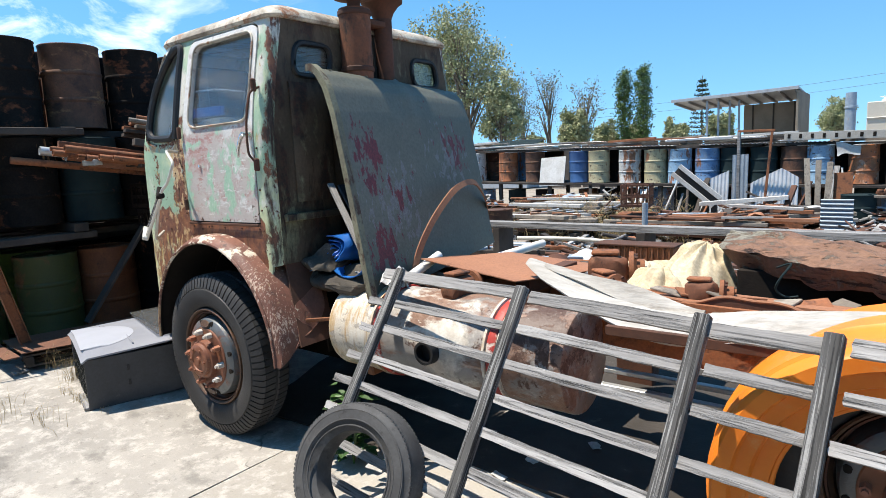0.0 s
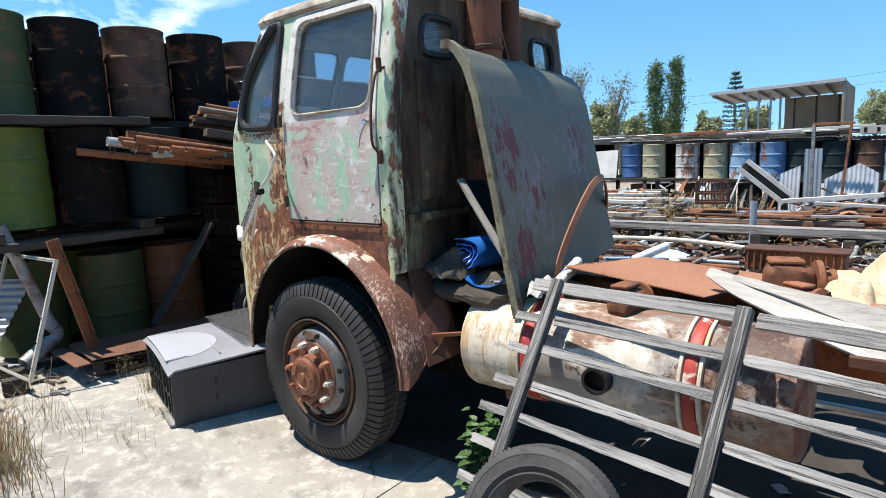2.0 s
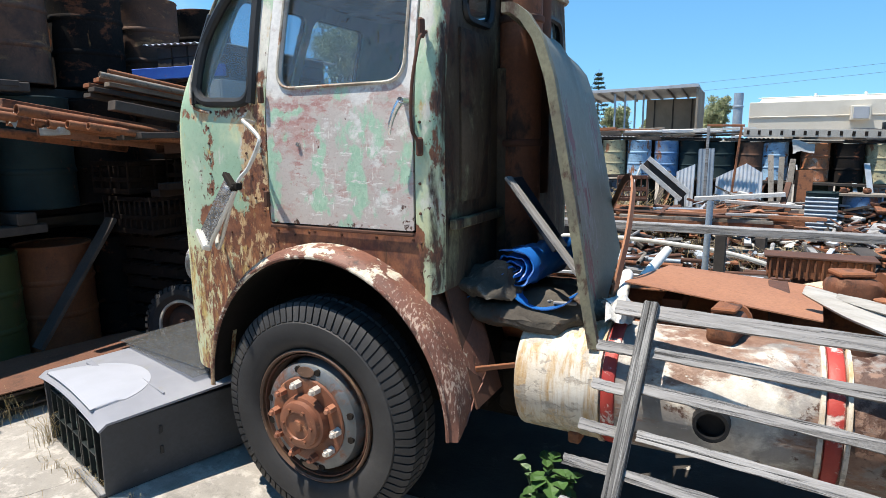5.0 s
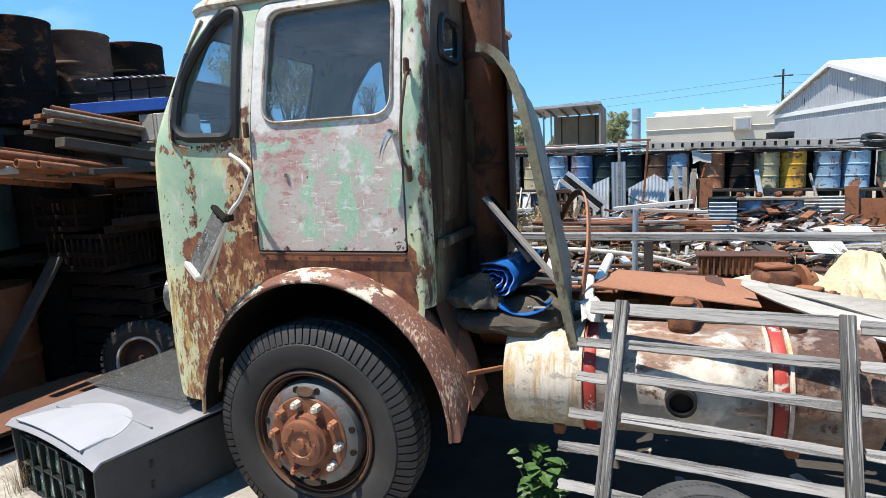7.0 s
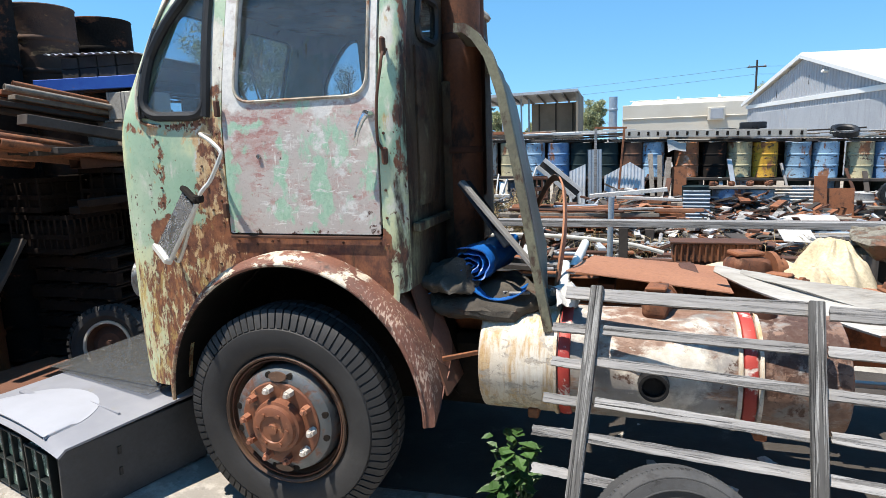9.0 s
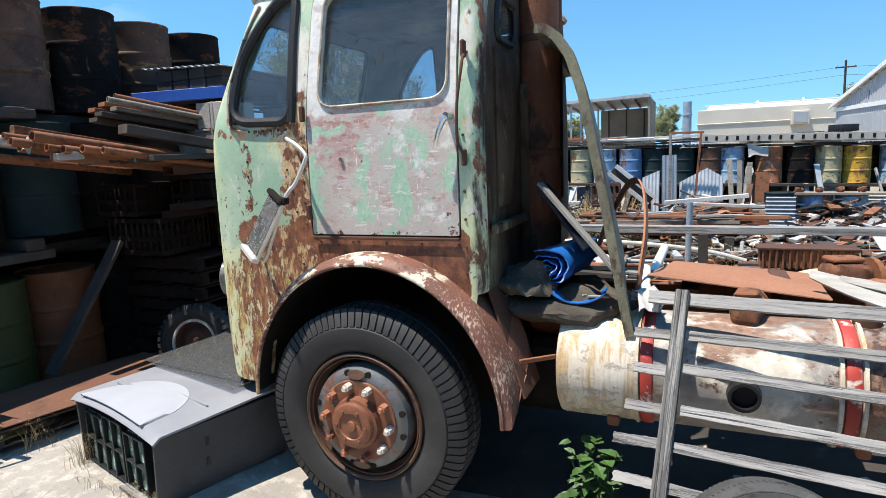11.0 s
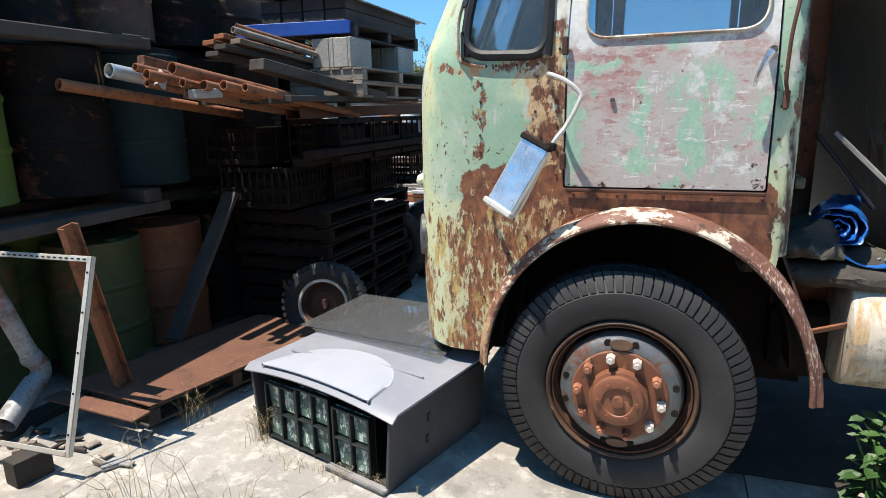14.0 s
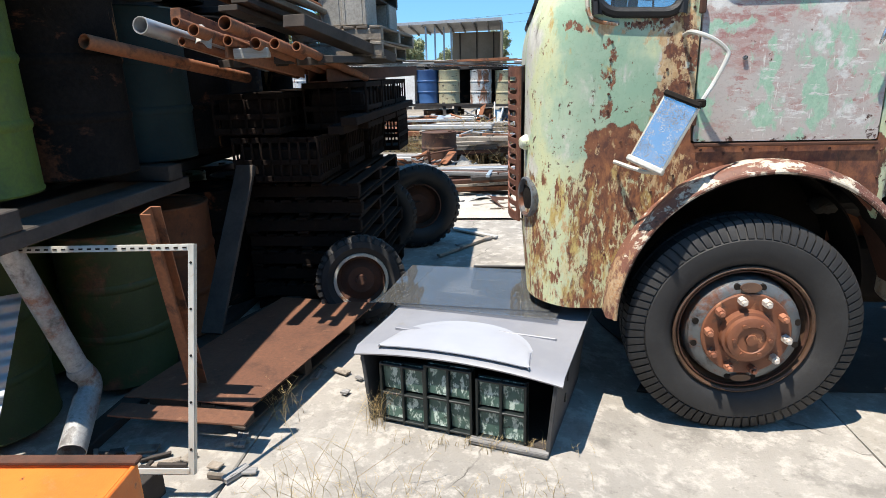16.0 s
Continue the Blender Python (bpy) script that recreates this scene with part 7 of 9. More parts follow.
bm = sheet(iron, 6, 96, 0.002)
bar((-4.15, -1.18, 0.14), (-3.85, -0.88, 0.14), 0.16, 0.28, m_timberdark, "timber_block", "dark timber block under the corrugated sheet", "block")
single("corrugated_sheet", bm, m_zinc, "bent corrugated iron sheet propped by the drums", "iron sheet")
random.seed(77)
for i in range(26):
    x, y = random.uniform(-3.5, -2.62), random.uniform(-0.72, -0.36)
    if i > 17:
        x, y = random.uniform(-2.6, -2.2), random.uniform(-0.3, 1.2)
    L = random.uniform(0.04, 0.17)
    bm = jitter(box((0, 0, 0), (L, random.uniform(0.02, 0.06), random.uniform(0.012, 0.03)), None, 0.003), 0.006, 20, i)
    single("debris", bm, random.choice([m_timberdark, m_wood, m_wood, m_timber, m_timber]), "small broken wood scrap on the concrete", "scrap", "ground scraps", at=pose(x, y, 0.02, 0, 0, random.uniform(0, 180)))

# small trailer wheel and big wheel behind
mt = Matrix.Translation((-2.47, 1.32, 0.365)) @ Vector((0.25, -0.95, 0.16)).to_track_quat("Z", "Y").to_matrix().to_4x4()
loose_tyre("trailer_wheel", "small trailer wheel with a rusty pressed rim", mt, 0.35, 0.19, 0.205, m_rubber, 36, m_rustdark, m_alu)
mt = Matrix.Translation((-2.35, 3.6, 0.47)) @ Vector((0.35, -0.9, 0.05)).to_track_quat("Z", "Y").to_matrix().to_4x4()
loose_tyre("big_tyre", "large dark truck tyre standing in shade", mt, 0.47, 0.3, 0.26, m_black, 36, m_rustdark)
mt = Matrix.Translation((-2.75, 3.1, 0.45)) @ Vector((0.35, -0.9, 0.05)).to_track_quat("Z", "Y").to_matrix().to_4x4()
loose_tyre("big_tyre", "large dark truck tyre standing in shade", mt, 0.45, 0.26, 0.26, m_black, 32, m_rustdark)

# the whole left stack stands a little nearer to the lorry
SHIFT = Matrix.Translation((0, -0.05, 0)) @ Matrix.Diagonal((0.973, 0.975, 0.972, 1))
for o in list(bpy.data.objects):
    if o.parent is None and o.name not in BEFORE:
        o.matrix_basis = SHIFT @ o.matrix_basis

# unseen wall added behind the drum stack to keep skylight out of its gaps
single("wall_stack", box((-5.25, 1.45, 1.6), (0.08, 5.2, 3.2), None, 0.01), m_timberdark, "unseen dark wall added behind the drum stack to block skylight", "wall", kind="structure")
# unseen plain wall added behind the walk; it cuts low skylight on near faces
single("wall_south", box((0, -9.0, 2.4), (26, 0.25, 4.8), None, 0.02), m_timberdark, "plain dark wall added out of view to cut skylight on the yard", "wall", kind="structure")

# ---- scrap on the lorry's chassis ----
bm = sheet(lambda u, v: (1.43 + 0.86 * u + 0.10 * v, 0.86 - 0.17 * u + 1.02 * v + 0.15 * u * v, 1.195 - 0.055 * u - 0.10 * v + 0.01 * math.sin(4 * u) * math.sin(3 * v)), 14, 10, 0.006)
single("rusty_sheet", bm, m_rustplate, "flat orange rusty steel sheet lying on the chassis", "steel sheet")
for x in (1.65, 2.15):
    bar((x, 1.0, 1.04), (x, 1.7, 1.04), 0.1, 0.1, m_rustdark, "steel_packer", "dark rusty steel packer under the sheet", "steel bar", "packers")


def rusty_unit(at, s, label, rz=0.0):
    """A cast lump with a flange, bolts and a side boss."""
    t = thing("gearbox_casting", label, "casting", at)
    t.rotation_euler.z = radians(rz)
    lump = bmesh.new()
    bmesh.ops.create_icosphere(lump, subdivisions=3, radius=1.0)
    for v in lump.verts:
        q = v.co
        v.co = Vector((math.copysign(abs(q.x) ** 0.55, q.x) * 0.13 * s, math.copysign(abs(q.y) ** 0.55, q.y) * 0.1 * s, 0.1 * s + math.copysign(abs(q.z) ** 0.6, q.z) * 0.1 * s))
    part("casing", jitter(jitter(lump, 0.02, 11, at[0]), 0.01, 30), m_stack, t)
    part("flange", revolve([(0.0, 0), (0.12 * s, 0), (0.12 * s, 0.03 * s), (0.07 * s, 0.05 * s), (0.07 * s, 0.1 * s), (0.0, 0.1 * s)], 18, Matrix.Translation((0.13 * s, 0, 0.1 * s)) @ Matrix.Rotation(radians(90), 4, "Y"), False), m_rust, t)
    for i in range(6):
        a = i * math.pi / 3
        part("bolt", cyl((0.16 * s, 0.1 * s * math.cos(a), 0.1 * s + 0.1 * s * math.sin(a)), (0.185 * s, 0.1 * s * math.cos(a), 0.1 * s + 0.1 * s * math.sin(a)), 0.012 * s, None, 6), m_rustdark, t)
    part("cover", jitter(box((-0.02 * s, 0, 0.215 * s), (0.18 * s, 0.14 * s, 0.03 * s), None, 0.01 * s), 0.008, 20), m_rust, t)
    return t


rusty_unit((1.92, 0.63, 1.01), 0.75, "rust-caked gearbox casting behind the timber rack", 80)
rusty_unit((2.50, 1.55, 0.98), 1.0, "rust-brown axle casting with a bolted flange", 20)
rusty_unit((2.62, 1.2, 0.98), 0.7, "rust-brown axle casting with a bolted flange", -30)
rusty_unit((3.2, 1.15, 0.99), 0.7, "rusty flange casting on the chassis", 10)
# ribbed box beyond the sheet
ribbed = thing("ribbed_heater", "rusty ribbed steel heater body beyond the chassis", "heater", (2.4, 2.36, 0.0))
part("body", box((0, 0, 1.06), (0.60, 0.18, 0.14), None, 0.008), m_rust, ribbed)
for i in range(14):
    part("rib", box((-0.28 + 0.043 * i, -0.095, 1.06), (0.014, 0.02, 0.15), None, 0.003), m_rust, ribbed)
part("top_edge", box((0, 0, 1.135), (0.64, 0.22, 0.015), None, 0.003), m_rustdark, ribbed)
part("pedestal", box((0, 0, 0.5), (0.3, 0.15, 1.0), None, 0.01), m_rustdark, ribbed)

# bleached boards curling over the chassis
def strip(points, widths, tilt, th, mat, label, name="bleached_board"):
    path = smooth_path(points, 8)
    n = len(path) - 1
    def fn(u, v):
        f = u * n
        i = min(int(f), n - 1)
        p = path[i].lerp(path[i + 1], f - i)
        w = widths[0] + (widths[1] - widths[0]) * u
        w *= 0.35 + 0.65 * min(1.0, u * 9) * 1.0
        return (p.x + 0.02 * v, p.y + w * (v - 0.5) * math.cos(tilt), p.z + w * (v - 0.5) * math.sin(tilt) + 0.012 * math.sin(9 * u + 3 * v))
    return single(name, sheet(fn, n, 5, th), mat, label, "board")


strip([(2.22, 0.95, 1.215), (2.5, 0.85, 1.13), (2.85, 0.73, 1.03), (3.2, 0.62, 1.0), (3.6, 0.55, 1.08), (4.2, 0.48, 1.17), (4.9, 0.45, 1.22)], (0.15, 0.2), 0.55, 0.012, m_bark, "bleached pale board curling over the chassis")
strip([(2.35, 0.93, 1.2), (2.7, 0.86, 1.14), (3.05, 0.78, 1.08), (3.3, 0.72, 1.04)], (0.06, 0.10), 0.9, 0.012, m_bark, "narrow bleached batten on the curling board")
bar((2.9, 0.55, 0.97), (4.9, 0.4, 1.02), 0.03, 0.05, m_rustdark, "bed_edge", "rusty folded bed edge rail", "steel bar")

# rusty tray with a wavy lip along the chassis edge
def tray_z(x):
    return 1.07 + 0.022 * math.sin(9.2 * x + 1.2) + 0.008 * math.sin(23 * x)


tray_b = thing("rusty_tray", "rusted steel tray with a buckled wavy lip on the chassis", "tray", (2.76, 0.98, 0.96))
bm = sheet(lambda u, v: (1.95 * u, 0.004 * math.sin(14 * u), (tray_z(2.76 + 1.95 * u) - 0.96) * v), 60, 4, 0.006)
part("front", bm, m_rustdark, tray_b)
part("lip", tube([(1.95 * i / 60, 0.0, tray_z(2.76 + 1.95 * i / 60) - 0.958) for i in range(61)], 0.009, 6), m_rustplate, tray_b, "buckled orange lip")
part("floor", jitter(sheet(lambda u, v: (1.95 * u, 0.02 + 0.3 * v, 0.05 + 0.02 * math.sin(8 * u)), 20, 6, 0.005), 0.02, 6), m_rust, tray_b)
part("plate", box((0.92, -0.012, 0.05), (0.24, 0.006, 0.07), None, 0.002), m_rustplate, tray_b)
for x in (0.1, 0.62, 1.25, 1.7):
    part("bolt", cyl((x, -0.004, 0.05), (x, -0.03, 0.05), 0.016, 0.014, 8), m_rust, tray_b)

# crumpled canvas, draped in folds from its highest point
def canvas(at, rx, ry, h, folds, seed, label, skew=(0.0, 0.0)):
    def fn(u, v):
        t = 2 * math.pi * u
        c = Vector((math.cos(t), math.sin(t), seed))
        wave = math.sin(folds * t + 2.5 * noise.noise(c * 1.1) + 1.2 * v)
        crease = 1 - abs(wave)
        reach = 1 + 0.22 * noise.noise(c * 1.6) + 0.10 * wave
        p = Vector((c.x * v * 4, c.y * v * 4, seed))
        z = h * (1 - v ** 3.0) * (1 - 0.25 * v) + 0.17 * h * (crease - 0.4) * math.sin(math.pi * min(1.0, v * 1.1)) + 0.30 * h * noise.noise(p * 0.8) * math.sin(math.pi * v) + 0.004
        return (rx * v * reach * c.x + skew[0] * (1 - v), ry * v * reach * c.y + skew[1] * (1 - v), max(0.004, z))
    return single("canvas", sheet(fn, 120, 30, 0.004), m_cloth, label, "canvas", "canvas heaps", at=Matrix.Translation(at))


canvas((3.02, 1.70, 0.99), 0.22, 0.31, 0.255, 3, 1.3, "cream canvas heaped in folds on the chassis", (0.03, 0.12))
canvas((2.58, 1.86, 0.99), 0.36, 0.30, 0.10, 3, 4.1, "loose fold of cream canvas on the chassis", (0.1, -0.05))
canvas((2.84, 1.46, 0.99), 0.20, 0.20, 0.13, 3, 7.7, "loose fold of cream canvas on the chassis", (0.03, 0.05))

# thick sawn slab of timber
def slab_bm():
    d = Vector((1.45, -0.88, -0.06))
    L = d.length
    d.normalize()
    s = Vector((-d.y, d.x, 0)).normalized()
    def fn(u, v):
        w = 0.27 * math.sqrt(max(0.02, 1 - (1 - min(1.0, u * 5)) ** 2))
        p = Vector((3.17, 1.93, 1.30)) + d * (L * u) + s * (w * (2 * v - 1))
        step = 0.018 if v > 0.52 + 0.05 * math.sin(7 * u) else 0.0
        return p + Vector((0, 0, step + 0.03 * noise.noise(p * 3) + 0.012 * noise.noise(p * 11) - 0.04 * (2 * v - 1) ** 4))
    return jitter(sheet(fn, 60, 24, 0.13), 0.012, 9)


single("timber_slab", slab_bm(), surf("brown_sawn_timber", ((0.27, 0.15, 0.095), (0.19, 0.10, 0.065)), [(((0.30, 0.28, 0.23), (0.17, 0.155, 0.12)), 9.0, 0.60, 0.06, None, ((3.17, 1.93, 1.22, 0.42),)), (((0.03, 0.02, 0.016), (0.05, 0.03, 0.024)), 13.0, 0.60, 0.03, (0.25, 0.5, 2), None), (((0.27, 0.17, 0.12), (0.22, 0.13, 0.09)), 17.0, 0.62, 0.04, (0.2, 0.5, 2), None)], rough=0.9, height=0.9, dist=0.012), "thick brown sawn timber slab with a mossy bark end", "timber")
bar((3.3, 1.66, 1.06), (4.3, 1.66, 1.06), 0.3, 0.16, m_dark, "dark_box", "dark steel box under the timber slab", "steel box")
single("rope", tube(smooth_path([(3.55, 1.22, 1.22), (3.62, 1.18, 1.25), (3.58, 1.14, 1.18), (3.56, 1.15, 1.12), (3.6, 1.17, 1.08), (3.66, 1.16, 1.09)], 6), 0.006, 6), m_teal_drum, "loop of green cord hanging off the slab", "cord")
for i, (p0, p1, w, h, mat, nm, lb) in enumerate((((2.75, 1.02, 1.02), (3.9, 0.98, 1.0), 0.09, 0.07, m_rust, "steel_bar", "rusty square steel bar on the chassis"), ((2.9, 1.3, 1.03), (4.0, 1.0, 1.07), 0.12, 0.02, m_rustplate, "steel_bar", "flat rusty steel strip on the chassis"), ((3.3, 0.9, 1.01), (4.4, 0.8, 1.06), 0.16, 0.012, m_timber, "board", "thin split board on the chassis"), ((3.45, 0.85, 0.93), (3.75, 0.83, 0.93), 0.01, 0.12, m_timberdark, "name_plate", "blank dark plate on the chassis side"))):
    bar(p0, p1, w, h, mat, nm, lb, "steel bar" if "steel" in lb else "board", "", 0.003)
for i in range(7):
    a = i * 0.9
    bm = jitter(box((0, 0, 0), (0.22, 0.1, 0.012), None, 0.003), 0.02, 9, i)
    single("metal_scrap", bm, m_rust if i % 2 else m_timber, "torn rusty scrap lying on the chassis", "scrap metal", "chassis scraps", at=pose(3.05 + 0.13 * i, 1.12 + 0.05 * math.sin(a), 1.06, 15 * math.sin(a), 10, 40 * i))
# white pipes beyond the bonnet sheet
pipe((1.40, 1.62, 1.04), (1.42, 2.62, 1.06), 0.035, m_pvc, "length of white plastic pipe lying on the chassis", "white pipes", 0.004)
pipe((1.44, 0.62, 1.06), (1.40, 1.1, 1.18), 0.032, m_pvc, "length of white plastic pipe lying on the chassis", "white pipes", 0.004)
for k in range(3):
    bm = jitter(sheet(lambda u, v: (0.09 * u, 0.16 * v, 0.02 * math.sin(6 * u + 4 * v)), 6, 6, 0.003), 0.02, 14, k)
    single("white_rag", bm, m_white, "scrap of white plastic by the rack", "rag", "white scraps", at=pose(1.42 + 0.05 * k, 0.45 + 0.06 * k, 1.10, 30, 20 * k, 50 * k))
# scraps on the ground under the chassis
random.seed(5)
for i in range(10):
    bm = jitter(sheet(lambda u, v: (random.uniform(0.05, 0.07) * u, 0.08 * v, 0.0), 3, 3, 0.004), 0.03, 9, i)
    single("paper_scrap", bm, m_white if i % 3 else m_bark, "torn pale scrap on the shaded ground", "scrap", "pale scraps", at=pose(random.uniform(1.6, 3.6), random.uniform(-0.2, 1.3), 0.02, 0, 0, random.uniform(0, 360)))
for i, (x0, x1, y) in enumerate(((1.9, 4.8, 1.15), (2.0, 4.9, 1.3))):
    bar((x0, y, 0.42 + 0.05 * i), (x1, y, 0.42 + 0.05 * i), 0.05, 0.03, m_steel, "leaf_spring", "long steel leaf under the chassis", "spring", "spring leaves")

# ---- the yard behind: rails, scrap stacks, drum wall ----
random.seed(11)
# long weathered rail on posts
bar((-0.45, 4.42, 1.0), (5.9, 4.42, 0.975), 0.16, 0.075, m_wood, "yard_rail", "long weathered timber rail across the yard", "timber")
bar((0.2, 4.62, 0.985), (6.6, 4.62, 0.985), 0.06, 0.04, m_rustdark, "yard_rail", "long dark steel rail across the yard", "steel bar")
for x in (1.72, 4.2, -0.2):
    bar((x, 4.5, 0.0), (x, 4.5, 0.95 if x > 0 else 0.955), 0.36, 0.10, m_timberdark, "rail_post", "dark timber post under the yard rail", "post", "rail posts")
pipe((1.55, 4.9, 0.0), (1.57, 4.9, 1.24), 0.035, m_bluezinc, "blue-grey steel pipe post in the yard", "", name="pipe_post")


TOPS = []


def stack(cx, cy, L, n, layers, z0, mats, spread, rot=0.0, th=(0.03, 0.09), cat="scrap", pipes=0.3, skew=8.0):
    """Bars and pipes laid on each other in layers."""
    z = z0
    for k in (-0.35, 0.35):
        c, s = math.cos(radians(rot)), math.sin(radians(rot))
        bar((cx + k * L * c - spread / 2 * s * -1, cy + k * L * s - spread / 2, z / 2), (cx + k * L * c + spread / 2 * s * -1, cy + k * L * s + spread / 2, z / 2), 0.15, max(z, 0.04), m_timberdark, "bearer", "dark timber bearer under scrap", "timber", "scrap bearers")
    for lay in range(layers):
        h = random.uniform(*th)
        for i in range(n):
            off = spread * ((i + 0.5) / n - 0.5)
            a = radians(rot + random.uniform(-skew, skew))
            ll = L * random.uniform(0.55, 1.0) / 2
            ox = cx + random.uniform(-0.2, 0.2) * L - off * math.sin(radians(rot))
            oy = cy + off * math.cos(radians(rot))
            mat = random.choice(mats)
            p0 = (ox - ll * math.cos(a), oy - ll * math.sin(a), z + h / 2 + random.uniform(-0.01, 0.02))
            p1 = (ox + ll * math.cos(a), oy + ll * math.sin(a), z + h / 2 + random.uniform(-0.02, 0.02))
            word = {m_rust: "rusty steel", m_white: "white painted", m_steel: "galvanised steel", m_timber: "grey timber", m_wood: "weathered timber", m_rustplate: "orange rusty steel", m_timberdark: "dark timber", m_bark: "bleached timber", m_pvc: "white plastic", m_zinc: "grey iron"}.get(mat, "old")
            if random.random() < pipes and mat not in (m_timber, m_wood, m_timberdark, m_bark):
                pipe(p0, p1, h / 2 * 0.9, mat, word + " pipe lying in a scrap stack", "stacked scrap", 0.004)
            else:
                bar(p0, p1, random.uniform(0.06, 0.2), h * 0.9, mat, "board" if mat in (m_timber, m_wood, m_timberdark, m_bark, m_white) else "steel_bar", word + " length lying in a scrap stack", cat, "stacked scrap")
        z += h
    TOPS.append((cx, cy, 0.32 * L, 0.4 * spread, z, rot))


LIGHT = [m_rust, m_zinc, m_bluezinc, m_wood, m_timber, m_rust, m_rustdark, m_timberdark, m_rustdark, m_timberdark]
RUSTY = [m_rust, m_rustplate, m_rust, m_timber, m_timberdark, m_rustdark, m_rustdark]
MIXED = [m_timber, m_rust, m_timber, m_wood, m_steel, m_rust, m_timberdark, m_rustdark, m_timberdark, m_rustdark]
stack(0.3, 5.6, 2.0, 6, 4, 0.15, LIGHT, 1.2, 2, (0.03, 0.07), pipes=0.6, skew=14)
stack(3.0, 5.7, 2.4, 7, 4, 0.12, LIGHT, 1.3, -2, (0.03, 0.07), pipes=0.5, skew=14)
stack(5.8, 5.6, 2.6, 7, 5, 0.15, LIGHT, 1.4, 3, (0.03, 0.08), pipes=0.5, skew=14)
stack(-1.6, 6.6, 2.0, 6, 4, 0.1, MIXED, 1.2, 4, (0.04, 0.09), skew=16)
stack(1.1, 8.9, 3.0, 7, 5, 0.35, RUSTY, 1.0, -3, (0.04, 0.08))
stack(-1.9, 9.3, 1.8, 7, 5, 0.3, MIXED, 1.4, 5, (0.04, 0.1), skew=22)
stack(-4.4, 10.2, 2.0, 7, 5, 0.3, MIXED, 1.6, -4, (0.05, 0.1), skew=22)
stack(-3.2, 12.2, 2.0, 7, 4, 0.5, [m_white, m_timber, m_wood, m_rust, m_timberdark], 1.2, 0, (0.05, 0.1), skew=20)
stack(4.6, 8.2, 2.4, 7, 4, 0.1, LIGHT, 1.5, 4, (0.03, 0.07), pipes=0.5, skew=18)
stack(7.2, 7.4, 2.6, 7, 4, 0.1, LIGHT, 1.5, 2, (0.04, 0.08), pipes=0.5, skew=16)
stack(5.2, 10.6, 1.8, 7, 3, 0.1, MIXED, 1.2, -6, (0.04, 0.09), skew=25)
stack(8.4, 10.4, 2.0, 7, 4, 0.1, MIXED, 1.2, 6, (0.04, 0.09), skew=25)
stack(2.3, 11.6, 1.6, 7, 4, 0.3, MIXED, 1.0, 8, (0.05, 0.1), skew=25)
stack(-6.8, 11.6, 2.0, 7, 6, 0.3, MIXED, 1.6, 6, (0.05, 0.1), skew=20)
stack(10.5, 8.4, 2.6, 7, 4, 0.2, LIGHT, 1.6, -2, (0.04, 0.09), skew=16)
# loose short scrap thrown over the stacks
for i in range(150):
    L = random.uniform(0.25, 0.9)
    a = random.uniform(0, 3.14)
    if i % 4:
        cx, cy, lx, ly, zt, rot = random.choice(TOPS)
        x, y, z, e = cx + random.uniform(-lx, lx), cy + random.uniform(-ly, ly), zt + 0.005, random.uniform(-0.12, 0.12)
    else:
        x, y, z, e = random.uniform(-5.5, 9.5), random.uniform(5.2, 12.4), 0.015, 0.0
    d = Vector((math.cos(a) * math.cos(e), math.sin(a) * math.cos(e), math.sin(e))) * (L / 2)
    c = Vector((x, y, z))
    mat = random.choice([m_white, m_rust, m_timber, m_wood, m_rustdark, m_rustdark, m_timberdark, m_timberdark, m_zinc, m_bluezinc, m_rustplate])
    if i % 5 == 0:
        w = random.uniform(0.2, 0.5)
        bm = jitter(sheet(lambda u, v: ((u - 0.5) * w, (v - 0.5) * L, 0.05 * math.sin(4 * u + i) * math.sin(3 * v)), 8, 8, 0.004), 0.05, 5, i)
        single("metal_scrap", bm, mat, "bent sheet offcut thrown on the scrap", "scrap metal", "loose scrap", at=pose(x, y, z, random.uniform(-12, 12), random.uniform(-12, 12), random.uniform(0, 180)))
    elif i % 5 == 1:
        pipe(c - d, c + d, random.uniform(0.015, 0.04), mat, "short pipe offcut thrown on the scrap", "loose scrap", 0.004)
    else:
        bar(c - d, c + d, random.uniform(0.04, 0.14), random.uniform(0.02, 0.06), mat, "offcut", "short offcut thrown on the scrap", "scrap", "loose scrap")

# tilted white sheets and boards standing out of the scrap
def board(at, w, h, rx, ry, rz, mat, label, name="sheet", th=0.012):
    bm = jitter(box((0, 0, h / 2), (w, th, h), None, 0.003), 0.008, 4, w)
    return single(name, bm, mat, label, "board", at=pose(*at, rx, ry, rz))


for at, w, h, rx, ry, rz in (((5.3, 6.9, 0.3), 0.3, 0.7, -30, 35, 10), ((6.0, 6.3, 0.4), 0.5, 0.42, -40, 20, 30), ((4.2, 7.2, 0.35), 0.5, 0.5, -60, 5, 15), ((5.1, 5.2, 0.45), 0.3, 0.6, -20, 40, 0), ((4.8, 8.8, 0.36), 0.9, 0.5, -75, 0, 5), ((7.2, 6.6, 0.5), 0.9, 0.35, -70, 8, -10)):
    board(at, w, h, rx, ry, rz, m_white, "white board scrap tilted in the scrap stack", "white_board")


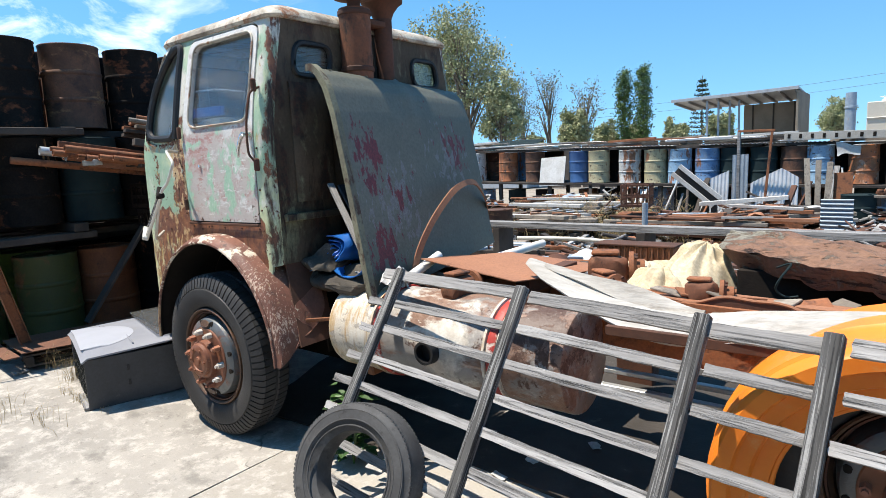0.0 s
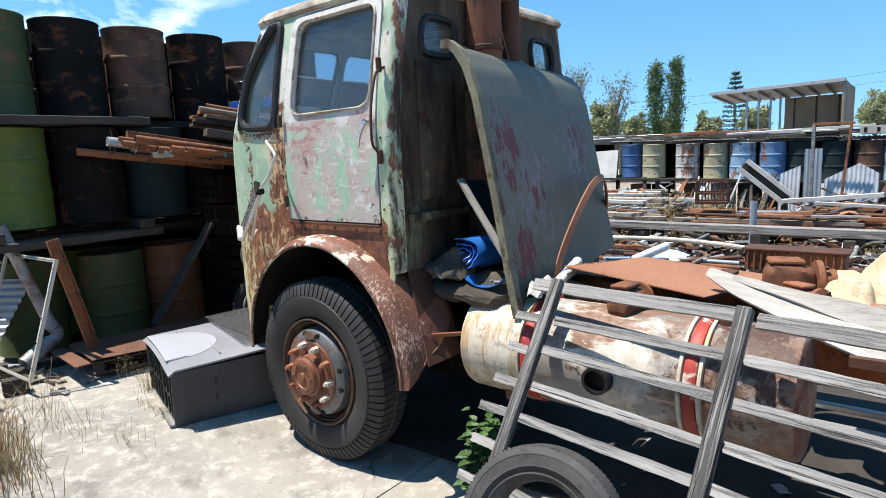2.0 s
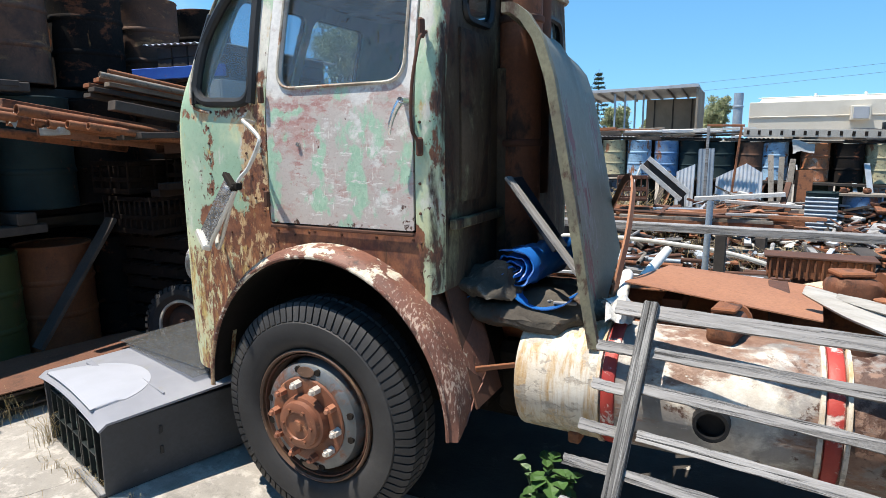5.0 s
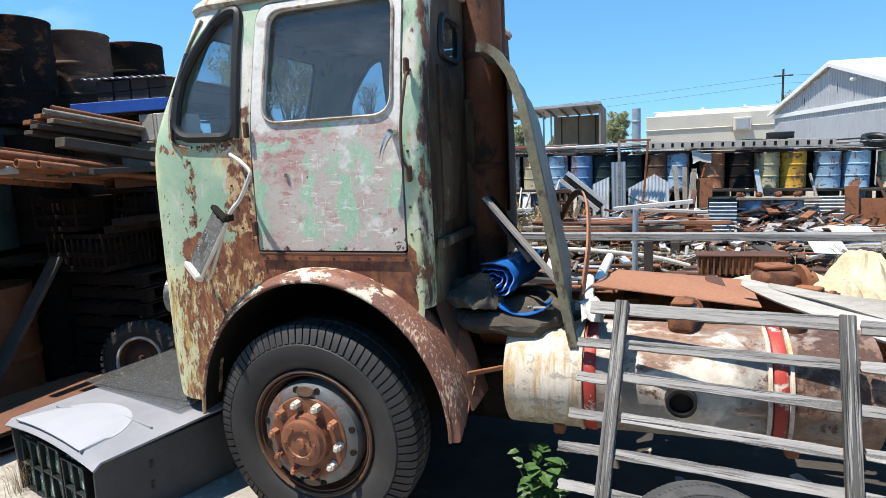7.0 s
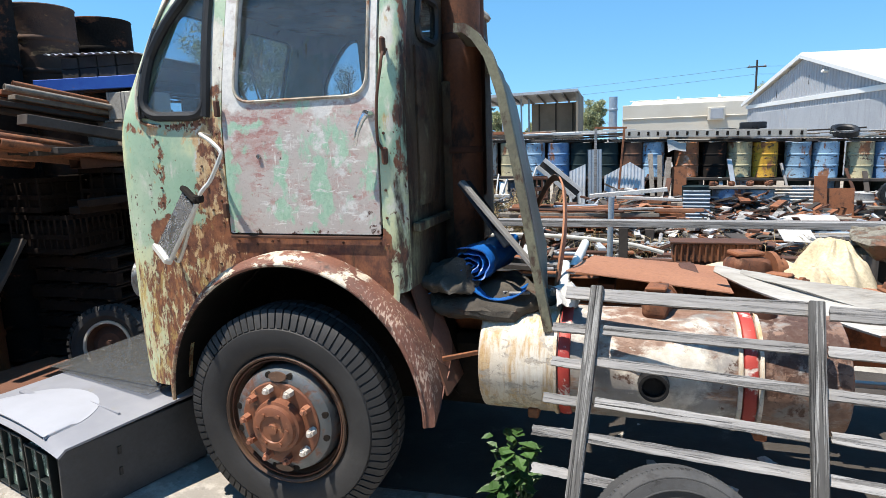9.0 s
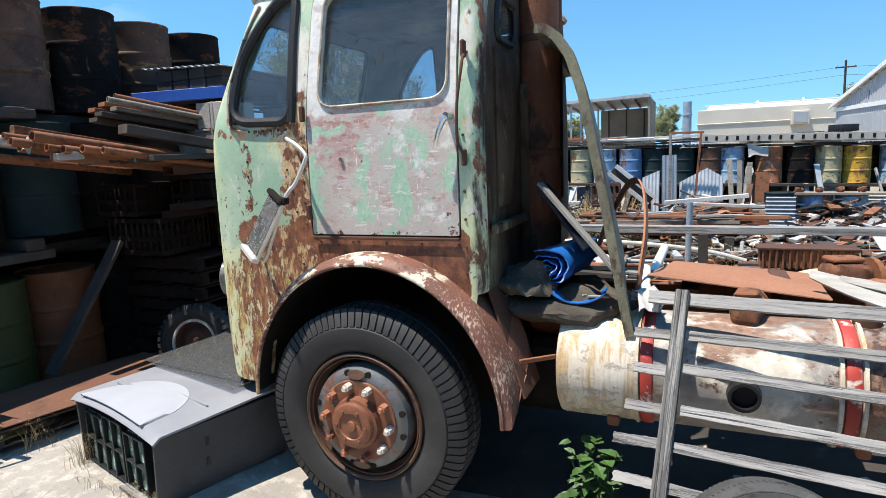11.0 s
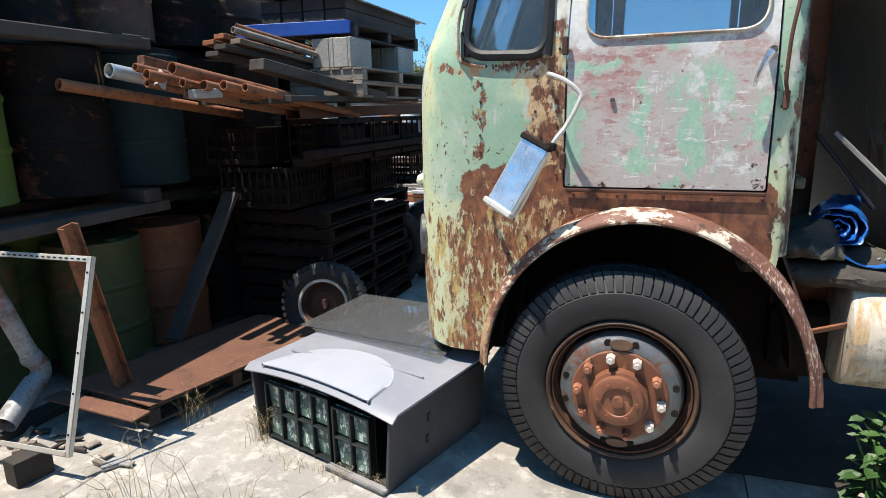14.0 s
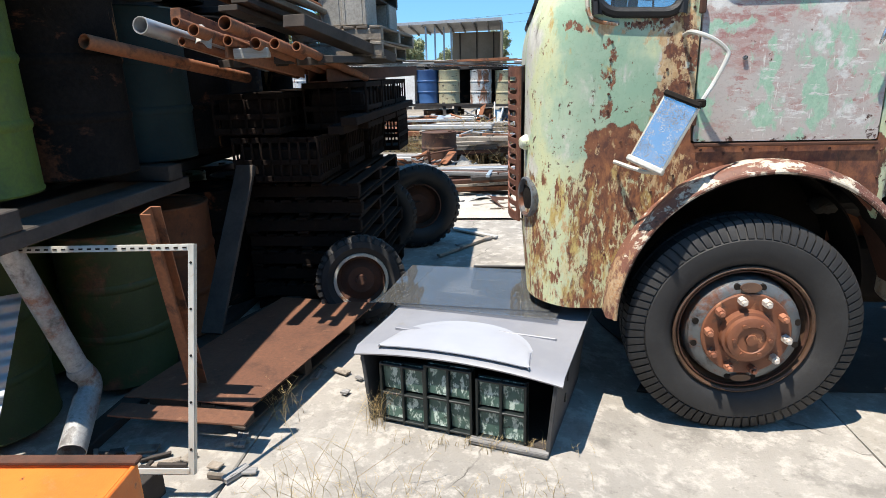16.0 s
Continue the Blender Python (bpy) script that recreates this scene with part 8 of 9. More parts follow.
def corrugated(at, w, h, rx, ry, rz, mat, label, left=1.0, peak=0.5, right=1.0):
    """A standing sheet; its top edge runs from left over a peak to right, as shares of h."""
    n = int(w / 0.076)
    def top(u):
        return left + (1 - left) * u / peak if u < peak else 1 - (1 - right) * (u - peak) / (1 - peak)
    bm = sheet(lambda u, v: ((u - 0.5) * w, 0.012 * math.sin(2 * math.pi * n * u), h * top(u) * v), n * 6, 2, 0.003)
    return single("corrugated_sheet", bm, mat, label, "iron sheet", "standing iron sheets", at=pose(*at, rx, ry, rz))


LEANING = "corrugated iron sheet standing against the drums"
corrugated((1.66, 12.75, 0.0), 0.95, 1.37, -9, 0, 2, m_zinc, LEANING, 0.76, 0.64, 0.84)
corrugated((0.53, 12.70, 0.0), 0.40, 1.34, -8, 0, 0, m_zinc, LEANING, 0.87, 0.97, 0.99)
corrugated((0.97, 12.75, 0.0), 0.34, 1.70, -8, -1, 0, m_bluezinc, LEANING)
for k in range(3):
    board((2.36 + 0.14 * k, 12.85 + 0.02 * k, 0.0), 0.11, 1.56 - 0.05 * k, -8, -4 + 3 * k, 0, m_timber, "pale grey timber plank standing against the drums", "timber_plank", 0.03)
corrugated((3.05, 10.3, 0.0), 0.84, 0.5, 0, 0, 0, m_bluezinc, "blue-grey corrugated sheet on edge in the yard").matrix_basis = pose(3.31, 10.3, 0.44, -8, -90, 0)
# rusty goalpost frame and a pale channel tipped against the sheets
goal = thing("goalpost_frame", "thin rusty steel frame standing among the iron sheets", "frame", (0.98, 12.6, 0.0))
part("post", beam((0.0, 0.0, 0.0), (0.0, 0.0, 2.18), 0.075, 0.06), m_wood, goal, "pale weathered post")
part("post", beam((0.50, 0.0, 0.0), (0.66, 0.0, 2.16), 0.05, 0.05), m_rust, goal)
part("crossbar", beam((-0.03, 0.0, 2.20), (0.72, 0.0, 2.18), 0.05, 0.05), m_rust, goal)
tip = thing("pale_channel", "wide pale steel channel tipped on end in the scrap", "steel bar", (0.15, 12.35, 0.98))
for k in (-1, 1):
    part("flange", beam((-0.47 + 0.085 * k, 0.0, 0.42 + 0.085 * k), (0.44 + 0.085 * k, 0.05, -0.36 + 0.085 * k), 0.05, 0.10), m_white, tip)
part("web", beam((-0.46, 0.03, 0.41), (0.43, 0.08, -0.35), 0.02, 0.20), m_timberdark, tip)
bar((0.52, 12.5, 0.0), (0.50, 12.5, 0.62), 0.12, 0.12, m_timberdark, "timber_block", "dark upright timber block in the scrap", "block")
bar((1.05, 9.25, 0.86), (2.45, 9.35, 0.97), 0.14, 0.07, m_white, "board", "long pale board on the scrap stack", "board", "pale boards")
bar((1.55, 9.1, 0.85), (2.70, 9.15, 0.79), 0.10, 0.05, m_white, "board", "long pale board on the scrap stack", "board", "pale boards")
corrugated((5.6, 12.7, 0.3), 0.7, 1.0, -10, 0, 0, m_white, "white corrugated sheet on edge in the yard").matrix_basis = pose(5.9, 12.7, 0.4, -8, -90, 0)
board((2.93, 13.0, 0.0), 0.34, 1.22, -8, 0, 0, m_rust, "orange rusty sheet standing against the drums", "rusty_sheet")
board((5.75, 12.2, 0.0), 0.26, 1.0, -8, 0, 0, m_rust, "orange rusty sheet standing against the drums", "rusty_sheet")
board((6.15, 12.3, 0.0), 0.55, 0.72, -8, 0, 0, m_rust, "orange rusty sheet standing against the drums", "rusty_sheet")
board((8.3, 12.0, 0.0), 0.45, 1.25, -4, 3, 0, m_wood, "broad grey board standing in the yard", "standing_board", 0.04)
board((-4.22, 13.55, 1.0), 0.80, 0.86, -16, -2, 0, m_white, "large white sheet leaning on the drums", "white_sheet", 0.02)
for p0, p1, mat in (((2.4, 9.2, 0.7), (2.5, 9.6, 1.15), m_rustdark), ((8.55, 9.5, 0.2), (8.4, 9.6, 1.75), m_dark)):
    bar(p0, p1, 0.09, 0.05, mat, "leaning_post", "lean painted post standing in the scrap", "post", "leaning posts")

# wall of drums on a shelf
def shelf_z(x):
    return 1.03 - 0.028 * (x + 2)


def row_y(x):
    return 14.0 + 0.10 * max(0.0, x + 2)


WALL = [(-7.8, m_orange_drum), (-7.1, m_white_drum), (-5.95, m_orange_drum), (-4.97, m_rust_drum), (-3.53, m_brightblue), (-2.92, m_cream_drum), (-2.05, m_white_drum), (-1.37, m_cream_drum), (-0.74, m_lblue_drum), (-0.09, m_blue_drum), (0.5, m_teal_drum), (1.2, m_teal_drum), (1.83, m_rust_drum), (2.35, m_lblue_drum), (3.2, m_orange_drum), (3.88, m_black_drum), (4.48, m_cream_drum), (5.08, m_yellow_drum), (5.85, m_lblue_drum), (6.48, m_lblue_drum), (7.25, m_cream_drum), (7.85, m_blue_drum), (8.45, m_rust_drum), (8.95, m_black_drum), (9.5, m_orange_drum), (10.0, m_orange_drum)]
NAMES = {m_orange_drum: "orange rusted", m_white_drum: "white painted", m_rust_drum: "brown rusted", m_brightblue: "bright blue", m_cream_drum: "cream painted", m_lblue_drum: "light blue", m_blue_drum: "faded blue", m_teal_drum: "dull teal", m_black_drum: "black", m_yellow_drum: "yellow painted"}
for x, mat in WALL:
    drum((x, row_y(x) + random.uniform(-0.05, 0.05), shelf_z(x)), mat, "drum", NAMES[mat] + " steel drum standing on the long shelf", "drums on the long shelf", rz=random.uniform(0, 360), tilt=random.uniform(-1, 1))
    drum((x + 0.1, row_y(x) + 0.35, 0.0), random.choice([m_rust_drum, m_black_drum, m_blue_drum, m_teal_drum]), "drum", "shaded steel drum under the long shelf", "drums under the shelf", 0.28, min(0.86, shelf_z(x) - 0.09))
    if x < 9:
        drum((x + 0.3, row_y(x) + 0.66, shelf_z(x)), random.choice([m_rust_drum, m_black_drum, m_blue_drum]), "drum", "shaded steel drum in the shelf's back row", "drums on the long shelf")
# shelf deck, posts, cover boards
for x0, x1 in ((-8.6, -3.5), (-3.5, 1.2), (1.2, 5.9), (5.9, 10.8)):
    for dy in (-0.28, 0.1, 0.5, 0.9):
        bar((x0, row_y(x0) + dy, shelf_z(x0) - 0.035), (x1, row_y(x1) + dy, shelf_z(x1) - 0.035), 0.36, 0.06, m_timberdark, "shelf_plank", "dark timber plank carrying the drum row", "plank", "shelf planks")
    for k in range(3):
        x = x0 + (x1 - x0) * (k + 0.5) / 3
        for dy in (-0.3, 0.9):
            bar((x, row_y(x) + dy, 0), (x, row_y(x) + dy, shelf_z(x) - 0.065), 0.1, 0.1, m_timberdark, "shelf_post", "dark timber post under the drum shelf", "post", "shelf posts")
    for dy, mat in ((-0.02, m_timberdark), (0.36, m_timberdark), (0.78, m_timber)):
        bar((x0 + 0.05, row_y(x0) + dy, shelf_z(x0) + 0.93), (x1 - 0.05, row_y(x1) + dy, shelf_z(x1) + 0.93), 0.42, 0.05, mat, "cover_plank", "weathered plank laid over the drum row", "plank", "cover planks")
for i in range(9):
    x = -7.5 + 1.95 * i + random.uniform(-0.3, 0.3)
    w, d = random.uniform(1.2, 1.9), random.uniform(0.86, 0.98)
    bm = sheet(lambda u, v: ((u - 0.5) * w, 0.9 * (v - 0.45) - (d - 0.9) * (1 - v), 0.012 * math.sin(2 * math.pi * 16 * u) - 0.04 * v), 96, 2, 0.003)
    single("cover_sheet", bm, random.choice([m_zinc, m_zinc, m_rust, m_white]), "corrugated sheet laid over the drum row", "iron sheet", "cover sheets", at=pose(x, row_y(x) + 0.17, shelf_z(x) + 0.985, 0, 1.5, random.uniform(-4, 4)))
for i in range(90):
    x = random.uniform(-8, 10)
    L = random.uniform(0.6, 2.6)
    a = radians(random.uniform(-14, 14))
    y = row_y(x) + random.uniform(-0.1, 0.8)
    z = shelf_z(x) + 1.02 + 0.035 * (i % 5)
    mat = random.choice([m_timber, m_white, m_rust, m_timberdark, m_wood, m_steel, m_steel])
    bar((x - L / 2 * math.cos(a), y - L / 2 * math.sin(a), z), (x + L / 2 * math.cos(a), y + L / 2 * math.sin(a), z + random.uniform(-0.03, 0.05)), random.uniform(0.05, 0.2), random.uniform(0.02, 0.06), mat, "board" if mat not in (m_rust, m_steel) else "steel_bar", "old length of scrap lying on the drum covers", "scrap", "cover scraps")
# slotted white rail and tyres on the covers
rail_s = thing("slotted_rail", "long pale slotted steel rail over the drums", "steel bar", (3.75, 14.1, shelf_z(3.75) + 1.12))
rail_s.rotation_euler.y = radians(1.6)
part("web", box((0, 0, 0), (4.2, 0.04, 0.18), None, 0.004), m_block, rail_s)
for i in range(18):
    part("slot", box((-2.0 + 0.235 * i, -0.021, 0), (0.06, 0.01, 0.10), None, 0.001), m_dark, rail_s)
for x, dz, rx in ((4.6, 0.0, 0), (4.75, 0.16, 0), (4.05, 0.0, 0), (6.85, 0.0, 22)):
    loose_tyre("scrap_tyre", "bald black tyre on the drum covers", pose(x, row_y(x) - 0.1, shelf_z(x) + 1.15 + dz, rx, 0, 0), 0.31, 0.17, 0.19, m_black, 20)
bm = jitter(sheet(lambda u, v: (0.42 * u, 0.22 * v, 0.0), 6, 6, 0.004), 0.09, 4)
single("plastic_sheet", bm, m_white, "torn white plastic sheet hanging between drums", "plastic sheet", at=pose(2.70, 14.10, shelf_z(2.75) + 0.70, 70, 6, 6))
# lower drums before the shelf
for x, y, mat, r, h in ((3.95, 12.6, m_blue_drum, 0.33, 0.72), (4.62, 12.6, m_lblue_drum, 0.3, 0.7), (7.7, 12.3, m_green_drum, 0.3, 0.62), (9.05, 12.0, m_lblue_drum, 0.33, 0.8), (9.75, 12.0, m_brightblue, 0.36, 0.85), (3.25, 12.4, m_teal_drum, 0.3, 0.8), (10.5, 12.1, m_brightblue, 0.36, 0.85), (6.75, 12.7, m_white_drum, 0.28, 0.6), (-2.55, 8.0, m_rust_drum, 0.32, 0.85)):
    drum((x, y, 0.0), mat, "drum", {m_green_drum: "pale green", m_brightblue: "bright blue plastic"}.get(mat, NAMES.get(mat, "old")) + " drum standing on the ground", "ground drums", r, h)
mt = pose(7.0, 12.0, 0.62, 90, 0, 0)
loose_tyre("spare_wheel", "small wheel with a pale rim propped in the yard", mt, 0.26, 0.15, 0.16, m_black, 20, m_steel)
bar((6.6, 12.05, 0.33), (8.6, 12.0, 0.34), 0.2, 0.06, m_timber, "bench_plank", "plank bench in front of drums", "plank")
for x in (6.8, 8.4):
    bar((x, 12.05, 0.0), (x, 12.05, 0.3), 0.15, 0.15, m_timberdark, "timber_block", "dark block under the plank bench", "block", "bench blocks")
bar((3.5, 12.5, 0.76), (5.2, 12.5, 0.74), 0.5, 0.05, m_timber, "bench_plank", "plank laid over blue drums", "plank")
for i in range(8):
    rusty_unit((3.6 + 0.2 * i, 12.45 + 0.05 * (i % 2), 0.78), 0.5, "small rusty casting on the drum plank", 30 * i) if i % 2 == 0 else None
# dark crate, rusty frame and slumped sheet among the scrap
crate((0.05, 8.8, 0.85), 0.5, 0.45, 0.42, m_rustdark, "dark rusty wire crate on the scrap stack", "yard crates", 10, 5)
single("drainpipe", tube(smooth_path([(-0.4, 5.2, 0.70), (0.5, 5.22, 0.72), (1.2, 5.25, 0.68), (1.8, 5.3, 0.6), (2.2, 5.3, 0.5)], 8), 0.028, 10), m_alu, "bent pale drainpipe lying behind the rail", "pipe")
# jumbled small scrap heaped before the drums
def scrap_heap(cx, cy, rx, ry, h, n, seed):
    random.seed(seed)
    for mat, lab in ((m_rustdark, "dark rusty"), (m_timberdark, "blackened timber"), (m_rust, "rust-red"), (m_zinc, "pale grey iron"), (m_wood, "grey timber"), (m_white, "white-painted")):
        bm = bmesh.new()
        for k in range({m_white: n // 4, m_zinc: n // 2}.get(mat, n)):
            a, r = random.uniform(0, 6.28), math.sqrt(random.random())
            x, y = rx * r * math.cos(a), ry * r * math.sin(a)
            z = h * (1 - r * r) * random.uniform(0.3, 1.0) + 0.03
            q = Matrix.Rotation(random.uniform(0, 3.14), 3, "Z") @ Matrix.Rotation(random.uniform(-0.5, 0.5), 3, "Y")
            ln = random.uniform(0.15, 0.8)
            if k % 3 == 0:
                d = q @ Vector((ln / 2, 0, 0))
                cyl(Vector((x, y, z)) - d, Vector((x, y, z)) + d, random.uniform(0.012, 0.035), None, 8, True, bm)
            else:
                box((x, y, z), (ln, random.uniform(0.03, 0.22), random.uniform(0.01, 0.05)), q, 0.0, bm)
        single("scrap_heap", bm, mat, lab + " scrap jumbled in a heap", "scrap heap", kind="stuff", soft=False, at=Matrix.Translation((cx, cy, 0)))


for k, (cx, cy, rx, ry, h) in enumerate(((-3.6, 11.4, 1.0, 0.7, 0.6), (-1.2, 11.8, 0.9, 0.6, 0.7), (0.4, 10.4, 0.9, 0.5, 0.5), (3.4, 10.0, 0.8, 0.5, 0.45), (5.0, 11.6, 1.2, 0.5, 0.5), (6.4, 9.6, 1.0, 0.6, 0.45), (8.0, 11.4, 1.1, 0.5, 0.55), (9.6, 10.2, 1.1, 0.6, 0.5), (2.0, 7.2, 1.0, 0.5, 0.35), (4.6, 6.6, 1.1, 0.4, 0.35), (-0.6, 7.6, 1.0, 0.6, 0.4), (6.8, 6.2, 0.9, 0.4, 0.35), (-5.8, 12.6, 1.0, 0.5, 0.8))):
    scrap_heap(cx, cy, rx, ry, h, 22, 300 + k)
for k, (cx, cy, rx, ry, h) in enumerate(((-0.9, 9.9, 1.3, 0.5, 0.75), (1.6, 10.4, 1.2, 0.5, 0.7), (4.2, 9.0, 1.3, 0.5, 0.55), (6.0, 8.2, 1.2, 0.5, 0.55), (8.6, 8.6, 1.2, 0.5, 0.55), (-2.6, 7.4, 0.9, 0.5, 0.5), (0.6, 7.0, 1.2, 0.5, 0.5), (3.2, 6.8, 1.2, 0.4, 0.5), (1.6, 12.2, 1.2, 0.4, 0.75), (4.4, 12.2, 1.3, 0.35, 0.7), (7.4, 12.6, 1.3, 0.35, 0.75), (9.4, 12.7, 1.0, 0.35, 0.8), (-2.4, 12.9, 1.2, 0.4, 0.85))):
    scrap_heap(cx, cy, rx, ry, h, 30, 340 + k)
# lengths leaning against the shelf
random.seed(91)
for i in range(34):
    x = random.uniform(-3.0, 10.2)
    y = row_y(x) - 0.55
    L = random.uniform(0.7, 1.5)
    dx = random.uniform(-0.35, 0.35) * L
    mat = random.choice([m_rust, m_rustdark, m_timberdark, m_white, m_wood, m_steel, m_timber])
    p0, p1 = (x, y - random.uniform(0.15, 0.5), 0.0), (x + dx, y + 0.24, L * 0.9)
    if i % 3:
        bar(p0, p1, random.uniform(0.04, 0.16), 0.03, mat, "leaning_length", "old length of scrap leaning on the drum shelf", "scrap", "leaning lengths")
    else:
        pipe(p0, p1, random.uniform(0.02, 0.035), mat, "old pipe leaning on the drum shelf", "leaning lengths")

# yellow lamp box and machine on the far side
ym = thing("yellow_machine", "yellow painted machine box with a black upright", "machine", (4.95, 4.3, 0.0))
part("box", box((0, 0, 1.06), (0.16, 0.14, 0.2), Matrix.Rotation(radians(20), 3, "Y"), 0.015), m_yellow_drum, ym)
part("stand", box((0, 0, 0.5), (0.12, 0.1, 1.0), None, 0.01), m_rustdark, ym)
part("upright", box((0.17, 0.02, 0.75), (0.045, 0.045, 1.5), None, 0.006), m_dark, ym)
part("casting", jitter(box((0.32, 0, 1.0), (0.2, 0.16, 0.16), None, 0.03), 0.02, 8), m_rustdark, ym)

# the gap seen past the cab front: sheets, bricks, weeds
bm = sheet(lambda u, v: (-2.3 + 1.3 * u, 4.6 + 1.5 * v, 0.03 + 0.012 * math.sin(v * 110)), 3, 90, 0.003)
single("ground_sheet", bm, m_block, "corrugated sheet lying on the concrete", "iron sheet")
bm = jitter(sheet(lambda u, v: (-2.25 + 0.5 * u, 7.3 + 0.1 * v, 0.5 * v * math.sin(math.pi * min(1, 0.15 + u))), 8, 8, 0.01), 0.08, 5)
single("white_bag", bm, m_white, "slumped white bag on the concrete", "bag")
for i in range(3):
    for j in range(2):
        bm = box((0, 0, 0.05), (0.30, 0.16, 0.10), None, 0.006)
        single("brick", bm, m_brick, "orange-red brick stacked on the ground", "brick", "stacked bricks", at=pose(-2.75 + 0.32 * j + 0.05 * i, 7.6, 0.10 * i, 0, 0, 4 * j))
stack(-3.6, 8.0, 2.2, 5, 4, 0.1, [m_white, m_timber, m_rust, m_wood], 1.0, 6, (0.05, 0.1))
stack(-2.2, 10.5, 2.4, 5, 4, 0.5, [m_rust, m_white, m_timber, m_wood], 1.0, -5, (0.05, 0.1))

# loose sticks and offcuts between the pile and the lorry's front
random.seed(515)
for i in range(12):
    x, y = random.uniform(-2.3, -1.2), random.uniform(3.2, 7.2)
    n = random.uniform(0.15, 0.9)
    mat, lab = random.choice([(m_wood, "pale broken stick on the ground"), (m_timber, "grey timber offcut on the ground"), (m_rust, "rusty iron offcut on the ground"), (m_white, "pale painted offcut on the ground")])
    bm = jitter(box((0, 0, 0), (n, random.uniform(0.02, 0.09), random.uniform(0.015, 0.05)), None, 0.003), 0.006, 20, i)
    single("offcut", bm, mat, lab, "scrap", "scattered offcuts", at=pose(x, y, 0.028, 0, 0, random.uniform(-50, 60)))


def grass(name, cx, cy, sx, sy, n, h, label, seed, w=0.0026, mat=None):
    """Dry stalks that fork near the top and carry tiny seed heads."""
    random.seed(seed)
    bm = bmesh.new()

    def blade(p, q, r, w0):
        d = (r - p).normalized()
        s0 = d.cross(Vector((0.3, 0.9, 0.2))).normalized() * w0
        for s1 in (s0, d.cross(s0).normalized() * w0):
            vs = [bm.verts.new(c) for c in (p - s1, p + s1, q + s1 * 0.8, q - s1 * 0.8)]
            e = [bm.verts.new(c) for c in (r + s1 * 0.4, r - s1 * 0.4)]
            bm.faces.new(vs)
            bm.faces.new((vs[3], vs[2], e[0], e[1]))

    for i in range(n):
        x, y = cx + random.gauss(0, sx), cy + random.gauss(0, sy)
        hh = h * random.uniform(0.4, 1.0)
        a = random.uniform(0, 6.28)
        lean = random.uniform(0.1, 0.7) * hh
        dx, dy = math.cos(a), math.sin(a)
        foot, mid, top = Vector((x, y, 0)), Vector((x + dx * lean * 0.3, y + dy * lean * 0.3, hh * 0.6)), Vector((x + dx * lean, y + dy * lean, hh))
        blade(foot, mid, top, w)
        for k in range(random.randint(0, 4)):
            f = random.uniform(0.4, 0.95)
            p = mid.lerp(top, f) if f > 0.6 else foot.lerp(mid, f + 0.3)
            r = p + Vector((random.uniform(-1, 1), random.uniform(-1, 1), random.uniform(0.1, 1.0))) * (0.22 * hh)
            blade(p, p.lerp(r, 0.5) + Vector((0, 0, 0.01 * hh)), r, w * 0.6)
            for j in range(3):
                q = r + Vector((random.uniform(-1, 1), random.uniform(-1, 1), random.uniform(-0.5, 1))) * (w * 3)
                bm.faces.new([bm.verts.new(q + Vector(d) * w * 1.3) for d in ((1, 0, 0), (0, 1, 0.6), (-1, 0, 0.2))])
    return single(name, bm, mat or m_straw, label, "grass", kind="stuff", soft=False)


grass("dry_grass", -2.6, 9.4, 0.9, 0.5, 500, 0.7, "dry straw-coloured weeds among the scrap", 1, 0.006)
grass("dry_grass", -1.4, 10.4, 1.0, 0.5, 500, 0.9, "dry straw-coloured weeds among the scrap", 2, 0.006)
grass("dry_grass", -0.2, 9.6, 0.5, 0.3, 260, 0.75, "dry straw-coloured weeds among the scrap", 9, 0.006)
grass("dry_grass", 3.0, 7.0, 2.2, 0.3, 400, 0.5, "dry straw-coloured weeds among the scrap", 3, 0.004)
grass("dry_grass", -1.35, -0.38, 0.22, 0.03, 90, 0.07, "dry grass wisps along the cabinet's foot", 4, 0.0012)
grass("dry_grass", -1.98, -0.20, 0.035, 0.05, 46, 0.22, "dry grass tuft at the cabinet's corner", 11, 0.0012)
grass("dry_grass", -1.75, -0.9, 0.26, 0.09, 34, 0.20, "sparse dry weeds in a concrete crack", 5, 0.0013)
grass("dry_grass", -1.15, -0.74, 0.14, 0.05, 20, 0.13, "sparse dry weeds in a concrete crack", 10, 0.0012)
grass("dry_grass", -2.12, -0.95, 0.14, 0.12, 26, 0.46, "tall fine dry stalks beside the concrete crack", 7, 0.0014)
grass("dry_grass", -1.64, -1.5, 0.34, 0.13, 600, 0.33, "dense dry weeds beside the concrete", 12, 0.0022)
grass("dead_weeds", -1.74, -1.56, 0.28, 0.12, 600, 0.30, "dense reddish-brown dead weeds beside the concrete", 8, 0.0022, m_drybrown)
grass("dry_grass", -2.52, -0.15, 0.05, 0.06, 22, 0.22, "dry grass tuft beside the rusty plate", 6, 0.0013)

# ---- buildings, trees and wires in the distance ----
def ribbed_wall(x0, x1, z0, z1, pitch=0.16, depth=0.018):
    """A sheeted wall whose ribs are folded into the one skin."""
    n = int((x1 - x0) / pitch) * 4
    return sheet(lambda u, v: (x0 + (x1 - x0) * u, -depth * (1 if int(round(u * n)) % 4 in (0, 1) else 0), z0 + (z1 - z0) * (1 - v)), n, 1, 0.1)


HX, HY, HD, HE, HR = 10.8, 23.4, 13.7, 3.58, 5.32
hall = thing("factory_hall", "grey metal factory hall with a pale gabled roof", "building", (HX, HY, 0))
hall.rotation_euler.z = radians(10)
part("long_wall", ribbed_wall(0, 40, 0, HE), m_wallgrey, hall, "pale blue-grey ribbed metal wall", soft=False)
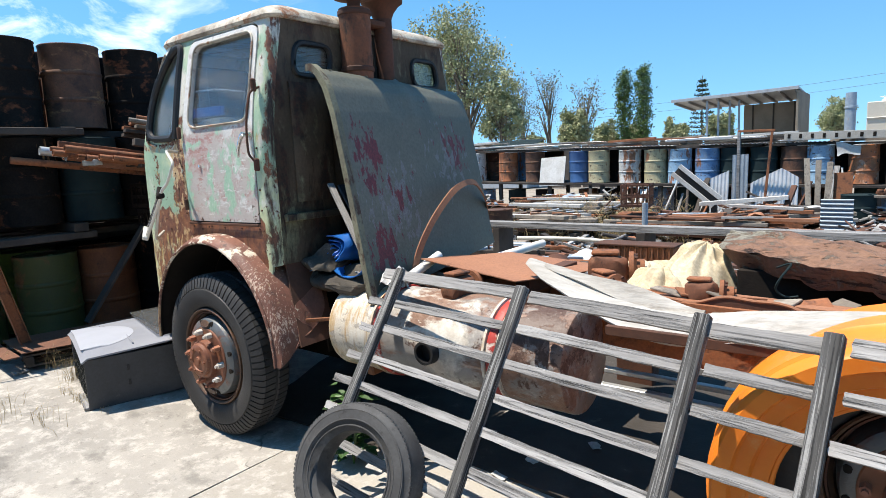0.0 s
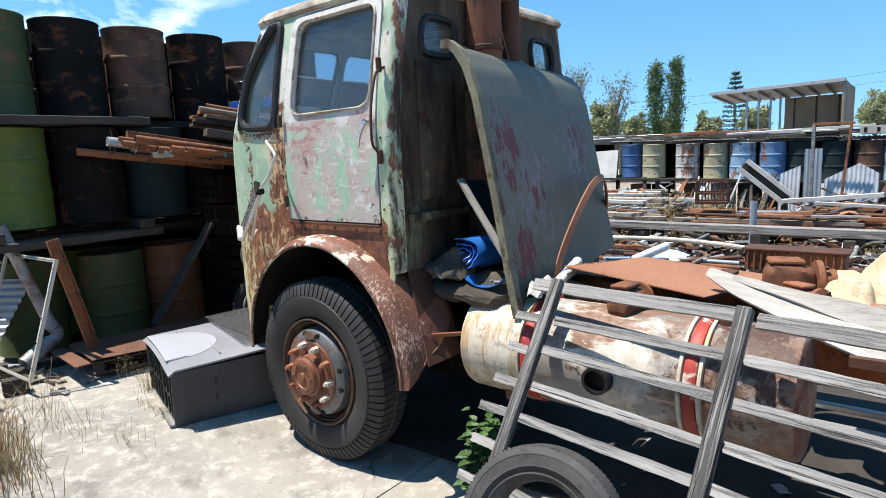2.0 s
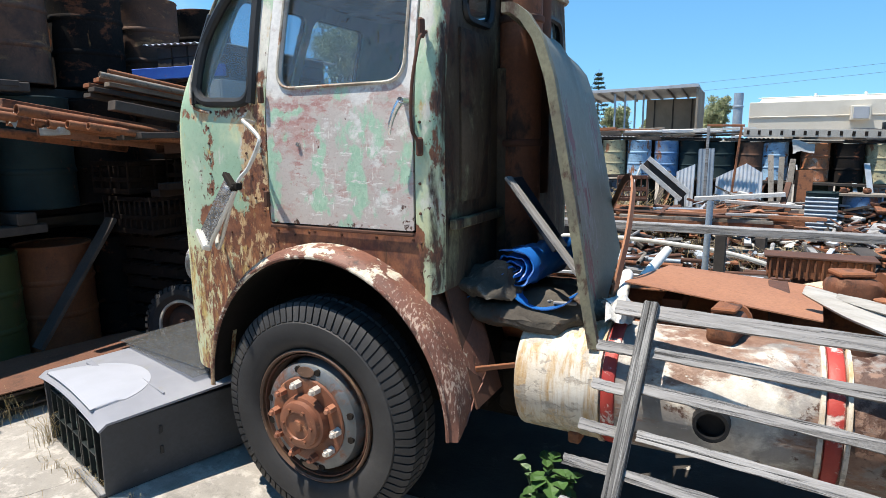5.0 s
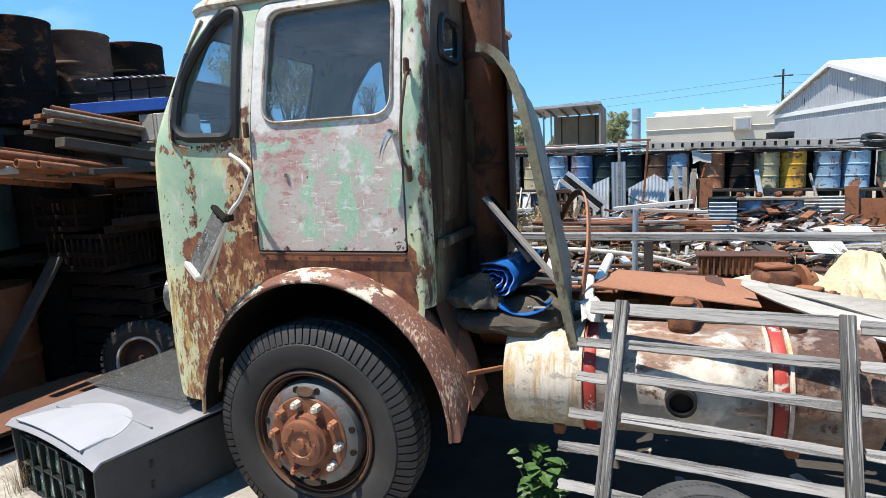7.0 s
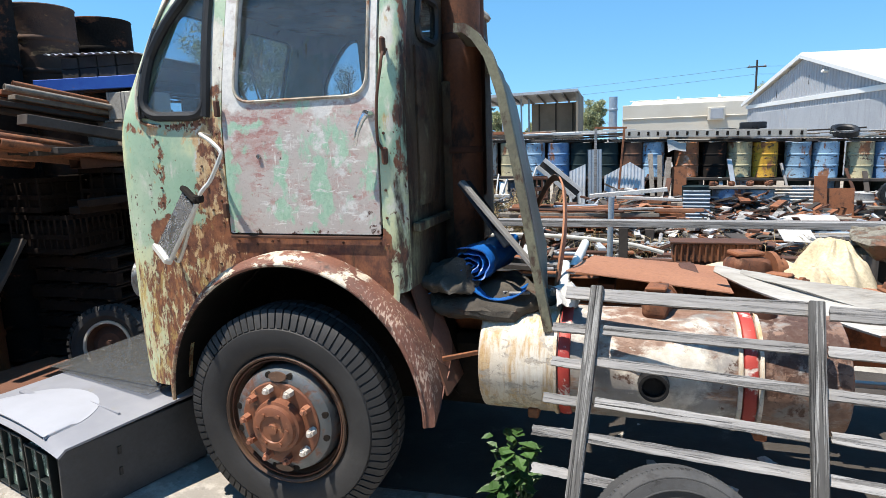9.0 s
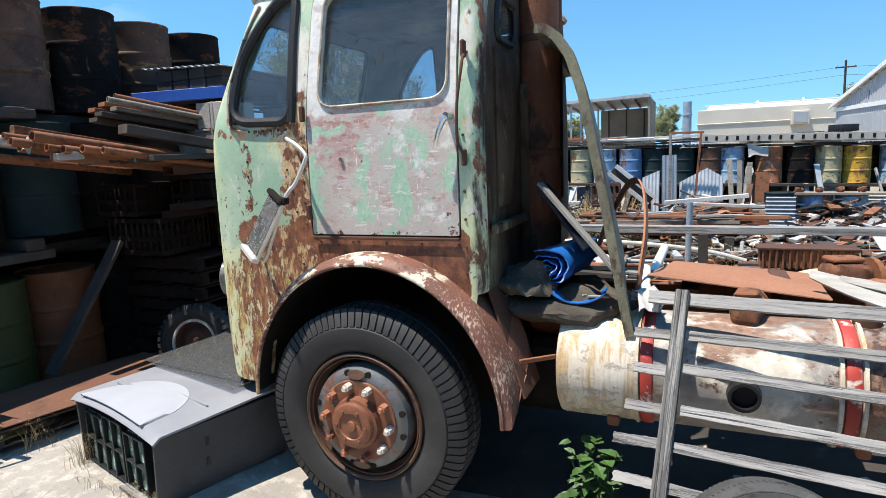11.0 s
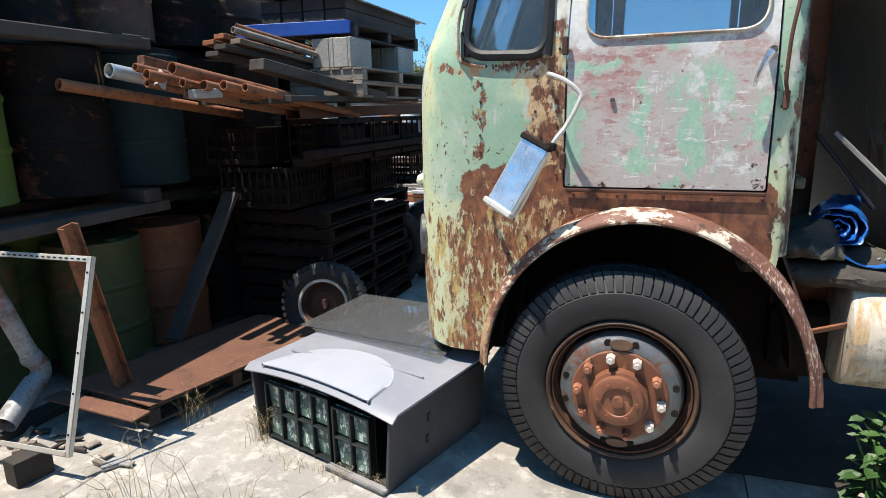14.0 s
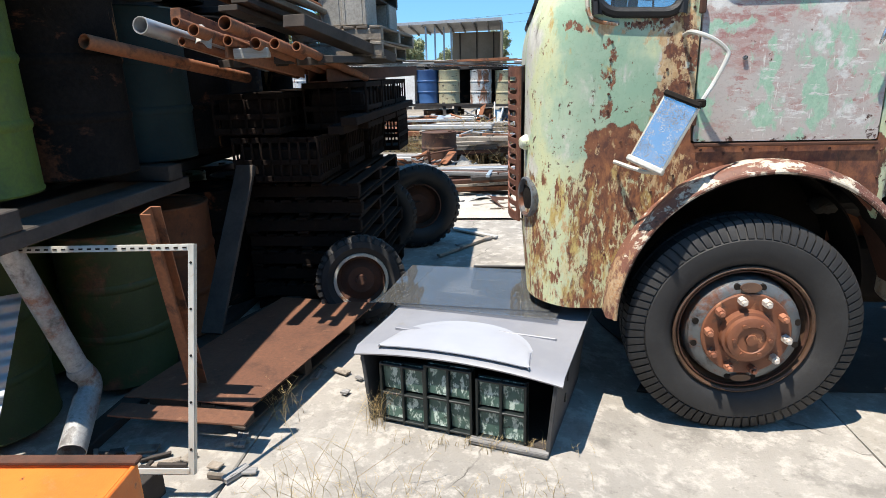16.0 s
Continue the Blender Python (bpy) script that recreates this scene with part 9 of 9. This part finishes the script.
gable = sheet(lambda u, v: (-0.04 * (1 if int(round(u * 224)) % 4 in (0, 1) else 0), HD * u, (HE + (HR - HE) * (1 - abs(2 * u - 1))) * v), 224, 1, 0.12)
part("gable_wall", gable, m_wallgrey, hall, soft=False)
bm = sheet(lambda u, v: (-0.3 + 42 * u, -0.4 + (HD / 2 + 0.4) * v, HE + 0.06 + (HR - HE + 0.1) * v), 2, 2, 0.12)
part("roof_slope", bm, m_roofwhite, hall, "bright pale metal roof", soft=False)
bm = sheet(lambda u, v: (-0.3 + 42 * u, HD + 0.4 - (HD / 2 + 0.4) * v, HE + 0.06 + (HR - HE + 0.1) * v), 2, 2, 0.12)
part("roof_slope", bm, m_roofwhite, hall, soft=False)
part("gutter", box((20.7, -0.38, HE - 0.02), (42, 0.12, 0.12), None, 0.02), m_dark, hall)
part("barge_board", beam((-0.34, -0.4, HE + 0.0), (-0.34, HD / 2, HR + 0.1), 0.08, 0.16), m_roofwhite, hall)
part("barge_board", beam((-0.34, HD + 0.4, HE + 0.0), (-0.34, HD / 2, HR + 0.1), 0.08, 0.16), m_roofwhite, hall)
part("tie_band", beam((-0.16, -0.2, HE - 0.12), (-0.16, HD, HE - 0.12), 0.12, 0.2), m_roofwhite, hall)
for y0, y1 in ((0.3, 4.3), (4.45, 8.2), (9.1, 13.0)):
    part("sliding_door", box((-0.1, (y0 + y1) / 2, 1.55), (0.12, y1 - y0, 3.1), None, 0.02), m_wallgrey, hall, "grey sliding door")
part("door_gap", box((-0.06, 8.65, 1.55), (0.1, 0.8, 3.0), None, 0.0), m_dark, hall)
for y, z in ((6.2, 4.3), (9.8, 3.95)):
    part("vent", box((-0.1, y, z), (0.1, 0.18, 0.42), None, 0.01), m_dark, hall)
part("flood_lamp", box((-0.25, 4.6, 4.5), (0.3, 0.16, 0.14), None, 0.05), m_roofwhite, hall)
part("downpipe", cyl((0.1, -0.35, 0), (0.1, -0.35, HE), 0.06, None, 10), m_roofwhite, hall)

beige = thing("beige_warehouse", "long beige flat-sided warehouse behind the yard", "building", (1.1, 55, 0))
part("wall", box((9, 4, 2.4), (18, 8, 4.8), None, 0.05), m_beige, beige, soft=False)
bm = sheet(lambda u, v: (0.0 + 18.2 * u + 0.9 * v, -0.1 + 5 * v, 3.6 + 1.75 * v - 0.0), 2, 2, 0.1)
part("roof", bm, m_beige, beige, soft=False)
part("ridge_cap", box((9.6, 5, 5.4), (18.0, 0.3, 0.08), None, 0.02), m_roofwhite, beige)
for x in (5.0, 8.6):
    part("roof_vent", cyl((x, 5, 5.35), (x, 5, 5.65), 0.12, None, 10), m_roofwhite, beige)
ac = part("air_unit", box((7.7, -0.4, 3.75), (1.3, 0.8, 1.1), None, 0.04), m_beige, beige)
part("air_grille", box((7.7, -0.82, 3.75), (1.0, 0.05, 0.85), None, 0.01), m_wallgrey, ac)
silo = thing("flue_stack", "round silver-blue metal flue on a building", "chimney", (0.4, 50, 0))
part("shaft", cyl((0, 0, 0), (0, 0, 5.3), 0.34, None, 20), m_bluezinc, silo)
part("collar", revolve([(0.34, 0), (0.38, 0.02), (0.38, 0.14), (0.34, 0.16)], 20, Matrix.Translation((0, 0, 4.2))), m_bluezinc, silo)
shed = thing("open_shed", "open-fronted skillion shed with a timber back wall", "shed", (-5.7, 43, 0))
part("roof", sheet(lambda u, v: (-3.9 + 7.8 * u, -1.0 + 5.5 * v, 5.33 + 0.14 * u - 0.35 * v), 2, 2, 0.12), m_wallgrey, shed, soft=False)
for i in range(9):
    part("rafter", beam((-3.7 + 0.93 * i, -0.9, 5.12 + 0.016 * i), (-3.7 + 0.93 * i, 4.3, 4.8 + 0.016 * i), 0.09, 0.18), m_wood, shed)
for y in (-0.8, 1.6, 4.0):
    part("purlin", beam((-3.85, y, 5.2 - 0.06 * y), (3.85, y, 5.33 - 0.06 * y), 0.1, 0.08), m_wood, shed)
part("fascia", beam((-3.9, -1.02, 5.26), (3.9, -1.02, 5.40), 0.05, 0.2), m_wallgrey, shed)
part("back_wall", box((1.9, 3.0, 2.4), (3.8, 0.15, 4.8), None, 0.02), m_shedwall, shed)
for x in (0.6, 1.9, 3.2):
    part("wall_batten", box((x, 2.9, 2.4), (0.1, 0.06, 4.8), None, 0.0), m_timberdark, shed)
part("side_wall", box((3.85, 1.6, 2.65), (0.15, 5.0, 5.2), None, 0.02), m_shedwall, shed)
for x in (-1.6, -1.0, -0.4, 0.1):
    part("post", box((x, -0.6 + 0.9 * (x + 1.6), 2.55), (0.12, 0.12, 5.1), None, 0.01), m_bluezinc, shed)
for i in range(5):
    board((-12.0 + 2.2 * i, 30.0, 0), 2.1, 2.4 + 0.1 * (i % 2), 0, 0, 0, m_timberdark, "dark boundary fence panel behind the yard", "fence_panel", 0.06)
gs = thing("green_roofed_shed", "low shed with a green ribbed roof behind the drums", "shed", (-17, 30, 0))
part("wall", box((0, 1, 1.2), (5.0, 2.0, 2.4), None, 0.02), m_wallgrey, gs)
part("roof", sheet(lambda u, v: (-2.6 + 5.2 * u, -0.3 + 2.6 * v, 2.4 + 0.6 * v + 0.02 * math.sin(u * 150)), 120, 2, 0.03), m_teal_drum, gs, soft=False)


def leaf_cloud(centres, n, size, seed):
    """Many small leaf blades scattered in clumps; centres are (x, y, z, radius)."""
    rng = np.random.default_rng(seed)
    c = np.array(centres)
    idx = rng.integers(0, len(c), n)
    off = rng.normal(size=(n, 3)) * 0.55
    p = c[idx, :3] + off * c[idx, 3:4]
    a = rng.normal(size=(n, 3))
    a /= np.linalg.norm(a, axis=1, keepdims=True)
    b = np.cross(a, rng.normal(size=(n, 3)))
    b /= np.linalg.norm(b, axis=1, keepdims=True)
    s = size * rng.uniform(0.6, 1.4, (n, 1))
    quad = np.stack([p - a * s, p + b * s * 0.5, p + a * s, p - b * s * 0.5], axis=1).reshape(-1, 3)
    me = bpy.data.meshes.new("crown")
    me.from_pydata(quad.tolist(), [], np.arange(n * 4).reshape(-1, 4).tolist())
    return me


def tree(at, h, kind, seed, label):
    random.seed(seed)
    t = thing("tree", label, "tree", at)
    bm = bmesh.new()
    r = h * 0.018
    clumps = []
    if kind == "poplar":
        tube([(0, 0, 0), (0.05, 0, h * 0.5), (0, 0.05, h * 0.97)], [r, r * 0.7, r * 0.15], 8, bm)
        for i in range(46):
            z = h * (0.12 + 0.86 * i / 46)
            a = i * 2.4
            w = h * 0.058 * math.sin(math.pi * min(1.0, 0.12 + 0.9 * (1 - i / 46))) ** 0.7 + 0.15
            d = Vector((math.cos(a) * w, math.sin(a) * w, w * 1.7))
            tube([(0, 0, z - w), (d.x * 0.5, d.y * 0.5, z - w + d.z * 0.5), (d.x, d.y, z)], [0.04, 0.025, 0.01], 5, bm)
            clumps.append((d.x * random.uniform(0.3, 1.0), d.y * random.uniform(0.3, 1.0), z, 0.34 + 0.22 * random.random()))
        n, size, mat = 8000, 0.10, m_leaf
    elif kind == "pine":
        tube([(0, 0, 0), (0, 0, h)], [r * 0.8, r * 0.15], 8, bm)
        for i in range(15):
            z = h * (0.22 + 0.77 * i / 15)
            w = h * 0.19 * (1 - i / 16) + 0.15
            for k in range(6):
                a = k * math.pi / 3 + i
                e = Vector((math.cos(a) * w, math.sin(a) * w, z + 0.12 * w))
                tube([(0, 0, z), (e.x * 0.6, e.y * 0.6, z - 0.03 * w), e], [0.05, 0.03, 0.01], 5, bm)
                for f in (0.35, 0.6, 0.8, 1.0):
                    clumps.append((e.x * f, e.y * f, z + 0.08 * w * f, 0.16))
        n, size, mat = 3600, 0.10, m_leafdark
    else:
        limbs = 9 if kind == "full" else 7
        tube([(0, 0, 0), (0.1, 0.1, h * 0.3), (0, 0.2, h * 0.6)], [r * 1.4, r, r * 0.5], 8, bm)
        for i in range(limbs * 3):
            a = i * 2.39996
            z0 = h * random.uniform(0.18, 0.6)
            w = h * (0.22 if kind == "full" else 0.13) * random.uniform(0.5, 1.0)
            e = Vector((math.cos(a) * w, math.sin(a) * w, min(h, z0 + h * random.uniform(0.2, 0.42))))
            mid = Vector((e.x * 0.45, e.y * 0.45, (z0 + e.z) / 2 - 0.2))
            tube([(0, 0.1, z0), mid, e], [r * 0.5, r * 0.28, r * 0.06], 6, bm)
            for k in range(5):
                f = random.uniform(0.35, 1.0)
                q = mid.lerp(e, f)
                tip = q + Vector((random.uniform(-1, 1), random.uniform(-1, 1), random.uniform(0.2, 1.6))) * h * 0.07
                tube([q, tip], [r * 0.12, r * 0.03], 4, bm)
                clumps.append((tip.x, tip.y, tip.z, h * (0.055 if kind == "full" else 0.04)))
        n, size, mat = (9000, 0.13, m_leafgrey) if kind == "full" else (1300, 0.09, m_leafdry)
    part("trunk", bm, m_trunk, t)
    me = leaf_cloud(clumps, n, size, seed)
    me.materials.append(mat)
    crown = new("crown", me)
    crown.parent = t
    return t


tree((-29.5, 45, 0), 15.5, "full", 31, "tall grey-green gum tree with loose foliage")
tree((-33.5, 46, 0), 15.0, "full", 37, "tall grey-green gum tree with loose foliage")
tree((-25.8, 45, 0), 9.0, "full", 33, "tall grey-green gum tree with loose foliage")
tree((-20.0, 60, 0), 10.4, "poplar", 41, "slim dark green poplar")
tree((-18.0, 60, 0), 10.6, "poplar", 42, "slim dark green poplar")
for x, h, s in ((-29.4, 10.2, 51), (-26.2, 10.4, 52), (-22.0, 9.8, 53), (-31.5, 8.5, 54)):
    tree((x, 55, 0), h, "bare", s, "thin half-bare tree with pale twigs")
tree((-22.8, 54, 0), 6.0, "full", 61, "bushy yellow-green shrub tree behind the drums")
tree((-16.2, 75, 0), 10.5, "pine", 71, "thin tiered dark pine")
tree((-3.0, 80, 0), 7.0, "full", 81, "round dark tree beyond the sheds")
tree((19, 85, 0), 8.3, "full", 82, "round dark tree beyond the sheds")
for i in range(7):
    tree((-33 + 4.2 * i, 64 + (i % 3), 0), 4.6 + 0.5 * (i % 3), "full", 90 + i, "low dark shrub tree on the boundary")

pole = thing("power_pole", "timber power pole with a crossarm", "pole", (14.45, 70, 0))
part("shaft", cyl((0, 0, 0), (0, 0, 9.6), 0.14, 0.10, 10), m_timberdark, pole)
part("crossarm", box((0, -0.1, 8.9), (1.8, 0.12, 0.14), None, 0.01), m_timberdark, pole)
for x in (-0.75, 0.75):
    part("insulator", cyl((x, -0.1, 8.97), (x, -0.1, 9.12), 0.05, None, 8), m_white, pole)
for z0, z1, y in ((8.1, 8.95, 69.9), (7.1, 8.15, 69.9)):
    pts = [(-45 + 59.45 * i / 20, y, (z0 - 0.6) + (z1 - z0 + 0.6) * i / 20 - 0.8 * math.sin(math.pi * i / 20)) for i in range(21)]
    single("power_line", tube(pts, 0.014, 5), m_cableblack, "thin overhead power line", "cable", "power lines")
    pts = [(14.45 + 50 * i / 12, y, z1 - 0.9 * math.sin(math.pi * i / 12)) for i in range(13)]
    single("power_line", tube(pts, 0.014, 5), m_cableblack, "thin overhead power line", "cable", "power lines")

# ---- from plan units to metres ----
for ob in [o for o in scene.objects if o.parent is None and o not in (cam, sun)]:
    ob.matrix_basis = Matrix.Scale(UNIT, 4) @ ob.matrix_basis
